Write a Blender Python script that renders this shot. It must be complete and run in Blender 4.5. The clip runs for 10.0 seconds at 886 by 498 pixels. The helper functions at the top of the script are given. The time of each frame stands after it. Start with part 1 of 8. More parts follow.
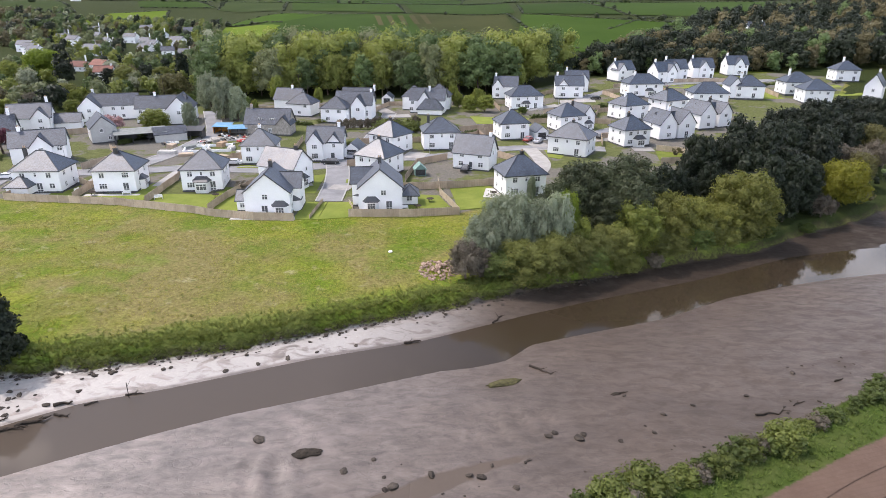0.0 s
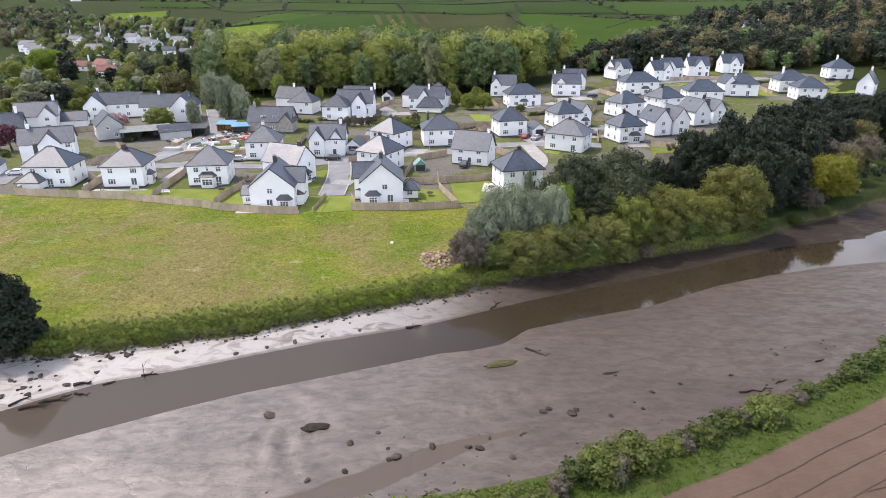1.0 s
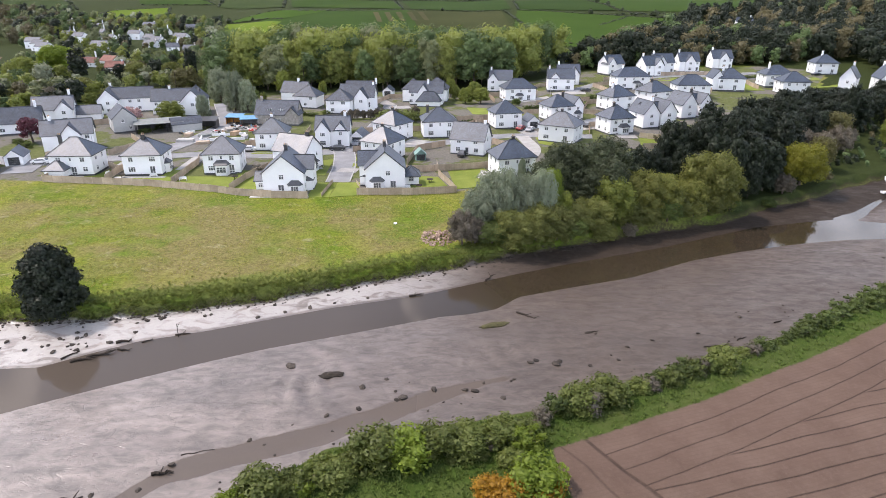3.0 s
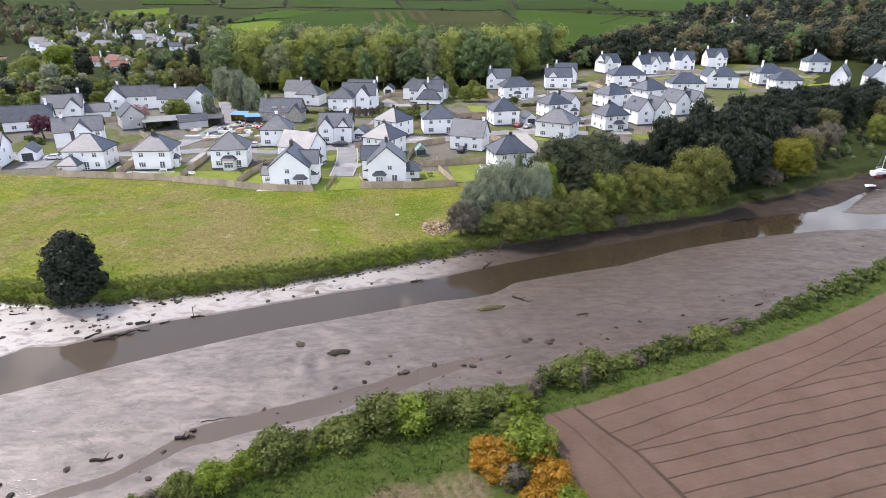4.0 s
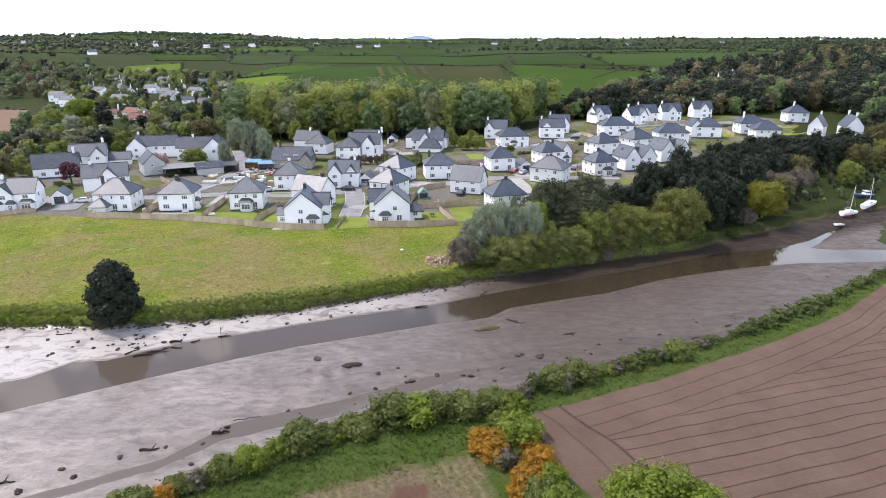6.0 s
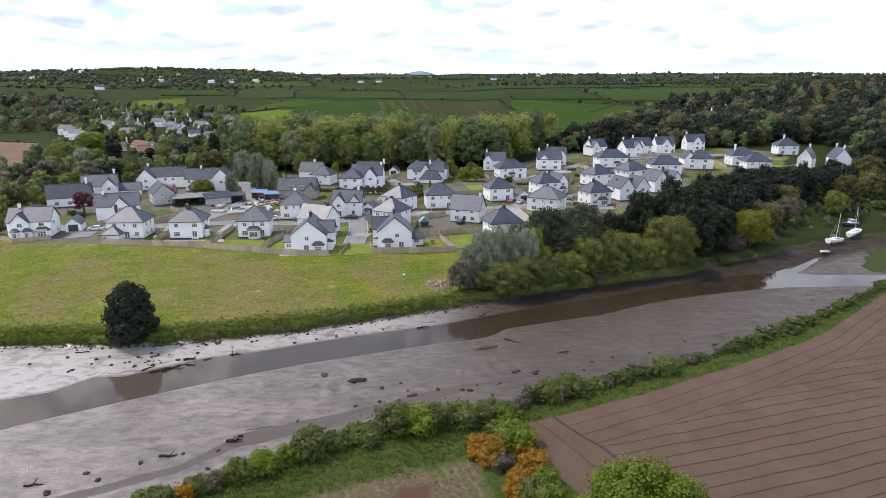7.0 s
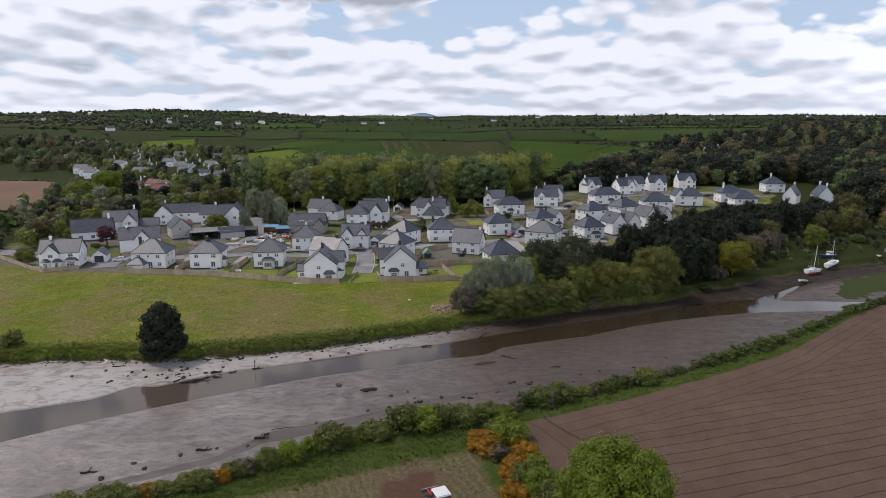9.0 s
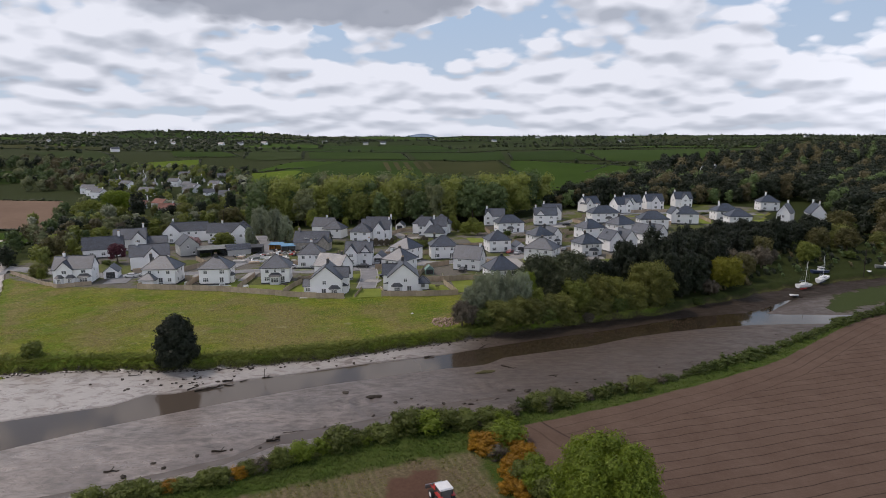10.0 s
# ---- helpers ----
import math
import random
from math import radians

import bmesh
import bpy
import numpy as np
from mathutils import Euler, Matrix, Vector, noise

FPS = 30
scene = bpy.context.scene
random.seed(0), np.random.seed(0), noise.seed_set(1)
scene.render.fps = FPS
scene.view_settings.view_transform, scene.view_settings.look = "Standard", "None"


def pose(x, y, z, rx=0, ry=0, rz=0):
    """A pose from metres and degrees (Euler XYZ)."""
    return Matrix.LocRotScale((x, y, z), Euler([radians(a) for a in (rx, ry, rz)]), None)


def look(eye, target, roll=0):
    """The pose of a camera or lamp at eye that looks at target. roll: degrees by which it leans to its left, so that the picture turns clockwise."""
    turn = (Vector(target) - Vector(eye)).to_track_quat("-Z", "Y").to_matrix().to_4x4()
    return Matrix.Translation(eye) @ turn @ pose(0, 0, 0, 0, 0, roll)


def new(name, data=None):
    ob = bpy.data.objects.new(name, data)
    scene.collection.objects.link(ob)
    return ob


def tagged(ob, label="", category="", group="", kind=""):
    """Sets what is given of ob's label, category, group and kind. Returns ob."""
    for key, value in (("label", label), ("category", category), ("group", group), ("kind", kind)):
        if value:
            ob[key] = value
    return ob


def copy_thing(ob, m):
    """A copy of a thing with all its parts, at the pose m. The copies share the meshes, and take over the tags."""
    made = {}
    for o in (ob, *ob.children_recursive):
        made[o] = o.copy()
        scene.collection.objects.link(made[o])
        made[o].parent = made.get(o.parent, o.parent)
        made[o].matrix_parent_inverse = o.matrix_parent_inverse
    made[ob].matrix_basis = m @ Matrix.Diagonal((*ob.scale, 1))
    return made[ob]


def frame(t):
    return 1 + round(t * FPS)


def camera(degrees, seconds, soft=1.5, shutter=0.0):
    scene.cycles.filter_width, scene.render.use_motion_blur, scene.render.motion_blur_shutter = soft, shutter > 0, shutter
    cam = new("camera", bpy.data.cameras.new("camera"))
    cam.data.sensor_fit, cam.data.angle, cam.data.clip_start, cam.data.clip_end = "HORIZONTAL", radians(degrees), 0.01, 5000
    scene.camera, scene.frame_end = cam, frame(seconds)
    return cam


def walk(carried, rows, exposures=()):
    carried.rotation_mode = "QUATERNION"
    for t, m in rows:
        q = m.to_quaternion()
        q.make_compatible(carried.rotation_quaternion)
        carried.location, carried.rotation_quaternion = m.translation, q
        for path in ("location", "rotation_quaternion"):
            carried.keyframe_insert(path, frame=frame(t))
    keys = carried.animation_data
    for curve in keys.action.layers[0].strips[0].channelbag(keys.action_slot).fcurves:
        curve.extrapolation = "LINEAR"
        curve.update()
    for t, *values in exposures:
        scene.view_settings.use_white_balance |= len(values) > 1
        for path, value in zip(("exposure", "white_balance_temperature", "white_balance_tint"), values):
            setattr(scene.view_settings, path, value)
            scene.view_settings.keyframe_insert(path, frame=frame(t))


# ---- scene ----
cam = camera(70.5, 10.0, soft=0.5)
PATH = [
    (0, (0.321, 7.06, 44.405), (0.201, 21.884, 38.397), 0.4),
    (0.5, (0.34, 5.121, 44.377), (0.22, 19.953, 38.369), 0.3),
    (1, (0.303, 2.84, 44.431), (0.199, 17.664, 38.415), 0.3),
    (1.5, (0.261, 0.332, 44.591), (0.165, 15.148, 38.551), 0.3),
    (2, (0.232, -2.246, 44.774), (0.144, 12.562, 38.726), 0.3),
    (2.5, (0.2, -4.898, 44.908), (0.128, 9.902, 38.836), 0.3),
    (4, (0.278, -13.429, 45.432), (0.214, 1.363, 39.328), 0.2),
    (4.5, (0.271, -16.396, 45.511), (0.207, -1.612, 39.407), 0.2),
    (5, (0.311, -19.411, 45.66), (0.247, -4.627, 39.556), 0.1),
    (5.5, (0.147, -22.537, 45.966), (0.091, -7.609, 40.198), 0.2),
    (6, (0.136, -25.698, 46.358), (0.064, -10.474, 41.43), 0.1),
    (7.5, (0.04, -35.202, 46.581), (-0.04, -19.706, 42.605), 0.1),
    (8, (0.0, -38.327, 46.695), (-0.096, -22.767, 42.967), 0.1),
    (8.5, (0.012, -41.569, 46.793), (-0.1, -25.945, 43.337), 0.1),
    (9, (-0.131, -44.772, 46.815), (-0.243, -29.092, 43.655), 0.1),
    (9.5, (-0.205, -48.014, 46.858), (-0.333, -32.278, 43.987), 0.1),
    (10, (-0.262, -50.91, 46.8), (-0.398, -35.134, 44.136), 0.0),
]
EXPOSURES = [(0.0, -0.48, 6500, 20), (5.0, -0.43, 6450, 20), (6.0, -0.48, 6350, 19), (7.5, -1.2, 6450, 18), (8.5, -1.46, 6600, 19), (10.0, -1.72, 6750, 19)]
walk(cam, [(t, look(eye, target, roll)) for t, eye, target, roll in PATH], EXPOSURES)

# ---- sky and sun ----
SUN_AZ, SUN_EL = -72.0, 57.0          # degrees left of straight ahead, and above the horizon
world = bpy.data.worlds.new("sky")
scene.world = world
world.use_nodes = True


def wire(tree, kind, **inputs):
    """A node of that kind with its inputs set to values or linked to sockets."""
    n = tree.nodes.new(kind)
    for key, v in inputs.items():
        sock = n.inputs[int(key[1:])] if key[0] == "i" and key[1:].isdigit() else n.inputs[key.replace("_", " ")]
        if isinstance(v, bpy.types.NodeSocket):
            tree.links.new(v, sock)
        else:
            sock.default_value = v
    return n


def ramp(tree, fac, *stops):
    n = tree.nodes.new("ShaderNodeValToRGB")
    els = n.color_ramp.elements
    while len(els) < len(stops):
        els.new(0.5)
    for e, (p, c) in zip(els, stops):
        e.position, e.color = p, (c, c, c, 1) if isinstance(c, (int, float)) else (*c, 1)
    tree.links.new(fac, n.inputs[0])
    return n.outputs[0]


def math_node(tree, op, a, b=0.0, c=0.0):
    n = tree.nodes.new("ShaderNodeMath")
    n.operation = op
    for i, v in enumerate((a, b, c)):
        if isinstance(v, bpy.types.NodeSocket):
            tree.links.new(v, n.inputs[i])
        else:
            n.inputs[i].default_value = v
    return n.outputs[0]


def mix(tree, fac, a, b, blend="MIX"):
    n = tree.nodes.new("ShaderNodeMix")
    n.data_type, n.blend_type = "RGBA", blend
    for i, v in ((0, fac), (6, a), (7, b)):
        if isinstance(v, bpy.types.NodeSocket):
            tree.links.new(v, n.inputs[i])
        elif i:
            n.inputs[i].default_value = (*v, 1)
        else:
            n.inputs[i].default_value = v
    return n.outputs[2]


def noise_tex(tree, vec, scale, detail=4.0, rough=0.55, dist=0.0):
    n = wire(tree, "ShaderNodeTexNoise", Scale=scale, Detail=detail, Roughness=rough, Distortion=dist)
    if vec is not None:
        tree.links.new(vec, n.inputs["Vector"])
    return n.outputs["Fac"]


wt = world.node_tree
wt.nodes.clear()
sky = wt.nodes.new("ShaderNodeTexSky")
sky.sky_type, sky.sun_disc = "NISHITA", False
sky.sun_elevation, sky.sun_rotation = radians(SUN_EL), radians(SUN_AZ)
sky.altitude, sky.air_density, sky.dust_density = 50, 1.0, 1.6
way = wt.nodes.new("ShaderNodeTexCoord").outputs["Generated"]
xyz = wire(wt, "ShaderNodeSeparateXYZ", Vector=way)
up = math_node(wt, "MAXIMUM", xyz.outputs[2], 0.0)


bearing = math_node(wt, "MULTIPLY", math_node(wt, "ARCTAN2", xyz.outputs[0], xyz.outputs[1]), 3.4)
layer = math_node(wt, "ADD", math_node(wt, "MULTIPLY", math_node(wt, "LOGARITHM", math_node(wt, "ADD", up, 0.09), math.e), 1.3), math_node(wt, "MULTIPLY", up, 2.2))


def cloud_depth(raised, detail):
    """Thickness of heaped cloud in a direction: rows of puffs that crowd towards the horizon; raised: looked at a little higher."""
    plan = wire(wt, "ShaderNodeCombineXYZ", X=bearing, Y=math_node(wt, "ADD", layer, raised), Z=3.4).outputs[0]
    lumps = noise_tex(wt, plan, 1.15, detail, 0.54, 0.0)
    broad = noise_tex(wt, plan, 0.36, 2, 0.5)
    puff = wire(wt, "ShaderNodeTexVoronoi", Vector=plan, Scale=3.6, Detail=2.0 if detail > 5 else 1.0, Roughness=0.5)
    puff.feature = "SMOOTH_F1"
    puff.inputs["Smoothness"].default_value = 0.35
    heap = math_node(wt, "MULTIPLY", math_node(wt, "SUBTRACT", 0.55, puff.outputs["Distance"]), 0.26)
    return math_node(wt, "ADD", math_node(wt, "ADD", math_node(wt, "MULTIPLY", lumps, 0.58), math_node(wt, "MULTIPLY", broad, 0.42)), heap)


body, soft, above = cloud_depth(0.0, 9), cloud_depth(0.0, 3.5), cloud_depth(0.14, 3.5)
# one broad dark-bottomed cloud high over the village
ax = math_node(wt, "DIVIDE", math_node(wt, "ADD", xyz.outputs[0], 0.175), 0.27)
az_ = math_node(wt, "DIVIDE", math_node(wt, "SUBTRACT", xyz.outputs[2], 0.21), 0.052)
heap_ = math_node(wt, "ADD", math_node(wt, "MULTIPLY", ax, ax), math_node(wt, "MULTIPLY", az_, az_))
heap_ = math_node(wt, "MULTIPLY", math_node(wt, "EXPONENT", math_node(wt, "MULTIPLY", heap_, -1.0)), math_node(wt, "GREATER_THAN", xyz.outputs[1], 0.0))
heap_ = ramp(wt, math_node(wt, "ADD", heap_, math_node(wt, "MULTIPLY", math_node(wt, "SUBTRACT", body, 0.5), 1.3)), (0.22, 0.0), (0.42, 1.0))
# the cover opens overhead
gap = math_node(wt, "MULTIPLY", ramp(wt, xyz.outputs[2], (0.28, 0.0), (0.6, 1.0)), 0.19)
thick = math_node(wt, "SUBTRACT", math_node(wt, "ADD", body, math_node(wt, "MULTIPLY", heap_, 0.24)), gap)
cover = ramp(wt, math_node(wt, "ADD", thick, ramp(wt, xyz.outputs[2], (0.02, 0.06), (0.30, 0.0))), (0.325, 0.0), (0.375, 1.0))
lit = math_node(wt, "MULTIPLY", math_node(wt, "SUBTRACT", soft, above), 4.2)
lit = math_node(wt, "ADD", math_node(wt, "ADD", lit, 0.50), math_node(wt, "MULTIPLY", math_node(wt, "SUBTRACT", soft, body), 3.6))
shade = ramp(wt, lit, (0.0, (17.0, 18.0, 19.2)), (0.32, (21.5, 22.3, 23.2)), (0.55, (26.5, 27.0, 27.6)), (0.80, (31.5, 31.6, 31.8)))
shade = mix(wt, math_node(wt, "MULTIPLY", heap_, 0.92), shade, mix(wt, ramp(wt, body, (0.44, 0.0), (0.62, 1.0)), (13.0, 13.8, 15.0), (7.0, 7.7, 8.6)))
# unseen cloud behind the viewpoint made brighter, as fill for the house fronts
fill_way = math_node(wt, "SUBTRACT", math_node(wt, "MULTIPLY", xyz.outputs[0], 0.41), math_node(wt, "MULTIPLY", xyz.outputs[1], 0.91))
shade = mix(wt, 1.0, shade, ramp(wt, math_node(wt, "MULTIPLY_ADD", fill_way, 0.5, 0.5), (0.15, 0.88), (0.85, 1.75)), "MULTIPLY")
veil = ramp(wt, xyz.outputs[2], (0.0, 0.4), (0.03, 0.15), (0.07, 0.0))
pale = ramp(wt, xyz.outputs[2], (0.0, (22.0, 25.0, 27.0)), (0.22, (17.0, 22.3, 27.5)), (0.5, (5.0, 8.5, 14.0)), (1.0, (3.0, 5.5, 10.0)))
blue = mix(wt, 0.75, sky.outputs[0], pale)
heaven = mix(wt, veil, mix(wt, cover, blue, shade), (25.0, 25.8, 26.5))
# unseen thin cloud added bright about the sun, for glare on roofs and mud
az, el = radians(SUN_AZ), radians(SUN_EL)
sun_way = Vector((math.sin(az) * math.cos(el), math.cos(az) * math.cos(el), math.sin(el)))
near_sun = wire(wt, "ShaderNodeVectorMath", i0=way, i1=tuple(sun_way))
near_sun.operation = "DOT_PRODUCT"
near_sun = math_node(wt, "EXPONENT", math_node(wt, "DIVIDE", math_node(wt, "SUBTRACT", near_sun.outputs["Value"], 1.0), 0.09))
heaven = mix(wt, near_sun, heaven, (60.0, 58.0, 54.0))
cool = ramp(wt, xyz.outputs[2], (0.25, (0.97, 1.07, 1.17)), (0.45, (1.0, 1.0, 1.0)))
heaven = mix(wt, 1.0, heaven, cool, "MULTIPLY")
back = wire(wt, "ShaderNodeBackground", Color=heaven, Strength=0.092)
wt.links.new(back.outputs[0], wt.nodes.new("ShaderNodeOutputWorld").inputs[0])

sun = new("sun", bpy.data.lights.new("sun", "SUN"))
sun.data.energy, sun.data.angle, sun.data.color = 5.0, radians(0.6), (1.0, 0.95, 0.87)
sun.matrix_world = look(sun_way * 300, (0, 0, 0))

# ---- materials ----


def material(name):
    m = bpy.data.materials.new(name)
    m.use_nodes = True
    t = m.node_tree
    t.nodes.clear()
    out = t.nodes.new("ShaderNodeOutputMaterial")
    return m, t, out


def place_of(tree):
    return tree.nodes.new("ShaderNodeNewGeometry").outputs["Position"]


def bump_of(tree, height, strength=0.4, distance=0.05):
    return wire(tree, "ShaderNodeBump", Strength=strength, Distance=distance, Height=height).outputs[0]


def finish(tree, out, colour, rough=0.8, normal=None, metal=0.0, spec=0.5):
    p = wire(tree, "ShaderNodeBsdfPrincipled", Metallic=metal)
    p.inputs["Specular IOR Level"].default_value = spec
    for key, v in (("Base Color", colour), ("Roughness", rough), ("Normal", normal)):
        if v is None:
            continue
        if isinstance(v, bpy.types.NodeSocket):
            tree.links.new(v, p.inputs[key])
        else:
            p.inputs[key].default_value = (*v, 1) if isinstance(v, tuple) else v
    tree.links.new(p.outputs[0], out.inputs[0])
    return p


def surface(name, a, b, big=0.6, small=8.0, rough=0.8, bump=0.3, distance=0.02, spread=0.0, metal=0.0, spec=0.5):
    """A plain weathered surface: colours a and b mixed by coarse stains and fine grain; spread: difference from piece to piece."""
    m, t, out = material(name)
    at = place_of(t)
    stain, grain = noise_tex(t, at, big, 4, 0.6), noise_tex(t, at, small, 5, 0.65)
    both = math_node(t, "ADD", math_node(t, "MULTIPLY", stain, 0.6), math_node(t, "MULTIPLY", grain, 0.4))
    c = mix(t, ramp(t, both, (0.35, 0.0), (0.65, 1.0)), a, b)
    if spread:
        info = t.nodes.new("ShaderNodeObjectInfo").outputs["Random"]
        c = mix(t, 1.0, c, ramp(t, info, (0.0, 1 - spread), (1.0, 1 + spread)), "MULTIPLY")
    r = math_node(t, "ADD", math_node(t, "MULTIPLY", grain, 0.25), rough - 0.12)
    finish(t, out, c, r, bump_of(t, grain, bump, distance), metal, spec)
    return m


def leaf_material(name, dark, light, glow=0.35, spread=0.22, mottle=0.38, scale=0.45):
    """Foliage: colour differs from clump to clump and from tree to tree, and light shines through the leaves."""
    m, t, out = material(name)
    isle = t.nodes.new("ShaderNodeNewGeometry").outputs["Random Per Island"]
    info = t.nodes.new("ShaderNodeObjectInfo").outputs["Random"]
    patch = noise_tex(t, place_of(t), scale, 3, 0.6)
    f = math_node(t, "ADD", math_node(t, "MULTIPLY", isle, mottle), math_node(t, "MULTIPLY", patch, 1.05 - mottle))
    c = mix(t, f, dark, light)
    c = mix(t, 1.0, c, ramp(t, info, (0.0, 1 - spread), (1.0, 1 + spread)), "MULTIPLY")
    p = wire(t, "ShaderNodeBsdfPrincipled", Base_Color=c, Roughness=0.55)
    p.inputs["Specular IOR Level"].default_value = 0.3
    tr = wire(t, "ShaderNodeBsdfTranslucent", Color=mix(t, 0.5, c, (1.0, 1.0, 0.25), "MULTIPLY"))
    mx = wire(t, "ShaderNodeMixShader", Fac=glow, i1=p.outputs[0], i2=tr.outputs[0])
    t.links.new(mx.outputs[0], out.inputs[0])
    return m


RENDER = surface("white_render", (0.80, 0.80, 0.795), (0.88, 0.88, 0.875), 0.35, 5, 0.85, 0.1, 0.01, 0.05)
GREY_RENDER = surface("grey_render", (0.38, 0.38, 0.37), (0.52, 0.52, 0.50), 0.35, 5, 0.9, 0.15, 0.01, 0.08)
STONE = surface("rubble_stone", (0.20, 0.18, 0.16), (0.42, 0.39, 0.35), 1.2, 3, 0.9, 0.6, 0.04, 0.1)
PLINTH = surface("dark_plinth", (0.05, 0.05, 0.055), (0.10, 0.10, 0.10), 1, 6, 0.8)
TRIM = surface("dark_trim", (0.025, 0.027, 0.03), (0.045, 0.047, 0.05), 1, 6, 0.45)
FRAME = surface("white_frame", (0.72, 0.72, 0.70), (0.82, 0.82, 0.80), 1, 6, 0.5, 0.05)
POT = surface("clay_pot", (0.30, 0.20, 0.13), (0.45, 0.32, 0.20), 2, 9, 0.8)
BARK = surface("bark", (0.045, 0.035, 0.028), (0.13, 0.10, 0.075), 1.5, 9, 0.9, 0.8, 0.05, 0.15)
TIMBER = surface("fence_timber", (0.33, 0.255, 0.18), (0.47, 0.375, 0.28), 0.8, 7, 0.85, 0.4, 0.01, 0.16)
PALE_TIMBER = surface("pale_timber", (0.34, 0.27, 0.19), (0.50, 0.42, 0.31), 0.8, 7, 0.8, 0.4, 0.01, 0.1)
ASPHALT = surface("road_asphalt", (0.16, 0.16, 0.165), (0.27, 0.27, 0.275), 0.25, 9, 0.85, 0.3, 0.01)
PAVING = surface("pale_paving", (0.36, 0.35, 0.33), (0.52, 0.50, 0.47), 0.5, 6, 0.85, 0.3, 0.01, 0.1)
GRAVEL = surface("drive_gravel", (0.24, 0.23, 0.215), (0.36, 0.345, 0.32), 0.5, 6, 0.9, 0.4, 0.02, 0.12)
KERB = surface("kerb_concrete", (0.30, 0.295, 0.28), (0.42, 0.41, 0.39), 0.7, 8, 0.85)
LAWN = surface("mown_lawn", (0.115, 0.155, 0.02), (0.205, 0.235, 0.045), 0.25, 5, 0.9, 0.6, 0.04, 0.15, spec=0.2)
STONES = surface("river_stone", (0.022, 0.018, 0.015), (0.085, 0.070, 0.056), 2, 8, 0.8, 0.6, 0.03, 0.3, spec=0.2)
DRIFT = surface("driftwood", (0.018, 0.014, 0.011), (0.055, 0.043, 0.032), 2, 9, 0.85, 0.7, 0.03, 0.2, spec=0.2)
WHITE_HULL = surface("white_gelcoat", (0.70, 0.71, 0.71), (0.80, 0.80, 0.80), 1, 6, 0.3, 0.05)
NAVY = surface("navy_paint", (0.02, 0.03, 0.07), (0.03, 0.045, 0.10), 1, 6, 0.35, 0.05)
RED_PAINT = surface("red_paint", (0.36, 0.03, 0.025), (0.48, 0.05, 0.04), 1.5, 7, 0.4, 0.1)
RUBBER = surface("rubber", (0.015, 0.015, 0.015), (0.035, 0.033, 0.03), 2, 9, 0.85)
STEEL = surface("dull_steel", (0.35, 0.36, 0.37), (0.55, 0.56, 0.57), 1, 7, 0.4, 0.1, 0.01, 0.0, 0.9)
TIN = surface("tin_sheet", (0.13, 0.145, 0.135), (0.24, 0.25, 0.24), 0.8, 6, 0.8, 0.2)
GREEN_PAINT = surface("green_shed_paint", (0.16, 0.27, 0.24), (0.22, 0.34, 0.30), 1, 7, 0.7)
BLUE_TARP = surface("blue_sheet", (0.08, 0.22, 0.36), (0.16, 0.34, 0.50), 1, 6, 0.6, 0.3)
ORANGE = surface("orange_paint", (0.45, 0.20, 0.03), (0.60, 0.30, 0.06), 1, 6, 0.6)
CLAY_ROOF = surface("red_clay_roof", (0.13, 0.055, 0.04), (0.22, 0.10, 0.075), 0.6, 5, 0.85, 0.4, 0.03, 0.2)


def slate_material(name, a, b, rough, spec=1.0):
    """Courses of slates: staggered joints, each slate a little different."""
    m, t, out = material(name)
    tc = t.nodes.new("ShaderNodeTexCoord").outputs["UV"]
    br = wire(t, "ShaderNodeTexBrick", Vector=tc, Color1=(*a, 1), Color2=(*b, 1), Mortar=(0.012, 0.012, 0.014, 1), Scale=1.0)
    br.inputs["Mortar Size"].default_value, br.inputs["Brick Width"].default_value, br.inputs["Row Height"].default_value = 0.012, 0.34, 0.26
    at = place_of(t)
    stain = noise_tex(t, at, 0.5, 4, 0.6)
    c = mix(t, 1.0, br.outputs[0], ramp(t, stain, (0.3, 0.75), (0.7, 1.3)), "MULTIPLY")
    r = math_node(t, "ADD", math_node(t, "MULTIPLY", stain, 0.2), rough - 0.1)
    p = finish(t, out, c, r, bump_of(t, br.outputs[1], -0.2, 0.01), 0.0, spec)
    p.inputs["IOR"].default_value = 1.65
    return m


SLATE = slate_material("roof_slate", (0.030, 0.041, 0.060), (0.056, 0.072, 0.100), 0.5, 0.6)
DARK_SLATE = slate_material("bay_roof_slate", (0.018, 0.020, 0.025), (0.034, 0.036, 0.043), 0.6)
OLD_SLATE = slate_material("old_roof_slate", (0.036, 0.046, 0.063), (0.066, 0.079, 0.104), 0.62, 0.35)


def glass_material(name):
    m, t, out = material(name)
    n = noise_tex(t, place_of(t), 0.8, 2, 0.5)
    finish(t, out, mix(t, n, (0.05, 0.055, 0.062), (0.17, 0.175, 0.18)), 0.07, None, 0.0, 0.6)
    return m


GLASS = glass_material("window_glass")


def car_paint(name, c):
    m, t, out = material(name)
    n = noise_tex(t, place_of(t), 2.0, 3, 0.5)
    p = finish(t, out, mix(t, n, tuple(v * 0.85 for v in c), c), 0.3, None, 0.0, 0.5)
    p.inputs["Coat Weight"].default_value = 0.6
    return m


# ---- shape of the land ----
def curve_of(*pts):
    xs, ys = [p[0] for p in pts], [p[1] for p in pts]
    return lambda x: np.interp(x, xs, ys)


def sstep(a, b, v):
    u = np.clip((v - a) / (b - a), 0, 1)
    return u * u * (3 - 2 * u)


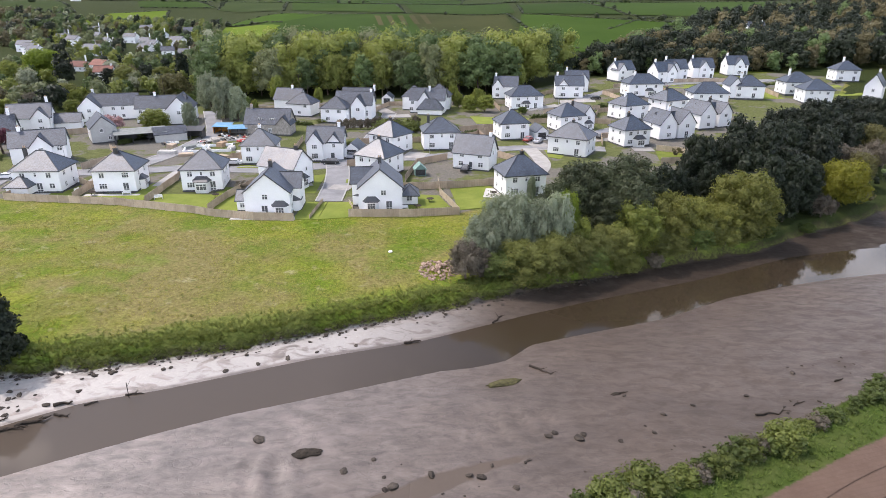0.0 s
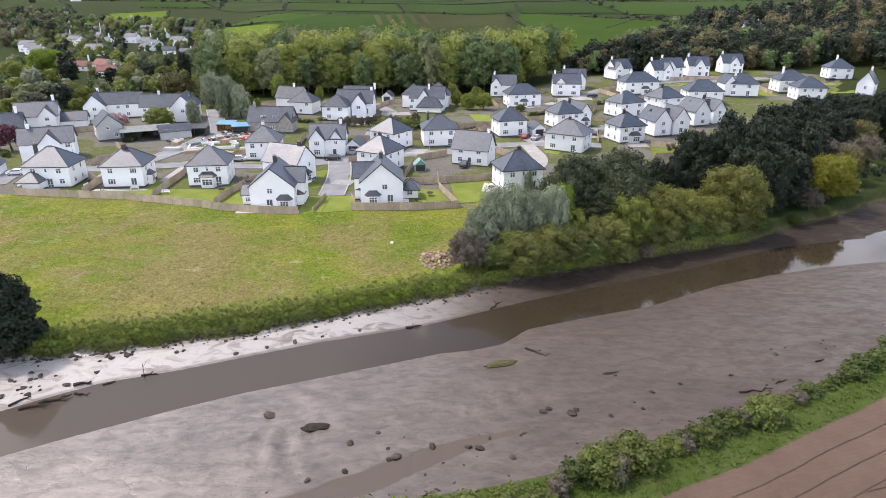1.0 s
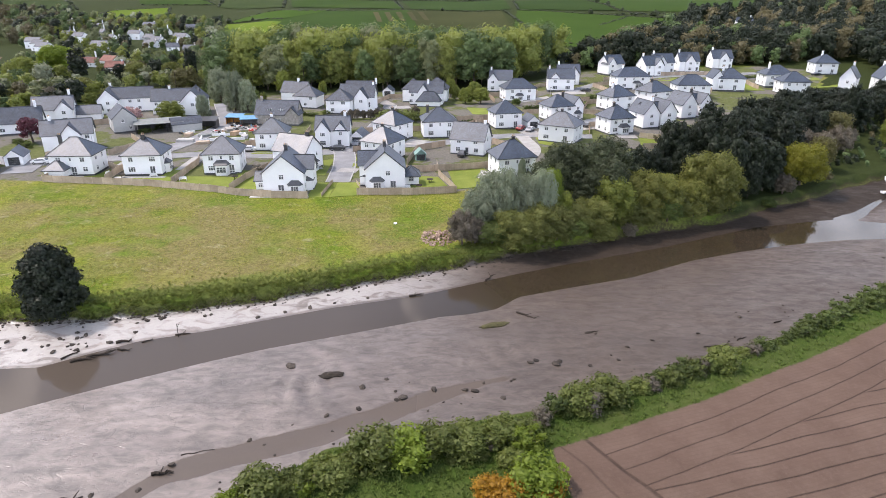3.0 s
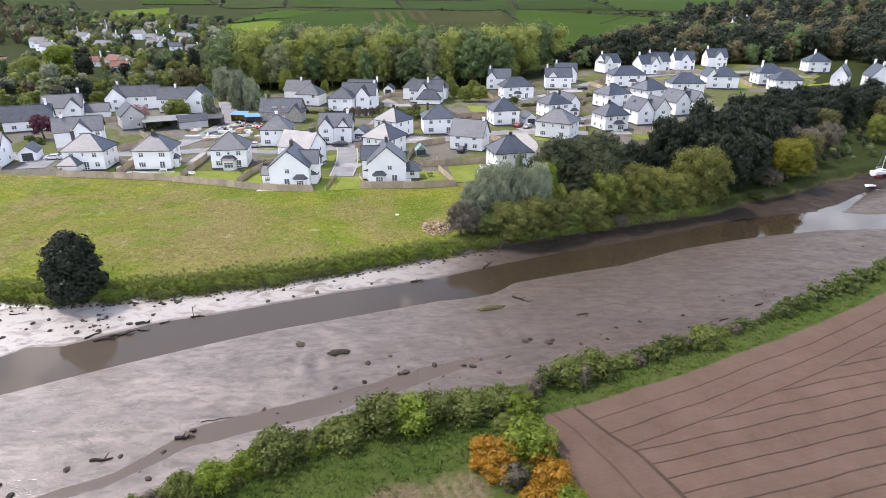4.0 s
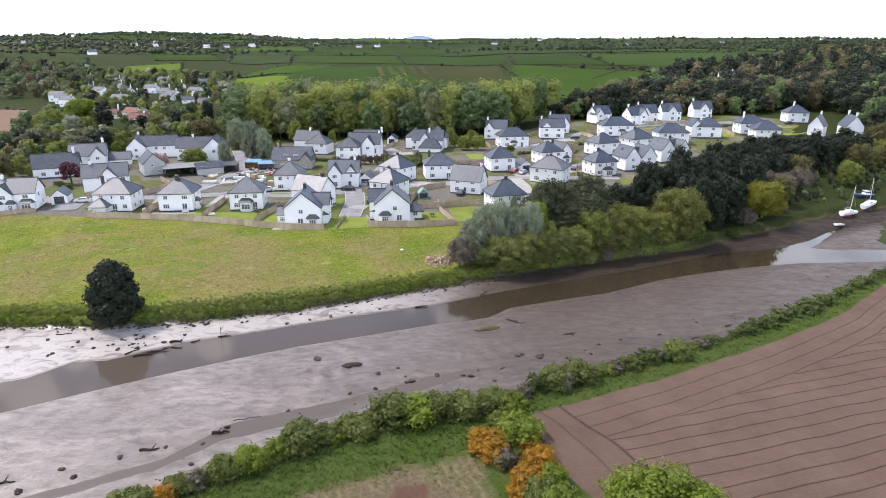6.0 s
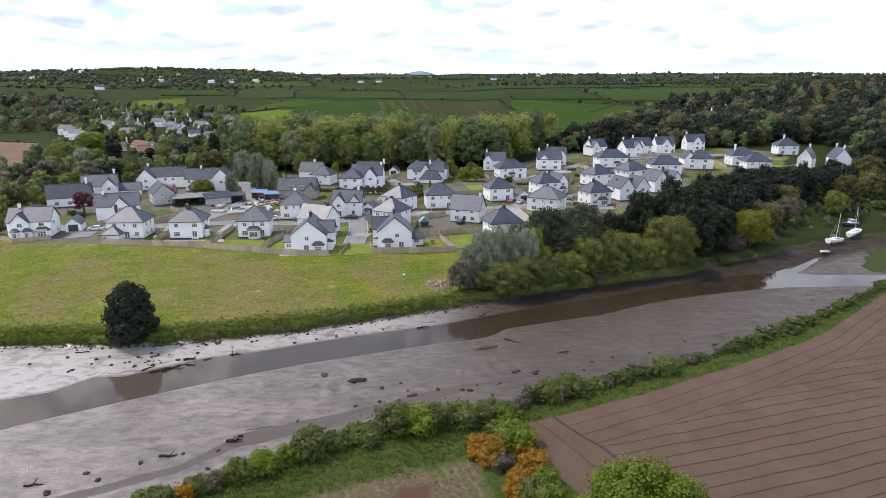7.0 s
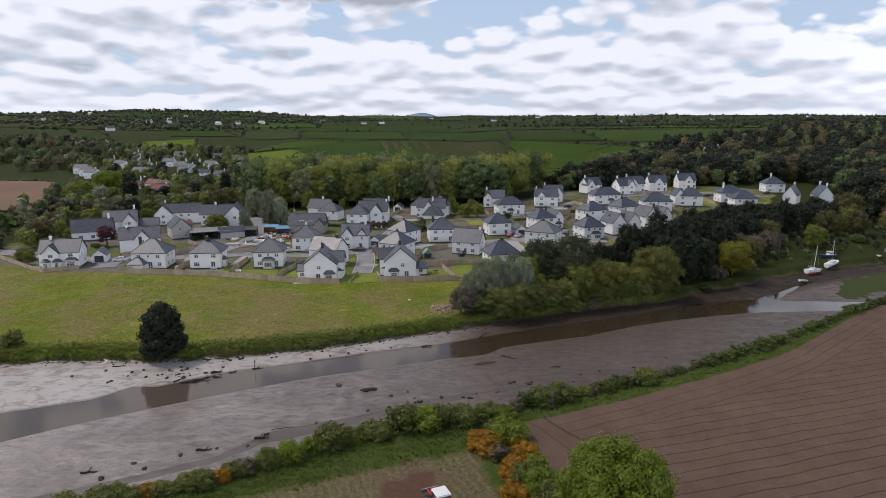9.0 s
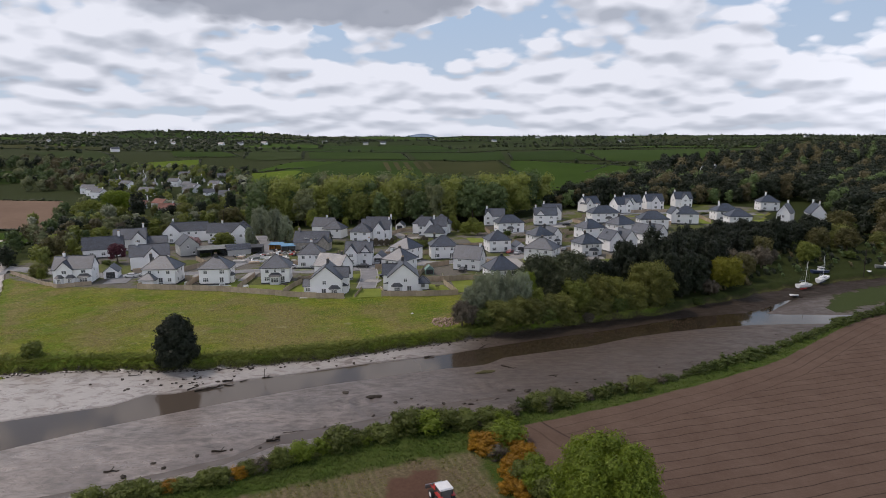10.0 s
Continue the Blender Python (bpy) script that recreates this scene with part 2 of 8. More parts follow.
far_bank = curve_of((-420, 420), (-200, 230), (-138, 136), (-124, 112), (-107, 88), (-101, 72), (-90, 69), (-75, 71.6), (-60, 71.6), (-52, 72.3), (-44, 73.6),
                    (-36, 76.4), (-27, 79), (-18, 83), (-9, 87), (1.5, 91.5), (9, 95.5), (18.5, 100), (31, 105), (44, 110.5), (58, 116), (73, 126),
                    (85, 132), (98, 141), (118, 151.5), (151, 164), (300, 215), (900, 430))
water_far = curve_of((-420, -60), (-150, 22), (-100, 41), (-77, 49), (-61, 56), (-57, 61), (-52, 61.5), (-47, 65), (-42, 68.2), (-34, 71.0), (-17.5, 78.2), (-3.5, 83), (1.5, 85.5),
                     (12, 91), (23, 96), (42, 104), (64, 115.0), (78, 119.0), (86, 120.8), (90, 119.2), (93, 118.4), (98, 118.6), (105, 118.2), (112, 118.4), (119, 119.6), (130, 125), (160, 141), (300, 189.6), (900, 399.6))
water_near = curve_of((-420, -90), (-150, 2), (-100, 25), (-69, 38.3), (-60, 45), (-49, 51.8), (-41, 56.5), (-31, 61.9), (-24, 65.3), (-16, 68.4), (-0.5, 74.6), (4, 75.6), (8, 77.2), (12, 81.4), (21, 85),
                      (32, 89), (45, 96.5), (55, 100.6), (66, 104.2), (74, 106.2), (80, 107.4), (94, 108.4), (104, 109), (119, 119), (130, 124.6), (160, 140.6), (300, 189), (900, 399))
near_bank = curve_of((-420, -136), (-150, -26), (-90, 3), (-55, 19), (-49.6, 21.4), (-37, 27), (-33, 29.4), (-24, 35.2), (-18, 40.2), (-12, 44.8), (-6, 47.6), (1, 49), (8.5, 50.8),
                     (16.5, 54), (25, 57.2), (34, 61.6), (44, 67), (57, 74.6), (70.4, 83.2), (82, 92), (97, 104), (124, 122), (160, 141), (300, 190), (900, 400))
plough_edge = curve_of((-500, 38), (12, 43.8), (21.7, 48.2), (29.8, 52), (39, 57), (49.3, 62.5), (61.6, 70), (70.7, 76), (75, 80), (99, 100.5), (119, 115.5), (160, 134), (300, 183), (900, 390))


estate_edge = curve_of((-900, 420), (-200, 232), (-150, 153), (-121, 137.5), (-95, 135), (-70, 132), (-50, 128), (-38, 124.2), (-29, 124), (-18, 126.5), (2.5, 129), (14, 136), (30, 150), (60, 166), (90, 190), (130, 225), (200, 330), (900, 480))
wood_edge = curve_of((-900, 300), (-300, 215), (-200, 190), (-165, 175), (-150, 205), (-138, 232), (-90, 262), (-40, 276), (20, 290), (60, 322), (150, 336), (190, 300), (215, 250), (900, 320))
near_marsh = curve_of((-900, -500), (104, 50), (108, 124), (112, 130.5), (119.5, 138.6), (135, 148), (144, 152), (300, 196), (900, 405))
creek = curve_of((86, 120.5), (90, 122.5), (95, 127.0), (101, 132.4), (106, 136.0), (110, 138.5))
creek_half = curve_of((84, 0.0), (87, 1.3), (93, 1.4), (101, 1.1), (107, 0.7), (111, 0.0))


field_left = curve_of((-200, 30), (10, 21.5), (20, 19.2), (26.5, 16.2), (29.5, 14.4), (32.8, 12.7), (41.6, 11.3), (52, 11))
head_line = curve_of((-200, 60), (20, 26.6), (29.5, 23.3), (33.7, 21.8), (37.7, 19.8), (40.5, 17.7), (45, 14.9), (48, 12.5))
inner_line = curve_of((-200, 56), (20, 23.4), (29.1, 19.9), (32, 18.4), (36.5, 16.5), (41, 14.2), (43.3, 12.6), (46, 10))
band_line = curve_of((-80, 11), (-60, 22), (-44, 29.2), (-33, 35.2), (-27, 41.8), (-21, 44.5), (-13, 47.6), (-6.3, 51.4), (-1, 54.6), (5, 57.5), (12, 60))
band_half = curve_of((-80, 0.9), (-33, 1.2), (-27, 2.0), (-13, 2.3), (-6, 2.1), (0, 1.6), (6, 0.8), (12, 0.0))


def waves(x, y, seed, size):
    """Smooth uneven ground, -1 to 1."""
    r = np.random.RandomState(seed)
    out = np.zeros_like(np.asarray(x, float))
    for k in range(7):
        a, p, f = r.uniform(0, 6.28), r.uniform(0, 6.28), (1.0 + 0.45 * k) / size
        out = out + np.sin(6.28 * f * (x * np.cos(a) + y * np.sin(a)) + p + 1.3 * np.sin(6.28 * f * 0.6 * (y * np.cos(a) - x * np.sin(a)))) / (1 + 0.6 * k)
    return out / 3.2


hill_rise = curve_of((0, 0), (300, 0), (340, 1.0), (450, 3), (540, 8), (640, 15), (760, 22.5), (880, 25), (1100, 29), (1350, 34), (1700, 43), (2300, 56), (3000, 68), (3700, 74), (5000, 60))


def land(x, y):
    """Height of the ground, in metres over the water."""
    x, y = np.asarray(x, float), np.asarray(y, float)
    fb, nb, wf, wn = far_bank(x), near_bank(x), water_far(x), water_near(x)
    wob = 0.9 * waves(x, y, 3, 9.0)
    f, n = y - fb + wob, nb - y + wob
    dist = np.hypot(x, np.maximum(y, 0))
    field = 2.55 + 0.35 * waves(x, y, 5, 55) * sstep(0, 10, f) * (1 - sstep(25, 40, f)) + 0.09 * waves(x, y, 6, 4) + 0.14 * waves(x, y, 16, 13) * sstep(0, 8, f) * (1 - sstep(25, 40, f)) + 0.35 * sstep(20, 45, f)
    field = field + 4.8 * sstep(20, 110, x) * sstep(195, 285, y) + 1.0 * sstep(120, 200, x) * sstep(240, 330, y)
    field = field + 2.2 * sstep(60, 110, x) * sstep(3, 25, f) * (1 - sstep(180, 240, y))
    field = field + hill_rise(dist) * (1 + 0.10 * waves(x, y, 8, 1500) * sstep(800, 1500, dist)) + 5 * waves(x, y, 9, 620) * sstep(820, 1400, dist)
    # the town lies in a hollow, and one hill to the west stands higher than the rest
    field = field - 0.75 * hill_rise(dist) * (1 - sstep(650, 1050, dist)) * sstep(-0.24, -0.36, x / np.maximum(y, 50.0))
    field = field + 24 * np.exp(-((x + 1130) / 420) ** 2 - ((y - 2700) / 600) ** 2)
    mud_far = 0.05 + 0.5 * sstep(0, 1, (y - wf) / np.maximum(fb - wf, 1.0)) * np.clip((fb - wf) / 6, 0.3, 1)
    u = np.clip((wn - y) / np.maximum(wn - nb, 1.0), 0, 1)
    mud_near = 0.04 + 0.36 * sstep(0, 0.35, u) + 0.25 * sstep(0.85, 1.0, u) - 0.06 * np.exp(-((u - 0.76) / 0.12) ** 2) * (1 - sstep(-12, 22, x))
    for gx_, gy_, gl, gw, turn in ((-19.2, 55.5, 3.4, 0.55, 0.25), (-16.4, 55.0, 4.2, 0.75, 0.32), (-14.2, 57.4, 3.0, 0.4, 0.5), (6.0, 63.5, 3.0, 0.5, 0.4), (8.6, 64.5, 3.2, 0.5, 0.5), (11.0, 66.0, 3.0, 0.4, 0.6), (3.6, 62.0, 2.6, 0.4, 0.3)):
        du, dv = x - gx_ + turn * (y - gy_) - 0.06 * (y - gy_) ** 2, y - gy_
        mud_near = mud_near - 0.24 * np.exp(-(du / gw) ** 2 - (dv / gl) ** 4) + 0.10 * np.exp(-((np.abs(du) - 2 * gw) / gw) ** 2 - (dv / gl) ** 4)
    rills = waves(x * 0.55 + y * 0.25, y * 1.2 - x * 0.5, 11, 8) * 0.06 + 0.035 * waves(x * 0.8 + y * 0.3, y * 1.3 - x * 0.6, 12, 3.2)
    bed = -0.55 * sstep(0, 3.5, np.minimum(y - wn, wf - y))
    z = np.where(y > wf, mud_far + rills * 0.8, np.where(y < wn, mud_near + rills * (0.2 + 1.1 * sstep(0.03, 0.2, u)), bed + 0.04))
    cut = np.where((x > 84) & (x < 111), np.exp(-((y - creek(x)) / np.maximum(creek_half(x), 0.05)) ** 2), 0.0)
    z = z - 0.62 * cut
    z = np.where(f > -1.2, np.maximum(z, z + (field - z) * sstep(-0.2, 2.0, f)), z)
    near = 2.1 + 0.15 * waves(x, y, 14, 12)
    z = np.where(n > -0.5, z + (near - z) * sstep(-0.3, 3.2, n), z)
    far_out = sstep(-60, -200, y)
    return z * (1 - far_out) + 2.1 * far_out


def spaced(parts):
    """Grid lines: (start, end, step at start, step at end)."""
    out = []
    for a, b, s0, s1 in parts:
        v = a
        while v < b - 1e-6:
            out.append(v)
            v += s0 + (s1 - s0) * (v - a) / (b - a)
    out.append(parts[-1][1])
    return np.array(out)


def grid_mesh(name, xs, ys, zs):
    nx, ny = len(xs), len(ys)
    gx, gy = np.meshgrid(xs, ys)
    co = np.stack([gx, gy, zs], -1).reshape(-1, 3)
    i = (np.arange(ny - 1)[:, None] * nx + np.arange(nx - 1)[None]).ravel()
    faces = np.stack([i, i + 1, i + nx + 1, i + nx], -1)
    me = bpy.data.meshes.new(name)
    me.from_pydata(co.tolist(), [], faces.tolist())
    me.shade_smooth()
    return me


gx = spaced([(-4600, -700, 260, 90), (-700, -140, 60, 5), (-140, -72, 4, 0.75), (-72, 98, 0.72, 0.72), (98, 190, 0.8, 4), (190, 700, 5, 60), (700, 4600, 90, 260)])
gy = spaced([(-900, -60, 150, 25), (-60, 15, 8, 1.0), (15, 132, 0.62, 0.62), (132, 190, 0.9, 1.8), (190, 360, 2.2, 5), (360, 1200, 6, 45), (1200, 4800, 60, 220)])
GX, GY = np.meshgrid(gx, gy)
ground_mesh = grid_mesh("ground", gx, gy, land(GX, GY))
marks = {
    "far_d": GY - far_bank(GX), "near_d": near_bank(GX) - GY,
    "plough_d": np.minimum(plough_edge(GX) - GY, (GX - field_left(GY)) * 0.9),
    "drill_d": plough_edge(GX) - GY, "head_d": GX - head_line(GY), "inner_d": GX - inner_line(GY),
    "band_d": np.maximum(band_half(GX), 0.01) - np.abs(GY - band_line(GX)),
    "stub_d": np.minimum.reduce([34.2 + 0.42 * GX - GY, GY + 60, 6.0 - GX - 0.35 * (GY - 27), GX + 60]),
    "till_d": np.maximum(np.minimum.reduce([29.7 + 0.2 * (GX + 3.5) - GY, GX + 5.2, -1.6 - GX]), np.minimum.reduce([27.6 + 0.1 * (GX + 6.5) - GY, GX + 8.2, -1.6 - GX])),
    "estate_d": np.minimum(GY - estate_edge(GX), 330 - GY),
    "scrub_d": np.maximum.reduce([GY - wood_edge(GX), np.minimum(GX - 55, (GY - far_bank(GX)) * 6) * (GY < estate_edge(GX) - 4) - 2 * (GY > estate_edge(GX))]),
    "shore_d": np.minimum(GY - water_far(GX), far_bank(GX) - GY + 1.0),
    "marsh_d": np.minimum(near_marsh(GX) - GY, GY - near_bank(GX) - 7),
}
for key, val in marks.items():
    a = ground_mesh.attributes.new(key, "FLOAT", "POINT")
    a.data.foreach_set("value", np.clip(val, -200, 200).astype(np.float32).ravel())


def ground_material():
    m, t, out = material("ground")
    at = place_of(t)

    def mark(key):
        n = t.nodes.new("ShaderNodeAttribute")
        n.attribute_name = key
        return n.outputs["Fac"]

    n_big, n_mid, n_fine = noise_tex(t, at, 0.035, 4, 0.6), noise_tex(t, at, 0.22, 5, 0.62), noise_tex(t, at, 2.2, 6, 0.68)
    n_blade = noise_tex(t, at, 9.0, 3, 0.7)
    # rough pasture: green, straw-coloured and dark tussocks
    n_tuft = noise_tex(t, at, 0.85, 5, 0.7)
    g = mix(t, ramp(t, noise_tex(t, at, 0.1, 4, 0.6), (0.40, 0.0), (0.60, 1.0)), (0.112, 0.150, 0.016), (0.178, 0.192, 0.030))
    g = mix(t, ramp(t, n_big, (0.44, 0.0), (0.56, 0.9)), g, (0.180, 0.150, 0.062))
    g = mix(t, ramp(t, noise_tex(t, at, 0.075, 5, 0.65), (0.36, 0.85), (0.50, 0.0)), g, (0.096, 0.150, 0.014))
    g = mix(t, ramp(t, noise_tex(t, at, 0.33, 5, 0.7, 0.6), (0.58, 0.0), (0.68, 0.7)), g, (0.27, 0.245, 0.135))
    g = mix(t, ramp(t, n_tuft, (0.54, 0.0), (0.70, 0.55)), g, (0.235, 0.215, 0.085))
    g = mix(t, ramp(t, n_tuft, (0.30, 0.75), (0.46, 0.0)), g, (0.066, 0.098, 0.014))
    g = mix(t, 1.0, g, ramp(t, n_fine, (0.30, 0.5), (0.5, 1.0), (0.70, 1.45)), "MULTIPLY")
    g = mix(t, 0.7, g, ramp(t, n_blade, (0.3, 0.55), (0.7, 1.45)), "MULTIPLY")
    edge = math_node(t, "MULTIPLY", math_node(t, "SUBTRACT", 12.0, math_node(t, "ADD", mark("far_d"), math_node(t, "MULTIPLY", n_mid, 11.0))), 0.3)
    edge = math_node(t, "MINIMUM", math_node(t, "MAXIMUM", edge, 0.0), 0.6)
    g = mix(t, edge, g, mix(t, n_fine, (0.050, 0.090, 0.012), (0.15, 0.205, 0.034)))
    # gardens: lawn, worn earth and gravel
    plot = mix(t, ramp(t, n_tuft, (0.35, 0.0), (0.65, 1.0)), (0.085, 0.102, 0.034), (0.13, 0.138, 0.056))
    plot = mix(t, ramp(t, noise_tex(t, at, 0.075, 4, 0.6), (0.485, 0.0), (0.53, 1.0)), plot, (0.15, 0.14, 0.12))
    plot = mix(t, 0.7, plot, ramp(t, n_fine, (0.3, 0.6), (0.7, 1.4)), "MULTIPLY")
    plot_d = math_node(t, "ADD", math_node(t, "MULTIPLY", mark("estate_d"), 1.0), math_node(t, "MULTIPLY", math_node(t, "SUBTRACT", n_mid, 0.5), 1.5))
    g = mix(t, math_node(t, "MINIMUM", math_node(t, "MAXIMUM", plot_d, 0.0), 1.0), g, plot)
    # darker ground under trees and scrub
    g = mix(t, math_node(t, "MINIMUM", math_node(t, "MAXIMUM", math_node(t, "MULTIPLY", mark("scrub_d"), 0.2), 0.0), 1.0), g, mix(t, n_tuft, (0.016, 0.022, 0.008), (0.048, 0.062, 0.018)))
    # mud: wet silt, brown to grey, drawn out along the stream
    flow = wire(t, "ShaderNodeMapping", Vector=at)
    flow.inputs["Rotation"].default_value[2] = radians(-24)
    flow.inputs["Scale"].default_value = (0.6, 1.0, 1.0)
    run_off, silt = noise_tex(t, flow.outputs[0], 0.55, 5, 0.55, 0.9), noise_tex(t, flow.outputs[0], 2.6, 3, 0.55, 0.6)
    mud = mix(t, ramp(t, n_mid, (0.35, 0.0), (0.65, 1.0)), (0.080, 0.062, 0.052), (0.125, 0.101, 0.088))
    mud = mix(t, ramp(t, run_off, (0.40, 0.0), (0.62, 0.7)), mud, (0.056, 0.043, 0.034))
    mud = mix(t, ramp(t, silt, (0.3, 0.5), (0.5, 0.0)), mud, (0.042, 0.033, 0.027))
    mud = mix(t, ramp(t, noise_tex(t, at, 0.5, 5, 0.7), (0.60, 0.0), (0.72, 0.5)), mud, (0.165, 0.138, 0.12))
    slant = wire(t, "ShaderNodeMapping", Vector=at)
    slant.inputs["Rotation"].default_value[2] = radians(-38)
    slant.inputs["Scale"].default_value = (0.45, 1.0, 1.0)
    patchy = noise_tex(t, slant.outputs[0], 0.9, 6, 0.66, 0.5)
    blotch = noise_tex(t, slant.outputs[0], 0.16, 4, 0.6, 0.8)
    # the far bank's slope is darker and rougher to the east
    east = wire(t, "ShaderNodeSeparateXYZ", Vector=at).outputs[0]
    dark_slope = math_node(t, "MULTIPLY", ramp(t, math_node(t, "MULTIPLY_ADD", mark("far_d"), 0.02, 0.5), (0.2, 0.0), (0.3, 1.0)), ramp(t, math_node(t, "MULTIPLY_ADD", east, 0.01, 0.5), (0.5, 0.0), (0.7, 1.0)))
    dark_slope = math_node(t, "MULTIPLY", dark_slope, ramp(t, n_mid, (0.3, 0.7), (0.5, 1.0)))
    # glare of the western flats put into the colour: paler there, duller upstream
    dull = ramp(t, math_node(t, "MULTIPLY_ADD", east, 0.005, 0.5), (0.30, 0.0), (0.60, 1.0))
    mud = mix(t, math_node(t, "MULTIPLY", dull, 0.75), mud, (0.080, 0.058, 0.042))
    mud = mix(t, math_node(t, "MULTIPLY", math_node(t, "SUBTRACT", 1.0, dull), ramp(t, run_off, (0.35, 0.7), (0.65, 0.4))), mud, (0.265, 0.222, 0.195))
    mud = mix(t, ramp(t, dull, (0.0, 1.0), (1.0, 0.55)), mud, mix(t, 1.0, mud, mix(t, 1.0, ramp(t, patchy, (0.38, 0.66), (0.47, 0.95), (0.60, 1.22)), ramp(t, blotch, (0.35, 0.78), (0.62, 1.18)), "MULTIPLY"), "MULTIPLY"))
    # runnels that the ebb has cut, and small pits
    veins = ramp(t, noise_tex(t, flow.outputs[0], 0.30, 4, 0.55, 1.2), (0.475, 0.0), (0.497, 1.0), (0.503, 1.0), (0.525, 0.0))
    veins = math_node(t, "MULTIPLY", veins, ramp(t, n_mid, (0.42, 0.0), (0.60, 0.4)))
    pits = ramp(t, noise_tex(t, flow.outputs[0], 2.4, 5, 0.65, 0.5), (0.56, 0.0), (0.64, 0.55))
    pits = math_node(t, "MULTIPLY", pits, ramp(t, noise_tex(t, at, 0.12, 3, 0.5), (0.46, 0.0), (0.58, 1.0)))
    mud = mix(t, math_node(t, "MAXIMUM", veins, pits), mud, (0.058, 0.044, 0.035))
    # glare on the shelf below the pasture, put into the colour of its silt
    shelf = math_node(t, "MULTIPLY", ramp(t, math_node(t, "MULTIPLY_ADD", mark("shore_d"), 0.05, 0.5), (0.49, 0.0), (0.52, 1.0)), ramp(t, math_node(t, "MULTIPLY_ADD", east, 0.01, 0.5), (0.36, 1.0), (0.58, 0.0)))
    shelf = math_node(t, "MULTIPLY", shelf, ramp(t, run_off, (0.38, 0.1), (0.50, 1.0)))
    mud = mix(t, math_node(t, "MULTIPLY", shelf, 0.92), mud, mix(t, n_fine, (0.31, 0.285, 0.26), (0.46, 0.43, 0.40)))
    # smooth wet channel along the foot of the near bank
    band = math_node(t, "ADD", mark("band_d"), math_node(t, "MULTIPLY", math_node(t, "SUBTRACT", n_mid, 0.5), 1.6))
    band = math_node(t, "MINIMUM", math_node(t, "MAXIMUM", math_node(t, "MULTIPLY", band, 3.0), 0.0), 1.0)
    mud = mix(t, dark_slope, mud, mix(t, n_fine, (0.022, 0.016, 0.011), (0.044, 0.032, 0.023)))
    mud = mix(t, band, mud, mix(t, n_fine, (0.098, 0.077, 0.061), (0.115, 0.091, 0.073)))
    # ploughed soil, with wheel lines along the drills
    px = wire(t, "ShaderNodeSeparateXYZ", Vector=at)
    wander = math_node(t, "MULTIPLY", noise_tex(t, at, 0.05, 2, 0.5), 0.9)
    across = math_node(t, "ADD", math_node(t, "SUBTRACT", px.outputs[1], math_node(t, "MULTIPLY", px.outputs[0], 0.31)), math_node(t, "SUBTRACT", wander, 0.45))
    cyc = math_node(t, "FRACT", math_node(t, "DIVIDE", math_node(t, "SUBTRACT", across, 19.3), 2.25))
    inside = ramp(t, math_node(t, "MULTIPLY", mark("drill_d"), 0.02), (0.172, 0.0), (0.178, 1.0))
    line = math_node(t, "MULTIPLY", ramp(t, cyc, (0.0, 0.0), (0.44, 0.0), (0.48, 1.0), (0.51, 1.0), (0.56, 0.0)), inside)
    by_edge = math_node(t, "ADD", mark("drill_d"), math_node(t, "SUBTRACT", wander, 0.75))
    cyc2 = math_node(t, "FRACT", math_node(t, "DIVIDE", by_edge, 2.75))
    line2 = math_node(t, "MULTIPLY", ramp(t, cyc2, (0.0, 1.0), (0.05, 0.0), (0.95, 0.0), (1.0, 1.0)), ramp(t, math_node(t, "MULTIPLY", by_edge, 0.05), (0.09, 0.0), (0.1, 1.0), (0.44, 1.0), (0.46, 0.0)))
    line = math_node(t, "MAXIMUM", line, line2)
    drill = math_node(t, "FRACT", math_node(t, "DIVIDE", across, 0.55))
    head = ramp(t, math_node(t, "MULTIPLY_ADD", mark("head_d"), 0.1, 0.5), (0.50, 0.0), (0.505, 1.0))
    edge_line = math_node(t, "MAXIMUM", ramp(t, math_node(t, "MULTIPLY_ADD", mark("head_d"), 0.1, 0.5), (0.465, 0.0), (0.49, 1.0), (0.51, 1.0), (0.535, 0.0)),
                          ramp(t, math_node(t, "MULTIPLY_ADD", mark("inner_d"), 0.1, 0.5), (0.475, 0.0), (0.495, 0.6), (0.505, 0.6), (0.525, 0.0)))
    soil = mix(t, ramp(t, n_mid, (0.3, 0.0), (0.7, 1.0)), (0.105, 0.070, 0.053), (0.142, 0.098, 0.075))
    soil = mix(t, math_node(t, "MULTIPLY", ramp(t, drill, (0.3, 0.0), (0.5, 1.0), (0.7, 0.0)), 0.3), soil, (0.098, 0.068, 0.052))
    soil = mix(t, ramp(t, n_fine, (0.5, 0.0), (0.8, 0.5)), soil, (0.165, 0.118, 0.092))
    lines = math_node(t, "MAXIMUM", math_node(t, "MULTIPLY", line, head), edge_line)
    soil = mix(t, math_node(t, "MULTIPLY", lines, ramp(t, n_fine, (0.3, 0.35), (0.6, 0.85))), soil, (0.042, 0.03, 0.023))
    # stubble rows and tilled earth
    row = math_node(t, "FRACT", math_node(t, "DIVIDE", math_node(t, "ADD", math_node(t, "MULTIPLY", px.outputs[0], 0.93), math_node(t, "ADD", math_node(t, "MULTIPLY", px.outputs[1], 0.36), math_node(t, "MULTIPLY", n_mid, 3.2))), 1.15))
    stub = mix(t, ramp(t, row, (0.15, 0.1), (0.45, 0.75), (0.85, 0.1)), (0.098, 0.094, 0.042), (0.165, 0.138, 0.085))
    stub = mix(t, ramp(t, n_mid, (0.45, 0.0), (0.6, 0.7)), stub, (0.13, 0.098, 0.064))
    stub = mix(t, 0.8, stub, ramp(t, n_fine, (0.3, 0.55), (0.7, 1.5)), "MULTIPLY")
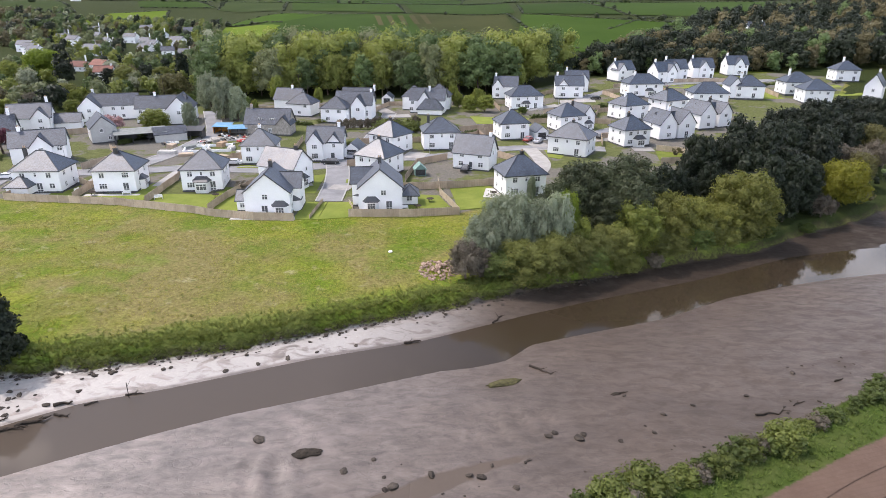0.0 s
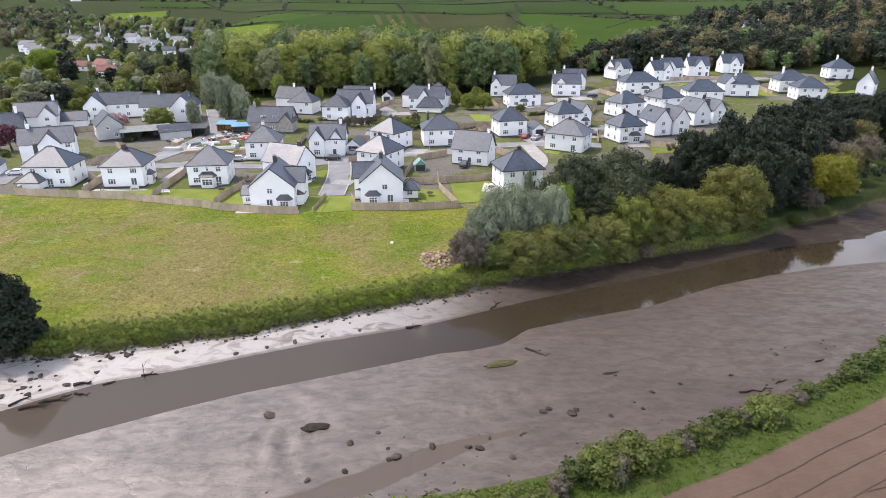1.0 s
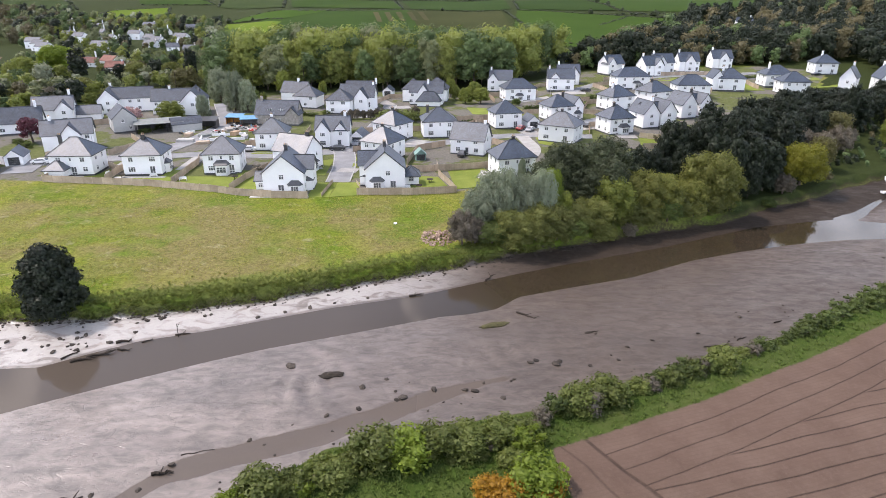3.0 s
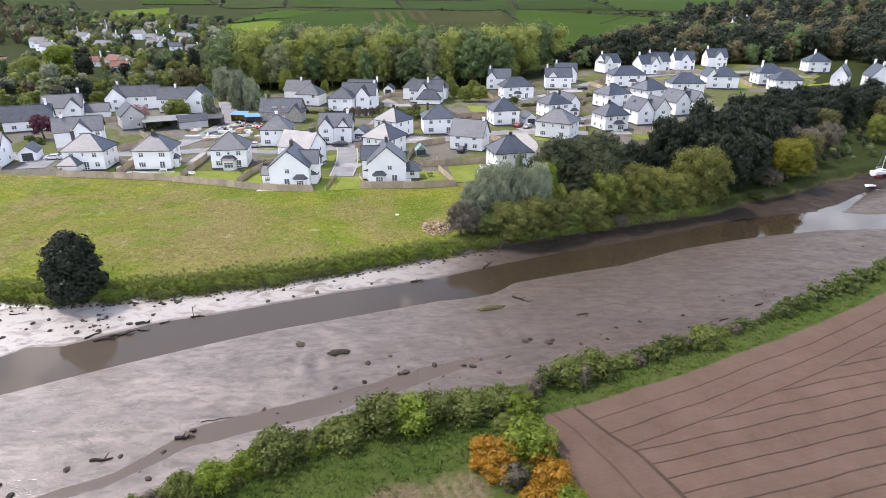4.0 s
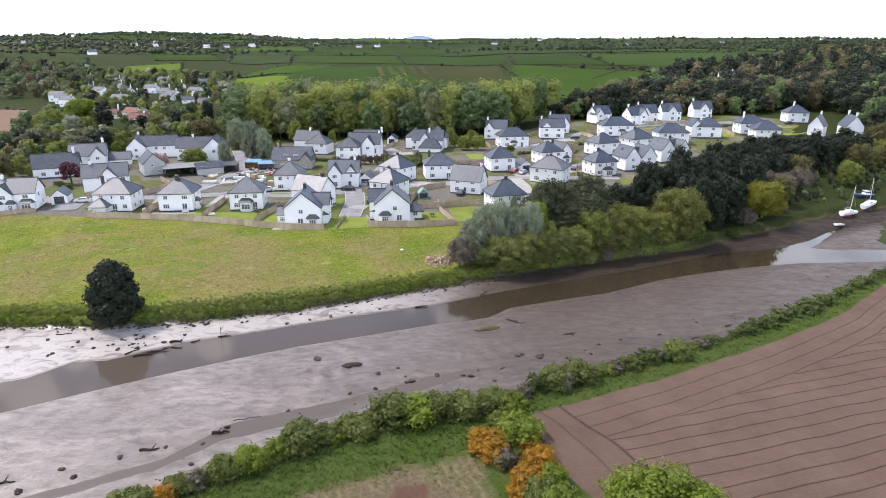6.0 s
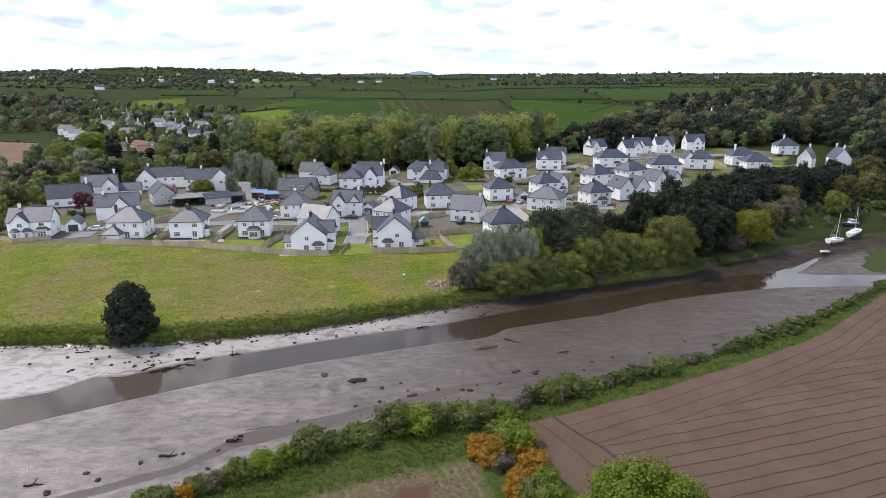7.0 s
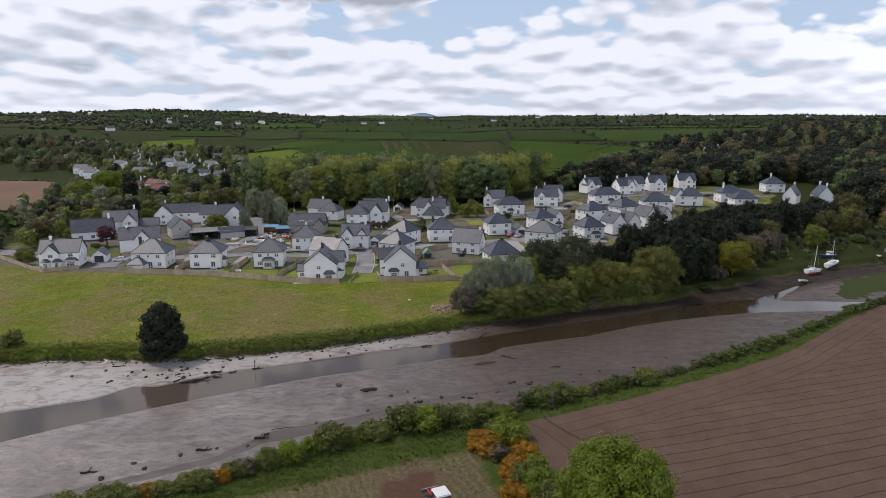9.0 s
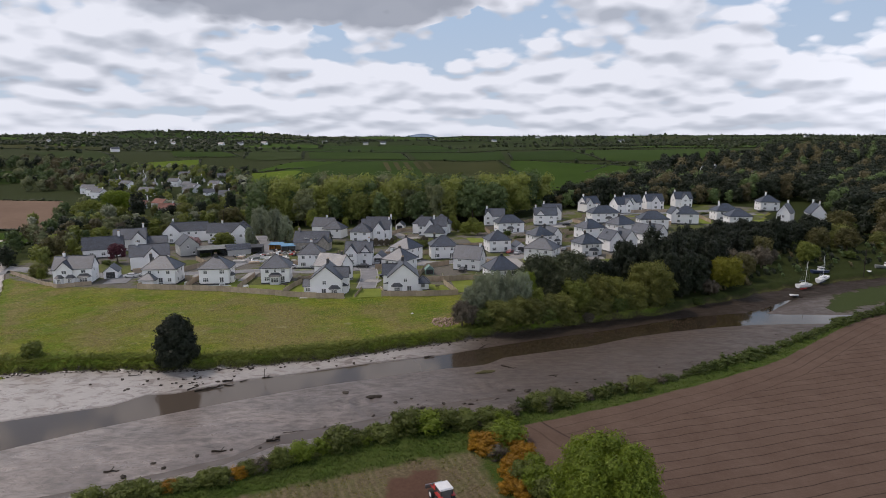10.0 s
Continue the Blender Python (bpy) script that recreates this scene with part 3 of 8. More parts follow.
    till = mix(t, n_fine, (0.075, 0.042, 0.030), (0.14, 0.082, 0.058))

    def zone(key, noise, amount, base, over, soft=0.5):
        d = math_node(t, "ADD", mark(key), math_node(t, "MULTIPLY", math_node(t, "SUBTRACT", noise, 0.5), amount))
        f = math_node(t, "ADD", math_node(t, "DIVIDE", d, soft), 0.5)
        f = math_node(t, "MINIMUM", math_node(t, "MAXIMUM", f, 0.0), 1.0)
        return mix(t, f, base, over), f

    rank = mix(t, n_fine, (0.022, 0.046, 0.009), (0.070, 0.105, 0.020))
    near = mix(t, ramp(t, n_mid, (0.4, 0.0), (0.7, 0.6)), rank, (0.095, 0.105, 0.036))
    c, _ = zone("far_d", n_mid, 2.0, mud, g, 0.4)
    _, on_far = zone("far_d", n_mid, 2.0, mud, g, 0.4)
    # raw earth of the undercut bank
    lip = math_node(t, "SUBTRACT", 1.0, math_node(t, "ABSOLUTE", math_node(t, "SUBTRACT", math_node(t, "ADD", mark("far_d"), math_node(t, "MULTIPLY", n_mid, 1.6)), 0.9)))
    lip = math_node(t, "MINIMUM", math_node(t, "MAXIMUM", math_node(t, "MULTIPLY", lip, 2.5), 0.0), 1.0)
    c = mix(t, math_node(t, "MULTIPLY", lip, ramp(t, n_fine, (0.3, 1.0), (0.62, 0.3))), c, (0.045, 0.034, 0.024))
    c, on_near = zone("near_d", n_mid, 3.0, c, near, 0.4)
    c, on_marsh = zone("marsh_d", n_mid, 14.0, c, mix(t, n_fine, (0.026, 0.044, 0.014), (0.075, 0.092, 0.036)), 1.2)
    c, _ = zone("stub_d", n_mid, 4.5, c, stub, 1.6)
    c, _ = zone("till_d", n_fine, 2.6, c, till, 0.5)
    c, on_plough = zone("plough_d", n_fine, 1.0, c, soil, 0.3)
    dry = math_node(t, "MAXIMUM", math_node(t, "MAXIMUM", on_far, on_near), on_marsh)
    pool = ramp(t, noise_tex(t, flow.outputs[0], 0.11, 4, 0.6), (0.42, 0.0), (0.56, 1.0))
    wet = math_node(t, "ADD", ramp(t, patchy, (0.38, 0.42), (0.60, 0.26)), math_node(t, "MULTIPLY", pool, 0.06))
    wet = math_node(t, "ADD", math_node(t, "MULTIPLY", wet, math_node(t, "SUBTRACT", 1.0, band)), math_node(t, "MULTIPLY", band, 0.2))
    wet = math_node(t, "ADD", wet, math_node(t, "MULTIPLY_ADD", dull, 0.12, math_node(t, "MULTIPLY", dark_slope, 0.25)))
    r = math_node(t, "ADD", math_node(t, "MULTIPLY", dry, 0.9), math_node(t, "MULTIPLY", math_node(t, "SUBTRACT", 1.0, dry), wet))
    relief = math_node(t, "ADD", math_node(t, "MULTIPLY", n_fine, 0.7), math_node(t, "MULTIPLY", n_blade, 0.3))
    relief = math_node(t, "MULTIPLY", relief, math_node(t, "ADD", 0.07, math_node(t, "MULTIPLY", dry, 0.93)))
    ridges = math_node(t, "ADD", math_node(t, "SUBTRACT", math_node(t, "MULTIPLY", run_off, 0.34), math_node(t, "MULTIPLY", math_node(t, "MAXIMUM", veins, pits), 0.2)), math_node(t, "MULTIPLY", patchy, 0.16))
    relief = math_node(t, "ADD", relief, math_node(t, "MULTIPLY", math_node(t, "MULTIPLY", ridges, math_node(t, "SUBTRACT", 1.0, band)), math_node(t, "SUBTRACT", 1.0, dry)))
    relief = math_node(t, "SUBTRACT", relief, math_node(t, "MULTIPLY", math_node(t, "MULTIPLY", lines, on_plough), 0.5))
    p = finish(t, out, c, r, bump_of(t, relief, 0.8, 0.22), 0.0, 0.5)
    gloss = math_node(t, "SUBTRACT", 0.9, math_node(t, "MULTIPLY_ADD", dull, 0.5, math_node(t, "MAXIMUM", math_node(t, "MULTIPLY", dark_slope, 0.25), math_node(t, "MULTIPLY", band, 0.4))))
    t.links.new(math_node(t, "MAXIMUM", math_node(t, "SUBTRACT", gloss, math_node(t, "MULTIPLY", dry, 0.85)), 0.04), p.inputs["Specular IOR Level"])
    return m


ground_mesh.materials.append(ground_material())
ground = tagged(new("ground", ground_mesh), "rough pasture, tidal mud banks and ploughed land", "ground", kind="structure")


def water_material():
    m, t, out = material("river_water")
    at = place_of(t)
    # silt, darkened to the east to stand in for reflected trees
    n = math_node(t, "ADD", ramp(t, math_node(t, "MULTIPLY_ADD", wire(t, "ShaderNodeSeparateXYZ", Vector=at).outputs[0], 0.01, 0.5), (0.3, 1.0), (0.6, 0.0)), math_node(t, "MULTIPLY", noise_tex(t, at, 0.08, 3, 0.5), 0.3))
    rip = noise_tex(t, at, 2.2, 3, 0.6)
    p = finish(t, out, mix(t, n, (0.028, 0.020, 0.011), (0.080, 0.064, 0.050)), 0.05, bump_of(t, rip, 0.05, 0.02), 0.0, 0.5)
    p.inputs["IOR"].default_value = 1.33
    return m


wx, wy = spaced([(-500, 300, 20, 20)]), spaced([(-150, 260, 20, 20)])
WX, WY = np.meshgrid(wx, wy)
water_mesh = grid_mesh("water", wx, wy, np.zeros_like(WX))
water_mesh.materials.append(water_material())
tagged(new("water", water_mesh), "still brown river at low tide between mud banks", "river", kind="structure")
# ---- building helpers ----
def part(name, bm, material_, parent=None, label="", uv=False):
    me = bpy.data.meshes.new(name)
    if uv:
        slope_uv(bm)
    bm.normal_update()
    bm.to_mesh(me)
    bm.free()
    me.materials.append(material_)
    ob = new(name, me)
    ob.parent = parent
    return tagged(ob, label)


def shared(name, me, parent, m=None, label=""):
    ob = new(name, me)
    ob.parent = parent
    if m is not None:
        ob.matrix_basis = m
    return tagged(ob, label)


def slope_uv(bm):
    """Metres along and up each face, so that courses run level on every slope."""
    lay = bm.loops.layers.uv.verify()
    bm.normal_update()
    for f in bm.faces:
        n = f.normal
        u = Vector((-n.y, n.x, 0))
        u = u.normalized() if u.length > 1e-4 else Vector((1, 0, 0))
        v = n.cross(u)
        for lp in f.loops:
            lp[lay].uv = (lp.vert.co.dot(u), lp.vert.co.dot(v))


def box(bm, x0, x1, y0, y1, z0, z1):
    vs = [bm.verts.new((x, y, z)) for z in (z0, z1) for x, y in ((x0, y0), (x1, y0), (x1, y1), (x0, y1))]
    for f in ((3, 2, 1, 0), (4, 5, 6, 7), (0, 1, 5, 4), (1, 2, 6, 5), (2, 3, 7, 6), (3, 0, 4, 7)):
        bm.faces.new([vs[i] for i in f])
    return vs


def solid(bm, pts, faces):
    vs = [bm.verts.new(p) for p in pts]
    for f in faces:
        bm.faces.new([vs[i] for i in f])
    return vs


def cyl(bm, a, b, r0, r1, n=8):
    a, b = Vector(a), Vector(b)
    q = (b - a).to_track_quat("Z", "Y")
    rings = []
    for c, r in ((a, r0), (b, r1)):
        rings.append([bm.verts.new(c + q @ Vector((r * math.cos(6.2832 * i / n), r * math.sin(6.2832 * i / n), 0))) for i in range(n)])
    for i in range(n):
        bm.faces.new((rings[0][i], rings[0][(i + 1) % n], rings[1][(i + 1) % n], rings[1][i]))
    bm.faces.new(rings[0][::-1])
    bm.faces.new(rings[1])


def hip_roof(bm, w, d, eave, rise, over=0.4, thick=0.16, x=0.0, y=0.0):
    """A hipped roof over a w x d block, its ridge along the longer side."""
    a, b = w / 2 + over, d / 2 + over
    z0, z1 = eave - over * rise / (min(w, d) / 2), eave + rise
    r = max(abs(a - b), 0.25)
    if a >= b:
        top = [(x - r, y, z1), (x + r, y, z1)]
        fs = [(4, 5, 9, 8), (5, 6, 9), (6, 7, 8, 9), (7, 4, 8)]
    else:
        top = [(x, y - r, z1), (x, y + r, z1)]
        fs = [(4, 5, 8), (5, 6, 9, 8), (6, 7, 9), (7, 4, 8, 9)]
    low = [(x - a, y - b), (x + a, y - b), (x + a, y + b), (x - a, y + b)]
    pts = [(*p, z0 - thick) for p in low] + [(*p, z0) for p in low] + top
    solid(bm, pts, fs + [(3, 2, 1, 0), (0, 1, 5, 4), (1, 2, 6, 5), (2, 3, 7, 6), (3, 0, 4, 7)])
    return low, z0, top


def gable_roof(bm, w, d, eave, rise, axis, over=0.3, thick=0.16, x=0.0, y=0.0):
    """Two roof slopes; axis "y": the gable faces front, "x": the ridge runs along the front."""
    def pt(u, v, z):
        return (x + u, y + v, z) if axis == "y" else (x + v, y + u, z)
    half, run = (w / 2, d / 2 + over) if axis == "y" else (d / 2, w / 2 + over)
    s = rise / half
    e, z0, z1 = half + over, eave - over * s, eave + rise
    pts = [pt(-e, -run, z0), pt(0, -run, z1), pt(e, -run, z0), pt(-e, run, z0), pt(0, run, z1), pt(e, run, z0)]
    pts += [(p[0], p[1], p[2] - thick) for p in pts]
    fs = [(0, 1, 4, 3), (1, 2, 5, 4), (6, 9, 10, 7), (7, 10, 11, 8), (0, 6, 7, 1), (1, 7, 8, 2), (3, 4, 10, 9), (4, 5, 11, 10), (0, 3, 9, 6), (2, 8, 11, 5)]
    if axis == "x":
        fs = [f[::-1] for f in fs]
    solid(bm, pts, fs)


def gable_wall(bm, w, d, eave, rise, axis, x=0.0, y=0.0, base=-0.6):
    def pt(u, v, z):
        return (x + u, y + v, z) if axis == "y" else (x + v, y + u, z)
    h, run = (w / 2, d / 2) if axis == "y" else (d / 2, w / 2)
    z1 = eave + rise - 0.12
    pts = []
    for v in (-run, run):
        pts += [pt(-h, v, base), pt(h, v, base), pt(h, v, eave - 0.05), pt(0, v, z1), pt(-h, v, eave - 0.05)]
    fs = [(0, 1, 2, 3, 4), (9, 8, 7, 6, 5), (1, 6, 7, 2), (0, 4, 9, 5), (2, 7, 8, 3), (3, 8, 9, 4), (0, 5, 6, 1)]
    if axis == "x":
        fs = [f[::-1] for f in fs]
    solid(bm, pts, fs)


MESHES = {}


def cached(key, build, material_):
    if key not in MESHES:
        bm = bmesh.new()
        build(bm)
        bm.normal_update()
        me = bpy.data.meshes.new(str(key[0]))
        bm.to_mesh(me)
        bm.free()
        me.materials.append(material_)
        MESHES[key] = me
    return MESHES[key]


def lattice(bm, xs, zs, open_cells, y0, y1):
    """One flat piece with openings: a grid of cells, of which some are left out."""
    nx, nz = len(xs) - 1, len(zs) - 1
    full = {(i, j) for i in range(nx) for j in range(nz)} - set(open_cells)
    vs = {}

    def v(i, j, k):
        if (i, j, k) not in vs:
            vs[i, j, k] = bm.verts.new((xs[i], (y0, y1)[k], zs[j]))
        return vs[i, j, k]
    for i, j in full:
        bm.faces.new((v(i, j, 0), v(i + 1, j, 0), v(i + 1, j + 1, 0), v(i, j + 1, 0)))
        bm.faces.new((v(i, j + 1, 1), v(i + 1, j + 1, 1), v(i + 1, j, 1), v(i, j, 1)))
        for di, dj, a, b in ((0, -1, (i + 1, j), (i, j)), (0, 1, (i, j + 1), (i + 1, j + 1)), (-1, 0, (i, j), (i, j + 1)), (1, 0, (i + 1, j + 1), (i + 1, j))):
            if (i + di, j + dj) not in full:
                bm.faces.new((v(*a, 0), v(*b, 0), v(*b, 1), v(*a, 1)))


def window(parent, m, w=1.2, h=1.15, lights=2, door=False):
    """A casement: white frame with glazing bars, the glass set back in it, and a sill. m: middle of its foot, -y outwards."""
    def fr(bm):
        t = 0.085
        xs, zs = [-w / 2], [0, t]
        for i in range(lights):
            a = -w / 2 + w * i / lights
            xs += [a + (t if i == 0 else t / 2), a + w / lights - (t if i == lights - 1 else t / 2)]
        xs.append(w / 2)
        if door:
            zs += [0.55, 0.63, h - t, h]
        else:
            zs += [h * 0.62, h * 0.62 + 0.055, h - t, h]
        lattice(bm, xs, zs, [(1 + 2 * i, j) for i in range(lights) for j in (1, 3)], -0.07, 0.03)

    def pane(bm):
        box(bm, -w / 2 + 0.07, w / 2 - 0.07, -0.035, 0.02, 0.07, h - 0.07)

    def sill(bm):
        box(bm, -w / 2 - 0.08, w / 2 + 0.08, -0.15, 0.02, -0.09, -0.01)
    f = shared("french_door" if door else "window", cached(("frame", w, h, lights, door), fr, FRAME), parent, m)
    shared("pane", cached(("pane", w, h), pane, GLASS), f)
    if not door:
        shared("sill", cached(("sill", w), sill, FRAME), f)
    return f


def facing(x, y, z, side):
    """Where a window sits on a wall: side is front, right, back or left."""
    return pose(x, y, z, 0, 0, {"front": 0, "right": 90, "back": 180, "left": -90}[side])


def chimney(parent, x, y, z0, z1, wall=None, w=0.75, d=0.55):
    bm = bmesh.new()
    box(bm, x - w / 2, x + w / 2, y - d / 2, y + d / 2, z0, z1)
    box(bm, x - w / 2 - 0.07, x + w / 2 + 0.07, y - d / 2 - 0.07, y + d / 2 + 0.07, z1 - 0.16, z1 - 0.02)
    ch = part("chimney", bm, wall or RENDER, parent)
    for u in (-0.18, 0.18):
        bm = bmesh.new()
        cyl(bm, (x + u, y, z1 - 0.02), (x + u, y, z1 + 0.42), 0.13, 0.10)
        part("chimney_pot", bm, POT, ch)


def bay(parent, x, y, side="front", w=3.0, h=2.3, deep=1.0, glazed=True, m=None):
    """A bay window or porch with a low dark hipped roof; m places it when it is not on a plain side."""
    m = m or facing(x, y, 0, side)
    bm = bmesh.new()
    c = 0.55
    low = [(-w / 2, 0.05), (-w / 2 + c, -deep), (w / 2 - c, -deep), (w / 2, 0.05)]
    solid(bm, [(*p, -0.4) for p in low] + [(*p, h) for p in low], [(0, 1, 5, 4), (1, 2, 6, 5), (2, 3, 7, 6), (4, 5, 6, 7), (3, 2, 1, 0)])
    b = part("bay", bm, RENDER, parent)
    b.matrix_basis = m
    bm = bmesh.new()
    low = [(-w / 2 - 0.35, 0.1), (-w / 2 + c - 0.3, -deep - 0.35), (w / 2 - c + 0.3, -deep - 0.35), (w / 2 + 0.35, 0.1)]
    top = [(-w / 2 + 0.7, 0.1), (w / 2 - 0.7, 0.1)]
    solid(bm, [(*p, h - 0.1) for p in low] + [(*p, h) for p in low] + [(*p, h + 1.0) for p in top],
          [(0, 1, 5, 4), (1, 2, 6, 5), (2, 3, 7, 6), (4, 5, 8), (5, 6, 9, 8), (6, 7, 9), (3, 2, 1, 0), (0, 4, 8, 9, 7, 3)])
    part("bay_roof", bm, DARK_SLATE, b, uv=True)
    window(b, pose(0, -deep, 0.55), w - 2 * c - 0.25, 1.45, 3)
    return b


def house(x, y, yaw, blocks, label, windows=(), bays=(), stacks=(), walls=None, roof=None, z=None, plinth=True, group="houses of the estate"):
    """A house on its ground. blocks: (kind, x, y, w, d, eave, rise) with kind hip, front (gable to the front) or side (ridge along the front)."""
    z = float(land(x, y)) + 0.12 if z is None else z
    ob = tagged(new("house"), label, "house", group)
    ob.matrix_basis = pose(x, y, z, 0, 0, yaw)
    walls, roof = walls or RENDER, roof or SLATE
    for kind, bx, by, w, d, eave, rise in blocks:
        bm = bmesh.new()
        if kind == "hip":
            box(bm, bx - w / 2, bx + w / 2, by - d / 2, by + d / 2, -0.6, eave)
        else:
            gable_wall(bm, w, d, eave, rise, "y" if kind == "front" else "x", bx, by)
        part("wall", bm, walls, ob)
        if plinth:
            bm = bmesh.new()
            box(bm, bx - w / 2 - 0.025, bx + w / 2 + 0.025, by - d / 2 - 0.025, by + d / 2 + 0.025, -0.5, 0.28)
            part("plinth", bm, PLINTH, ob)
        bm = bmesh.new()
        if kind == "hip":
            low, z0, top = hip_roof(bm, w, d, eave, rise, x=bx, y=by)
            rf = part("roof", bm, roof, ob, uv=True)
            bm = bmesh.new()
            for i, c in enumerate(low):
                t_ = min(top, key=lambda p: (p[0] - c[0]) ** 2 + (p[1] - c[1]) ** 2)
                cyl(bm, (*c, z0 + 0.02), (t_[0], t_[1], t_[2] + 0.03), 0.09, 0.09, 5)
            cyl(bm, (top[0][0], top[0][1], top[0][2] + 0.03), (top[1][0], top[1][1], top[1][2] + 0.03), 0.11, 0.11, 5)
            part("ridge_tile", bm, TRIM, rf)
            bm = bmesh.new()
            a, b = w / 2 + 0.4, d / 2 + 0.4
            for x0, x1, y0, y1 in ((-a - 0.1, a + 0.1, -b - 0.1, -b), (-a - 0.1, a + 0.1, b, b + 0.1), (-a - 0.1, -a, -b, b), (a, a + 0.1, -b, b)):
                box(bm, bx + x0, bx + x1, by + y0, by + y1, z0 - 0.19, z0 - 0.04)
            part("gutter", bm, TRIM, rf)
        else:
            gable_roof(bm, w, d, eave, rise, "y" if kind == "front" else "x", x=bx, y=by)
            rf = part("roof", bm, roof, ob, uv=True)
            bm = bmesh.new()
            z1 = eave + rise + 0.02
            if kind == "front":
                cyl(bm, (bx, by - d / 2 - 0.3, z1), (bx, by + d / 2 + 0.3, z1), 0.11, 0.11, 5)
            else:
                cyl(bm, (bx - w / 2 - 0.3, by, z1), (bx + w / 2 + 0.3, by, z1), 0.11, 0.11, 5)
            part("ridge_tile", bm, TRIM, rf)
            half = (w if kind == "front" else d) / 2
            s = rise / half
            run = (d if kind == "front" else w) / 2 + 0.3
            for e in (-1, 1):
                bm = bmesh.new()
                for u in (-1, 1):
                    p0, p1 = (u * (half + 0.3), e * (run + 0.02), eave - 0.3 * s - 0.1), (0, e * (run + 0.02), eave + rise - 0.1)
                    if kind != "front":
                        p0, p1 = (p0[1], p0[0], p0[2]), (p1[1], p1[0], p1[2])
                    cyl(bm, (bx + p0[0], by + p0[1], p0[2]), (bx + p1[0], by + p1[1], p1[2]), 0.11, 0.11, 4)
                part("bargeboard", bm, TRIM, rf)
    for wx_, wy_, wz_, side, w_, h_, lights in windows:
        window(ob, facing(wx_, wy_, wz_, side), w_, h_, abs(lights), lights < 0)
    for b in bays:
        bay(ob, *b)
    for c in stacks:
        chimney(ob, *c)
    return ob


def hip_windows(w, d, style=0):
    """The usual openings of a square two-storey house."""
    f, r, b, l = -d / 2, w / 2, d / 2, -w / 2
    out = []
    for u in (-0.28, 0.28):
        out.append((w * u, f, 3.35, "front", 1.5 if style == 1 and u > 0 else 1.15, 1.15, 3 if style == 1 and u > 0 else 2))
    if style != 1:
        out.append((0.0, f, 3.6, "front", 0.6, 0.9, 1))
    if style == 2:
        out += [(w * 0.05, f, 0.15, "front", 1.3, 2.1, -2), (w * 0.32, f, 0.95, "front", 1.2, 1.2, 2)]
    else:
        out += [(-w * 0.28, f, 0.85, "front", 1.7, 1.25, 3), (w * 0.26, f, 0.15, "front", 1.3, 2.1, -2)]
    for z in (0.9, 3.4):
        out += [(r, -d * 0.22, z, "right", 1.0, 1.1, 2), (r, d * 0.2, z, "right", 0.7, 1.1, 1)]
        out += [(l, -d * 0.2, z, "left", 0.8, 1.1, 1), (l, d * 0.22, z, "left", 1.0, 1.1, 2)]
        out += [(-w * 0.25, b, z, "back", 1.2, 1.1, 2), (w * 0.25, b, z, "back", 1.2, 1.1, 2)]
    return out


def hip_house(x, y, yaw, w, d, label, style=0, bays=(), stacks=(), rise=3.3, extra=(), **more):
    return house(x, y, yaw, [("hip", 0, 0, w, d, 5.3, rise), *extra], label, hip_windows(w, d, style), bays, stacks, **more)


# ---- the front row by the field ----
H = "white rendered house with hipped slate roof"
hip_house(-91.0, 144.2, 4, 10.0, 8.2, H + " and low front annexe", 2, stacks=[(-4.2, 1.5, 4.5, 8.9, SLATE)], extra=[("hip", -2.9, -5.0, 4.6, 4.0, 2.4, 1.5)])
hip_house(-74.2, 145.0, 6, 9.0, 8.6, H + " and slate-hung chimney", 1, stacks=[(0.0, -0.6, 7.0, 9.2, SLATE, 0.9, 0.6)], bays=[(4.5, -0.5, "right", 2.8, 2.3, 0.9)])
hip_house(-55.6, 146.9, 8, 8.8, 8.6, H + " above a walled garden", 0, stacks=[(0.4, 0.2, 8.0, 9.4)], bays=[(0.0, -4.3, "front", 3.6, 2.5, 1.4)])
house(-36.0, 130.6, 3, [("front", 0, 0, 9.0, 9.2, 5.1, 3.7), ("side", -5.6, 0.6, 2.6, 4.4, 2.5, 1.5), ("side", 3.2, 1.6, 5.6, 5.0, 5.1, 2.4)],
      "white gabled two-storey house with dark bay canopy beside the field",
      [(-0.4, -4.6, 3.4, "front", 1.1, 1.1, 2), (-0.6, -4.6, 0.12, "front", 1.3, 2.1, -2), (4.5, -2.9, 0.9, "right", 1.2, 1.2, 2), (4.5, -2.9, 3.4, "right", 1.0, 1.1, 2),
       (-5.6, -1.6, 0.8, "front", 1.4, 1.0, 3), (-4.5, 2.0, 3.4, "left", 1.0, 1.1, 2), (-1.5, 4.6, 3.4, "back", 1.2, 1.1, 2), (1.5, 4.6, 0.9, "back", 1.2, 1.2, 2)],
      [(2.5, -4.6, "front", 3.0, 2.3, 0.8), (4.5, -0.2, "right", 2.8, 2.3, 1.3)], [(0.0, 1.2, 7.5, 9.9, SLATE)])
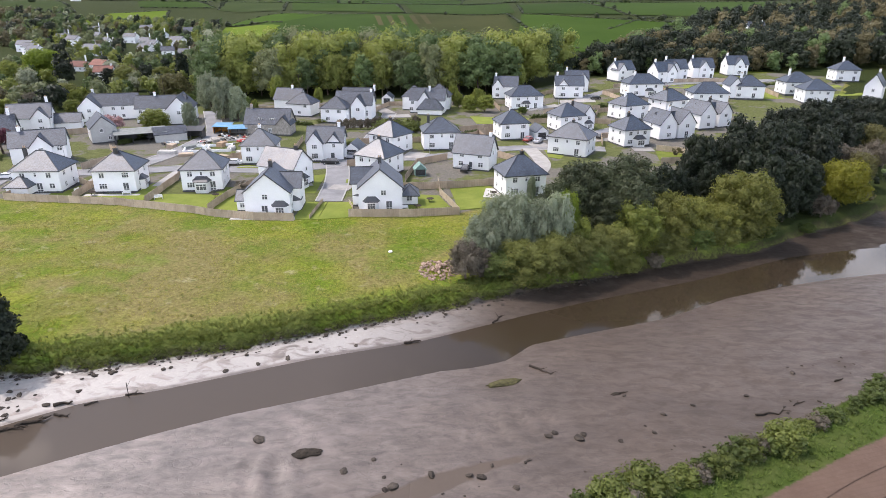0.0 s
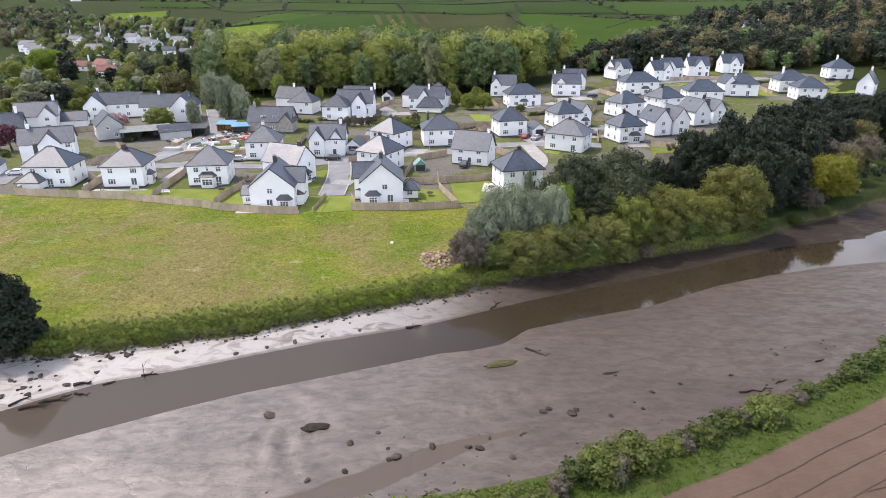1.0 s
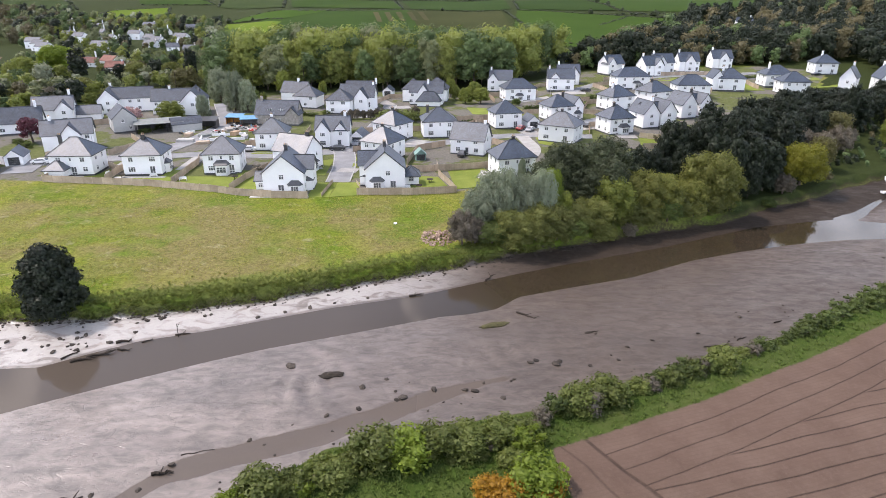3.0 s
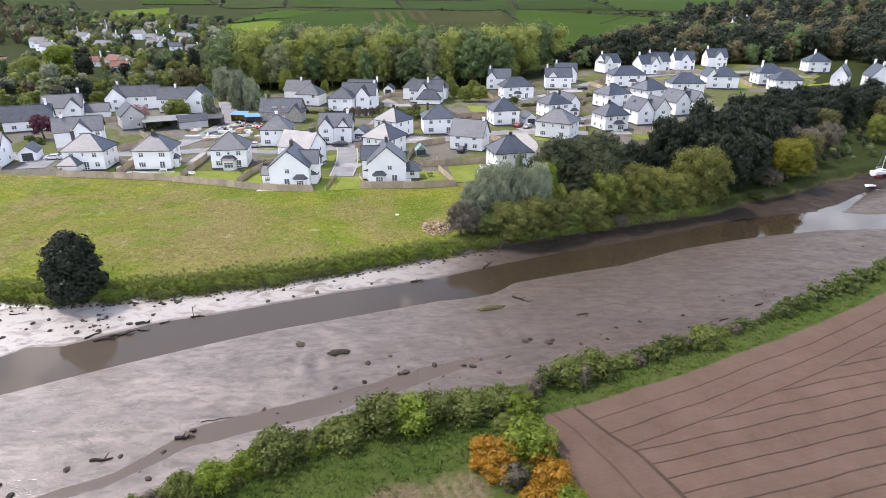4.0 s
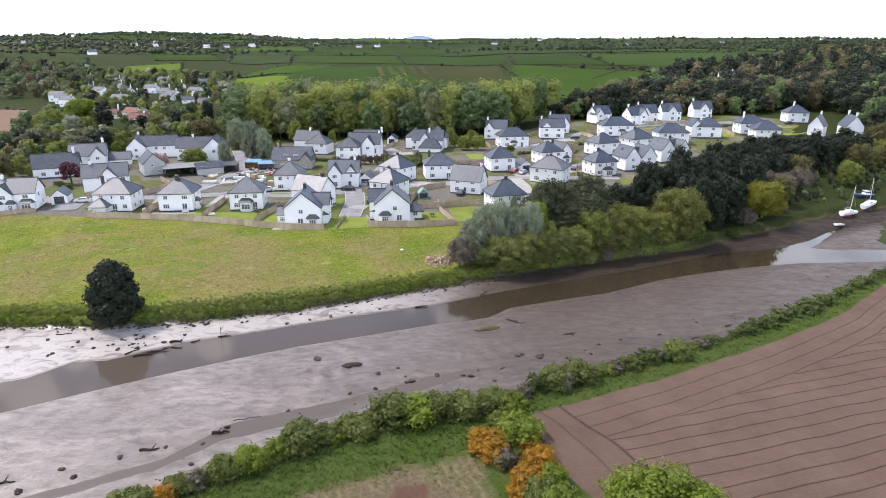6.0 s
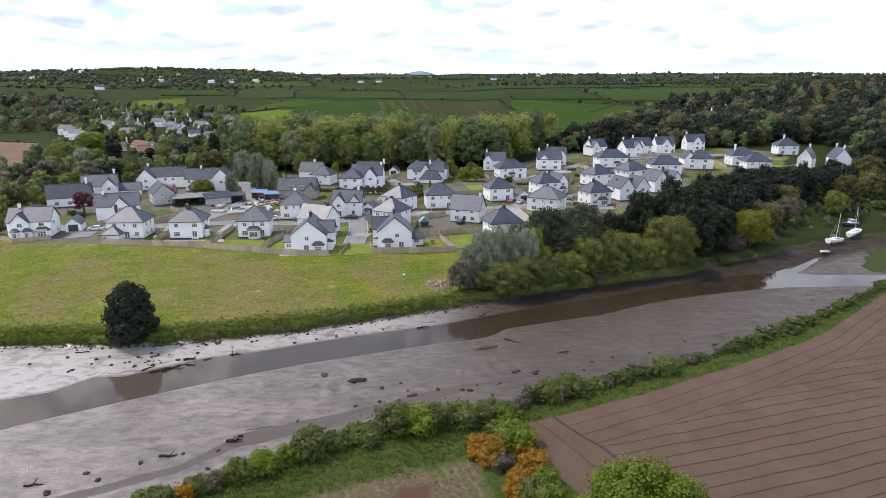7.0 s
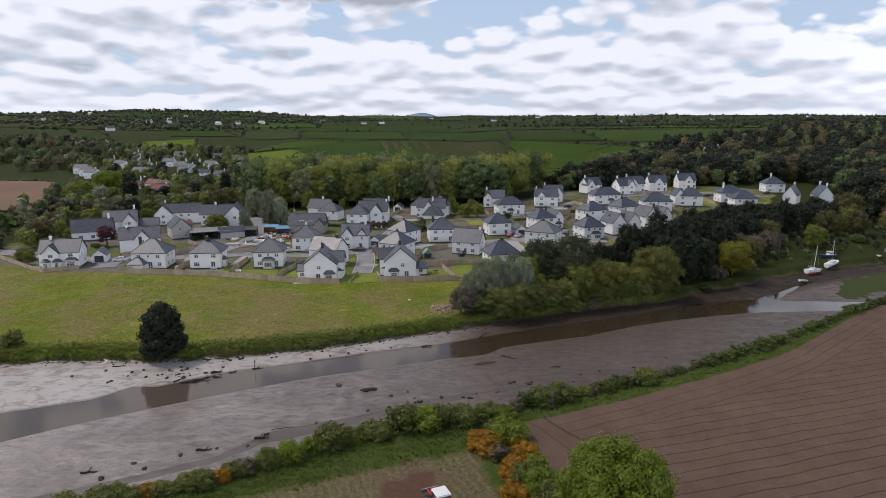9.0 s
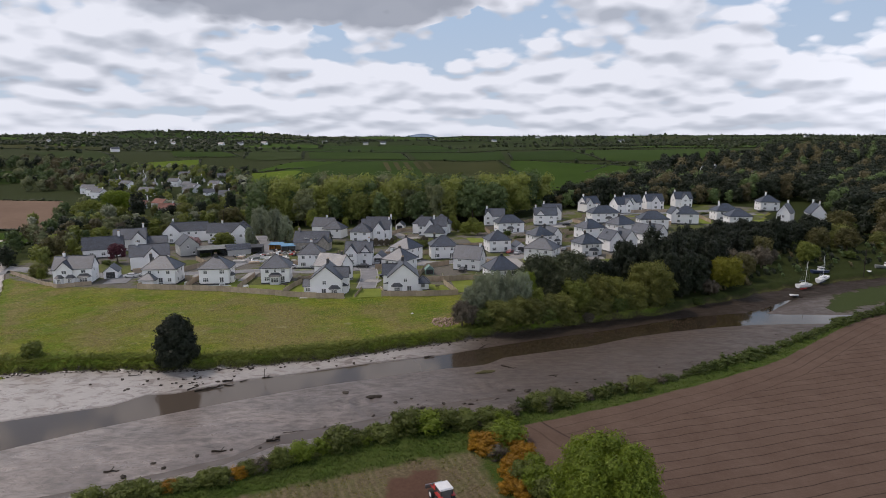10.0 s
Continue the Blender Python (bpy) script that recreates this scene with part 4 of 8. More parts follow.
house(-14.0, 134.4, 6, [("front", 0, 0, 8.9, 9.2, 5.2, 3.8), ("hip", 6.1, 1.0, 3.4, 4.4, 2.6, 1.5), ("side", -2.6, 1.8, 6.6, 5.0, 5.2, 2.6)],
      "white gabled two-storey house with side annexe beside the field",
      [(0.6, -4.6, 3.4, "front", 1.1, 1.1, 2), (1.7, -4.6, 0.12, "front", 1.3, 2.1, -2), (6.0, -1.2, 1.0, "front", 1.2, 1.0, 2), (-4.45, -2.6, 0.9, "left", 1.0, 1.2, 2),
       (-4.45, -2.6, 3.4, "left", 1.0, 1.1, 2), (-1.5, 4.6, 3.4, "back", 1.2, 1.1, 2), (1.5, 4.6, 0.9, "back", 1.2, 1.2, 2), (4.45, -2.4, 3.4, "right", 0.8, 1.0, 1)],
      [(-1.9, -4.6, "front", 3.0, 2.3, 0.8), (-4.45, 0.4, "left", 2.6, 2.3, 1.2)], [(0.0, 0.6, 7.6, 10.1, SLATE)])
house(-119.5, 145.0, 14, [("side", 0, 0, 11.0, 8.0, 5.0, 3.4), ("front", -2.0, -2.6, 4.6, 4.6, 5.0, 2.4)],
      "white house with front gable and dark bay canopies", [(-2.0, -4.9, 3.4, "front", 1.4, 1.1, 2), (3.2, -4.0, 3.4, "front", 1.4, 1.1, 2), (5.5, -1.0, 3.4, "right", 1.0, 1.1, 2),
       (-5.5, 0.0, 3.4, "left", 0.9, 1.1, 2), (-5.5, -1.5, 0.9, "left", 0.9, 1.2, 2), (5.5, 1.2, 0.9, "right", 1.0, 1.2, 2)],
      [(-3.4, -4.9, "front", 2.4, 2.3, 0.8), (-0.3, -4.9, "front", 2.4, 2.3, 0.8), (3.4, -4.0, "front", 3.6, 2.3, 1.2)], [(-3.0, 0.0, 7.6, 9.4)])
# ---- second row and the street ----
house(-37.6, 149.2, -22, [("side", 0, 0, 9.6, 7.8, 5.1, 3.5)], "white gabled house with pale sunlit slate roof",
      [(-2, -3.9, 3.4, "front", 1.1, 1.1, 2), (2, -3.9, 0.9, "front", 1.3, 1.2, 2), (4.8, 1.2, 3.4, "right", 0.7, 1.0, 1), (-4.8, 0, 3.4, "left", 1.0, 1.1, 2), (-2, -3.9, 0.9, "front", 1.2, 1.3, 2)],
      [(4.8, -1.0, "right", 3.0, 2.4, 1.2)], [(3.2, 0.0, 7.6, 9.4, SLATE)])
hip_house(-49.5, 171.0, 4, 8.6, 8.0, H + " facing the street", 0, stacks=[(0.0, 0.3, 7.8, 9.5)])
house(-32.8, 175.5, 2, [("side", 0, 0, 9.5, 7.6, 5.1, 3.4), ("front", -2.6, -2.4, 4.2, 5.0, 5.1, 2.7), ("front", 2.4, -1.6, 3.6, 4.6, 5.1, 2.2)],
      "white house with twin front gables and dark bargeboards", [(-2.6, -4.9, 3.4, "front", 1.4, 1.1, 3), (-2.6, -4.9, 0.8, "front", 1.7, 1.4, 3), (2.4, -3.9, 3.5, "front", 0.9, 1.0, 2),
       (2.0, -3.9, 0.1, "front", 1.1, 2.1, -1), (4.75, 0.5, 3.4, "right", 0.9, 1.1, 2), (-4.75, 0.5, 3.4, "left", 0.9, 1.1, 2)], (), [(3.5, 0.0, 7.8, 9.6)])
hip_house(-16.9, 160.2, -28, 8.6, 8.6, H + " at the turning head", 0, stacks=[(0.0, 0.0, 7.9, 9.1, SLATE)])
hip_house(-16.2, 184.5, -35, 8.8, 8.6, H + " behind the turning head", 0, stacks=[(0.0, 0.0, 7.9, 9.3, SLATE)])
hip_house(-2.3, 189.6, 8, 10.2, 9.0, H + " and pale cream front", 0, stacks=[(-3.4, 0.0, 7.0, 9.2, SLATE)])
house(7.2, 167.0, -19, [("side", 0, 0, 9.6, 7.6, 4.4, 4.0)], "white chalet house with dormers and pale slate roof",
      [(-2.6, -3.8, 0.9, "front", 1.3, 1.2, 2), (0.0, -3.8, 0.1, "front", 1.0, 2.1, -1), (2.6, -3.8, 0.9, "front", 1.3, 1.2, 2), (-2.4, -3.8, 3.2, "front", 1.2, 1.0, 2), (2.4, -3.8, 3.2, "front", 1.2, 1.0, 2),
       (4.8, 0.0, 3.4, "right", 1.0, 1.1, 2), (-4.8, 0.0, 3.4, "left", 1.0, 1.1, 2)], (), [(4.0, 0.0, 7.4, 9.2)])
hip_house(16.4, 144.4, 15, 9.4, 8.0, H + " by riverside trees", 0, stacks=[(0.3, 0.3, 7.9, 9.3, SLATE)])
hip_house(19.8, 204.0, 14, 9.0, 8.4, H + " with a garage beside it", 1, stacks=[(-0.4, 0.2, 7.7, 9.1)])
hip_house(35.2, 183.4, -28, 11.0, 9.0, H + " half behind the tall trees", 0, stacks=[(0.0, 0.0, 7.9, 9.2, SLATE)])
house(39.2, 217.0, 22, [("hip", 0, 0, 9.0, 8.6, 5.3, 3.3), ("front", 6.4, 0.6, 4.6, 9.0, 5.1, 2.8)], H + " and gable",
      hip_windows(9.0, 8.6, 1) + [(6.4, -3.9, 3.4, "front", 1.1, 1.1, 2)], [(6.4, -3.9, "front", 2.8, 2.3, 0.9)], [(2.2, 0.0, 7.6, 9.2, SLATE)])
hip_house(54.7, 196.0, 20, 8.8, 8.4, H + " and glazed garden bay", 0, bays=[(0.6, -4.2, "front", 3.6, 2.4, 1.3)], stacks=[(-0.8, 0.2, 7.9, 9.3, SLATE)])
house(69.8, 206.0, 18, [("front", -3.4, 0, 6.0, 9.0, 5.0, 3.6), ("front", 3.4, 0, 6.0, 9.0, 5.0, 3.6), ("side", 0, 1.0, 9.0, 5.0, 5.0, 2.6)], "white twin-gabled house with dark slate roofs",
      [(-3.4, -4.5, 3.4, "front", 1.1, 1.1, 2), (3.4, -4.5, 3.4, "front", 1.3, 1.1, 2), (-3.0, -4.5, 0.9, "front", 1.4, 1.2, 3), (3.4, -4.5, 0.2, "front", 1.3, 2.1, -2), (0.0, -1.5, 0.9, "front", 1.2, 1.2, 2),
       (-6.4, 0, 3.4, "left", 0.9, 1.1, 2)], (), [(0.0, 1.0, 7.2, 9.2)])
house(87.0, 219.5, 20, [("front", -3.6, 0, 6.2, 9.0, 5.0, 3.6), ("front", 4.2, 0.6, 5.0, 8.6, 5.0, 3.0), ("side", 0.4, 1.2, 9.6, 5.0, 5.0, 2.6)], "white house with two gables half hidden by conifers",
      [(-3.6, -4.5, 3.4, "front", 1.1, 1.1, 2), (4.2, -3.7, 3.4, "front", 1.2, 1.1, 2), (-3.2, -4.5, 0.9, "front", 1.4, 1.2, 3), (-6.7, 0, 3.4, "left", 0.9, 1.1, 2), (0.4, -1.3, 3.3, "front", 1.0, 1.0, 2)], (), [(1.0, 1.2, 7.2, 9.2, SLATE)])
hip_house(64.4, 234.6, 28, 10.6, 9.0, H + " on the rising street", 1, stacks=[(-2.0, 0.0, 7.4, 9.4)])
hip_house(80.5, 241.0, 28, 10.8, 8.8, H + " on the rising street", 1, stacks=[(-1.5, 0.0, 7.6, 9.4, SLATE)])
hip_house(30.0, 260.5, 12, 13.0, 8.6, H + " and small entrance porch", 0, bays=[(-0.5, -4.3, "front", 3.2, 2.3, 1.3)])
hip_house(80.0, 274.0, 8, 14.5, 9.0, H + " and entrance porch", 0, bays=[(1.5, -4.5, "front", 3.4, 2.4, 1.3)], stacks=[(-3.5, 0.0, 7.4, 9.4)])
hip_house(98.0, 250.5, 0, 13.0, 9.0, H + " low behind the conifers", 0)
house(117.5, 264.0, -4, [("hip", 1.5, 0, 10.5, 8.6, 5.3, 3.3), ("front", -4.0, 1.0, 4.6, 9.0, 5.1, 3.0)], H + " and side gable",
      hip_windows(10.5, 8.6, 1), (), [(-1.5, 0.0, 7.6, 9.3)])
hip_house(142.0, 272.0, 0, 11.6, 9.0, H + " and chimney on open lawn", 0, stacks=[(-3.2, 0.0, 6.6, 9.8)])
hip_house(142.0, 257.0, -4, 10.6, 9.0, H + " low behind the conifers", 0)
hip_house(178.5, 301.5, -4, 10.2, 8.6, H + " and chimney by the wood", 1, stacks=[(-1.2, 0.0, 7.6, 10.2)])
house(51.0, 280.5, -4, [("side", 0, 0, 11.5, 8.4, 5.4, 3.6), ("front", -2.6, -1.6, 4.4, 5.4, 5.4, 2.4)], "white house with steep dark slate roof",
      [(-2.6, -4.3, 3.5, "front", 1.4, 1.1, 2), (3.0, -4.2, 3.5, "front", 1.4, 1.1, 2), (-2.6, -4.3, 0.8, "front", 2.0, 1.4, 3), (3.0, -4.2, 0.8, "front", 2.0, 1.4, 3), (5.75, 0, 3.4, "right", 1.0, 1.1, 2)], (), [(-5.0, 0, 8.0, 10.2)])
for hx, hy, hyaw, gx0 in ((57.0, 296.0, -3, 2.5), (25.0, 287.0, -6, -3.5), (82.0, 316.0, 26, -3.0), (97.5, 304.0, 20, 2.0), (105.0, 311.0, 8, -1.6), (119.0, 315.5, 4, 0.0), (139.5, 326.0, 2, 0.5)):
    house(hx, hy, hyaw, [("side", 0, 0, 10.0, 8.0, 5.2, 3.8), ("front", gx0, -2.0, 4.6, 5.6, 5.2, 2.9)], "white two-storey house with front gable and dark slate roof",
          [(gx0, -4.8, 3.5, "front", 1.3, 1.1, 2), (gx0, -4.8, 0.8, "front", 1.6, 1.4, 3), (3.8 if gx0 < 1 else -3.0, -4.0, 0.1, "front", 1.2, 2.1, -1), (3.8 if gx0 < 1 else -3.0, -4.0, 3.5, "front", 1.0, 1.1, 2),
           (-5.0, 0, 3.4, "left", 0.9, 1.1, 2), (5.0, 0, 3.4, "right", 0.9, 1.1, 2)], (), [(-4.4, 0.0, 8.2, 10.2)])
house(167.0, 260.0, -38, [("front", 0, 0, 6.0, 11.0, 6.0, 4.2)], "tall white gabled house among dark conifers", [(0, -5.5, 3.6, "front", 1.0, 1.2, 2), (0, -5.5, 0.9, "front", 1.2, 1.2, 2)], (), [(0.0, 4.0, 9.0, 11.4)])
house(180.5, 258.0, -14, [("front", 0, 0, 7.0, 11.0, 6.0, 4.4)], "tall white gabled house with white chimneys", [(1.0, -5.5, 0.9, "front", 1.0, 1.2, 2), (-3.5, 1.0, 3.6, "left", 1.0, 1.2, 2)], (), [(0.0, -5.0, 9.0, 11.8), (0.0, 5.0, 9.0, 11.8)])
# ---- older houses to the west ----
house(-106.5, 168.0, 24, [("side", 0, 0, 12.5, 8.0, 5.0, 3.4), ("front", 0.8, -2.2, 5.0, 5.6, 5.0, 2.8)], "white cross-gabled house with dark slate roof",
      [(0.8, -5.0, 3.4, "front", 1.2, 1.1, 2), (4.8, -4.0, 3.4, "front", 1.2, 1.1, 2), (4.8, -4.0, 0.9, "front", 1.2, 1.1, 2), (-6.25, 0, 3.4, "left", 0.9, 1.1, 2)], (), [(-4.0, 0.0, 7.4, 9.4)])
house(-133.0, 207.0, 22, [("side", 0, 0, 12.0, 8.5, 5.0, 3.8), ("front", 3.2, -2.4, 5.0, 6.0, 5.0, 2.8), ("side", 10.0, 1.5, 7.5, 6.0, 2.6, 2.4)], "white house with gabled wings and tall white chimney",
      [(3.2, -5.4, 3.4, "front", 1.2, 1.1, 2), (3.2, -5.4, 0.9, "front", 1.4, 1.3, 3), (-6.0, 0, 3.4, "left", 1.0, 1.1, 2), (-2.6, -4.25, 0.9, "front", 1.4, 1.2, 2)], (), [(5.0, 0.5, 7.0, 10.6)])
house(-135.5, 190.5, 26, [("side", 0, 0, 14.0, 8.0, 3.6, 4.2)], "low white house with steep grey slate roof", [(-4, -4, 0.9, "front", 1.4, 1.2, 2), (0, -4, 0.9, "front", 1.4, 1.2, 2), (4, -4, 0.9, "front", 1.4, 1.2, 2)], (), [(5.6, 0.0, 6.4, 9.6)], roof=OLD_SLATE)
house(-120.0, 230.0, 18, [("front", -5.0, -1.0, 7.0, 12.0, 5.2, 3.6), ("side", 3.0, 0, 14.0, 7.5, 5.2, 3.4)], "long white terraced building with slate roof",
      [(-5, -7, 3.4, "front", 1.2, 1.1, 2), (-5, -7, 0.9, "front", 1.2, 1.1, 2), (2, -3.75, 3.4, "front", 1.1, 1.1, 2), (5, -3.75, 3.4, "front", 1.1, 1.1, 2), (2, -3.75, 0.9, "front", 1.1, 1.1, 2), (5, -3.75, 0.9, "front", 1.1, 1.1, 2)],
      (), [(-5.0, 4.0, 7.8, 9.8)], roof=OLD_SLATE, group="older houses")
house(-99.0, 226.0, 12, [("side", 0, 0, 16.0, 8.0, 5.2, 3.6), ("front", 6.5, -1.5, 8.0, 13.0, 5.2, 4.0)], "long terrace of houses with slate roof and gabled end",
      [(u, -4.0, zz_, "front", 1.1, 1.1, 2) for u in (-6.5, -3.5, -0.5) for zz_ in (0.9, 3.4)] + [(6.5, -8.0, 3.4, "front", 1.2, 1.1, 2)], (), [(-2.0, 0.0, 8.0, 9.8)], roof=OLD_SLATE, group="older houses")
house(-104.5, 195.0, 34, [("front", 0, 0, 7.0, 10.0, 4.6, 3.2)], "grey-white rendered outbuilding with slate roof", [(-0.6, -5, 3.2, "front", 0.9, 1.0, 1), (1.4, -5, 0.9, "front", 1.0, 1.1, 2), (-3.5, -1, 3.0, "left", 0.9, 1.0, 2), (-3.5, 2, 0.9, "left", 0.9, 1.0, 2)],
      (), (), walls=GREY_RENDER, roof=OLD_SLATE, group="older houses")
house(-57.0, 208.0, -2, [("side", 0, 0, 14.0, 8.0, 3.6, 4.0), ("front", 5.5, -1.6, 4.4, 6.0, 3.6, 2.4)], "old stone cottage with grey slate roof and dormers",
      [(-3, -4, 0.9, "front", 1.2, 1.1, 2), (1, -4, 0.9, "front", 1.2, 1.1, 2), (-2.0, -3.0, 4.2, "front", 1.8, 0.9, 3), (1.8, -3.0, 4.2, "front", 1.8, 0.9, 3)], (), [(-5.5, 0, 6.6, 8.8, STONE)], walls=STONE, roof=OLD_SLATE, group="older houses")
house(-57.0, 243.0, -12, [("side", -3.0, 3.0, 10.0, 8.0, 5.2, 3.6), ("hip", 4.0, -1.5, 9.0, 8.0, 4.8, 3.2)], "white house with grey hipped and gabled roofs",
      [(4.0, -5.5, 0.9, "front", 1.2, 1.1, 2), (6.4, -5.5, 3.2, "front", 1.2, 1.1, 2)], (), [(-2.0, 3.0, 7.6, 9.9)], roof=OLD_SLATE)
house(-34.5, 232.0, -4, [("hip", -4.5, -3.5, 9.0, 8.6, 5.2, 3.2), ("side", 1.0, 3.0, 13.0, 8.0, 5.4, 4.0), ("front", 3.0, -0.6, 5.0, 5.0, 5.4, 3.2), ("side", 0.5, 11.0, 11.0, 8.0, 5.4, 4.2)], "large white house with several slate roofs",
      [(-6.6, -7.8, 3.4, "front", 1.4, 1.1, 3), (-2.6, -7.8, 3.4, "front", 1.4, 1.1, 3), (-6.6, -7.8, 0.9, "front", 1.4, 1.2, 3), (3.0, -3.1, 3.4, "front", 1.4, 1.1, 2), (5.6, -1.0, 1.4, "front", 1.2, 2.0, 2)], (), [(6.5, 11.0, 8.4, 10.6), (6.8, 3.0, 8.2, 10.2)], roof=OLD_SLATE)
house(-8.5, 250.0, -6, [("hip", -5.5, 6.0, 8.0, 8.0, 5.4, 3.4), ("side", 1.0, 0, 13.0, 8.4, 5.0, 3.8), ("front", 0.0, -2.0, 4.4, 5.6, 5.0, 3.2), ("hip", 4.0, 8.0, 9.0, 8.0, 5.4, 3.8), ("hip", 2.5, -6.0, 9.0, 5.0, 2.6, 3.0)], "large white house with clustered grey slate roofs",
      [(-5.0, -4.2, 0.9, "front", 1.3, 1.2, 2), (6.0, -4.2, 0.9, "front", 1.3, 1.2, 2), (-4.5, -4.2, 3.3, "front", 1.2, 1.1, 2)], (), [(1.5, -1.0, 7.6, 9.6)], roof=OLD_SLATE)
# ---- trees ----
LEAF = {
    "spring": leaf_material("spring_leaves", (0.084, 0.117, 0.023), (0.262, 0.286, 0.061), 0.4),
    "green": leaf_material("green_leaves", (0.052, 0.084, 0.021), (0.16, 0.2, 0.048), 0.35),
    "bright": leaf_material("bright_leaves", (0.092, 0.142, 0.016), (0.235, 0.3, 0.036), 0.45, 0.12),
    "olive": leaf_material("olive_leaves", (0.08, 0.098, 0.026), (0.235, 0.24, 0.066), 0.4),
    "willow": leaf_material("grey_willow_leaves", (0.13, 0.16, 0.1), (0.33, 0.365, 0.265), 0.35),
    "yellow": leaf_material("yellow_oak_leaves", (0.120, 0.130, 0.013), (0.264, 0.253, 0.031), 0.45, 0.1),
    # needles kept extra dark, standing in for cloud shade over the east side
    "dark": leaf_material("dark_conifer_needles", (0.006, 0.011, 0.006), (0.024, 0.033, 0.014), 0.1),
    "bronze": leaf_material("bronze_buds", (0.066, 0.066, 0.024), (0.155, 0.140, 0.050), 0.3),
    "twig": leaf_material("bare_twigs", (0.081, 0.066, 0.049), (0.170, 0.145, 0.106), 0.2),
    "plum": leaf_material("purple_leaves", (0.050, 0.016, 0.025), (0.131, 0.037, 0.056), 0.3),
    "bloom": leaf_material("white_blossom", (0.16, 0.18, 0.11), (0.36, 0.37, 0.28), 0.3),
    "pink": leaf_material("pink_blossom", (0.28, 0.16, 0.17), (0.45, 0.30, 0.31), 0.3),
    "gorse": leaf_material("gorse_flowers", (0.168, 0.082, 0.008), (0.420, 0.221, 0.011), 0.25, 0.1),
    "bank": leaf_material("bank_hedge_leaves", (0.040, 0.062, 0.016), (0.120, 0.152, 0.038), 0.35),
    "golden": leaf_material("golden_willow_leaves", (0.090, 0.106, 0.022), (0.285, 0.288, 0.072), 0.4),
    "gum": leaf_material("grey_green_gum_leaves", (0.020, 0.030, 0.015), (0.086, 0.100, 0.046), 0.25),
    "hedge": leaf_material("hedge_leaves", (0.062, 0.084, 0.019), (0.18, 0.208, 0.048), 0.35),
}
# the same leaves far off, haze put into most as blue: tone differs from crown to crown rather than from spray to spray
FAR_LEAF = {
    "spring": leaf_material("far_spring_leaves", (0.096, 0.130, 0.030), (0.299, 0.319, 0.080), 0.35, 0.2, 0.22, 0.11),
    "green": leaf_material("far_green_leaves", (0.046, 0.083, 0.033), (0.160, 0.215, 0.080), 0.3, 0.2, 0.22, 0.11),
    "olive": leaf_material("far_olive_leaves", (0.076, 0.099, 0.049), (0.242, 0.254, 0.128), 0.3, 0.2, 0.22, 0.11),
    "bronze": leaf_material("far_bronze_buds", (0.081, 0.073, 0.039), (0.182, 0.153, 0.075), 0.25, 0.2, 0.22, 0.11),
    "dark": leaf_material("far_dark_needles", (0.008, 0.014, 0.007), (0.028, 0.037, 0.017), 0.1, 0.2, 0.22, 0.11),
    "bloom": leaf_material("far_white_blossom", (0.18, 0.20, 0.13), (0.40, 0.41, 0.32), 0.3, 0.2, 0.22, 0.11),
}


def sphere_points(r, n):
    d = r.normal(size=(n, 3))
    return d / np.linalg.norm(d, axis=1, keepdims=True)


def leaf_cloud(r, lobes, per_area, size, core=0.8, droop=0.0, nu=8, nv=5):
    """Leaf sprays on a heap of lobes (x, y, z, radius, height factor), with a dark core of crumpled balls. Returns points and faces."""
    V, F, base = [], [], 0
    for x, y, z, rad, tall in lobes:
        n = max(12, int(per_area * 12.6 * rad * rad * 0.8))
        d = sphere_points(r, n)
        d = d[d[:, 2] > -0.75]
        n = len(d)
        ph = r.uniform(0, 6.28, 3)
        knob = np.sin(5.0 * d[:, :1] + ph[0]) * np.sin(5.0 * d[:, 1:2] + ph[1]) * np.sin(4.5 * d[:, 2:] + ph[2])
        c = np.array([x, y, z]) + d * np.array([rad, rad, rad * tall]) * (1.14 + 0.42 * knob - 0.5 * r.uniform(0, 1, (n, 1)) ** 2.0)
        nor = d + r.normal(size=(n, 3)) * 0.38
        nor /= np.linalg.norm(nor, axis=1, keepdims=True)
        tang = np.cross(nor, r.normal(size=(n, 3)))
        if droop:
            tang = tang * (1 - droop) + np.array([0, 0, -1.0]) * droop
        tang /= np.linalg.norm(tang, axis=1, keepdims=True) + 1e-9
        bit = np.cross(nor, tang)
        s = size * r.uniform(0.6, 1.35, (n, 1))
        a, b = tang * s, bit * s * 0.5
        bend = nor * s * 0.25
        q = np.stack([c - a * 0.95 - bend, c + a * 0.55 + b * r.uniform(0.9, 1.4, (n, 1)), c + a * 0.55 - b * r.uniform(0.9, 1.4, (n, 1))], 1).reshape(-1, 3)
        V.append(q)
        F += (np.arange(n)[:, None] * 3 + np.arange(3)[None] + base).tolist()
        base += 3 * n
        if core:
            ring = []
            for j in range(nv + 1):
                for i in range(nu):
                    th, ph = 6.2832 * i / nu, 3.1416 * j / nv
                    ring.append((math.sin(ph) * math.cos(th), math.sin(ph) * math.sin(th), math.cos(ph)))
            ring = np.array(ring) * r.uniform(0.80, 1.08, (len(ring), 1)) * core
            V.append(np.array([x, y, z]) + ring * np.array([rad, rad, rad * tall]))
            for j in range(nv):
                for i in range(nu):
                    F.append([base + j * nu + i, base + (j + 1) * nu + i, base + (j + 1) * nu + (i + 1) % nu, base + j * nu + (i + 1) % nu])
            base += len(ring)
    return np.concatenate(V), F


def cloud_mesh(name, pts, faces, mat):
    me = bpy.data.meshes.new(name)
    me.from_pydata(pts.tolist(), [], faces)
    me.materials.append(mat)
    return me


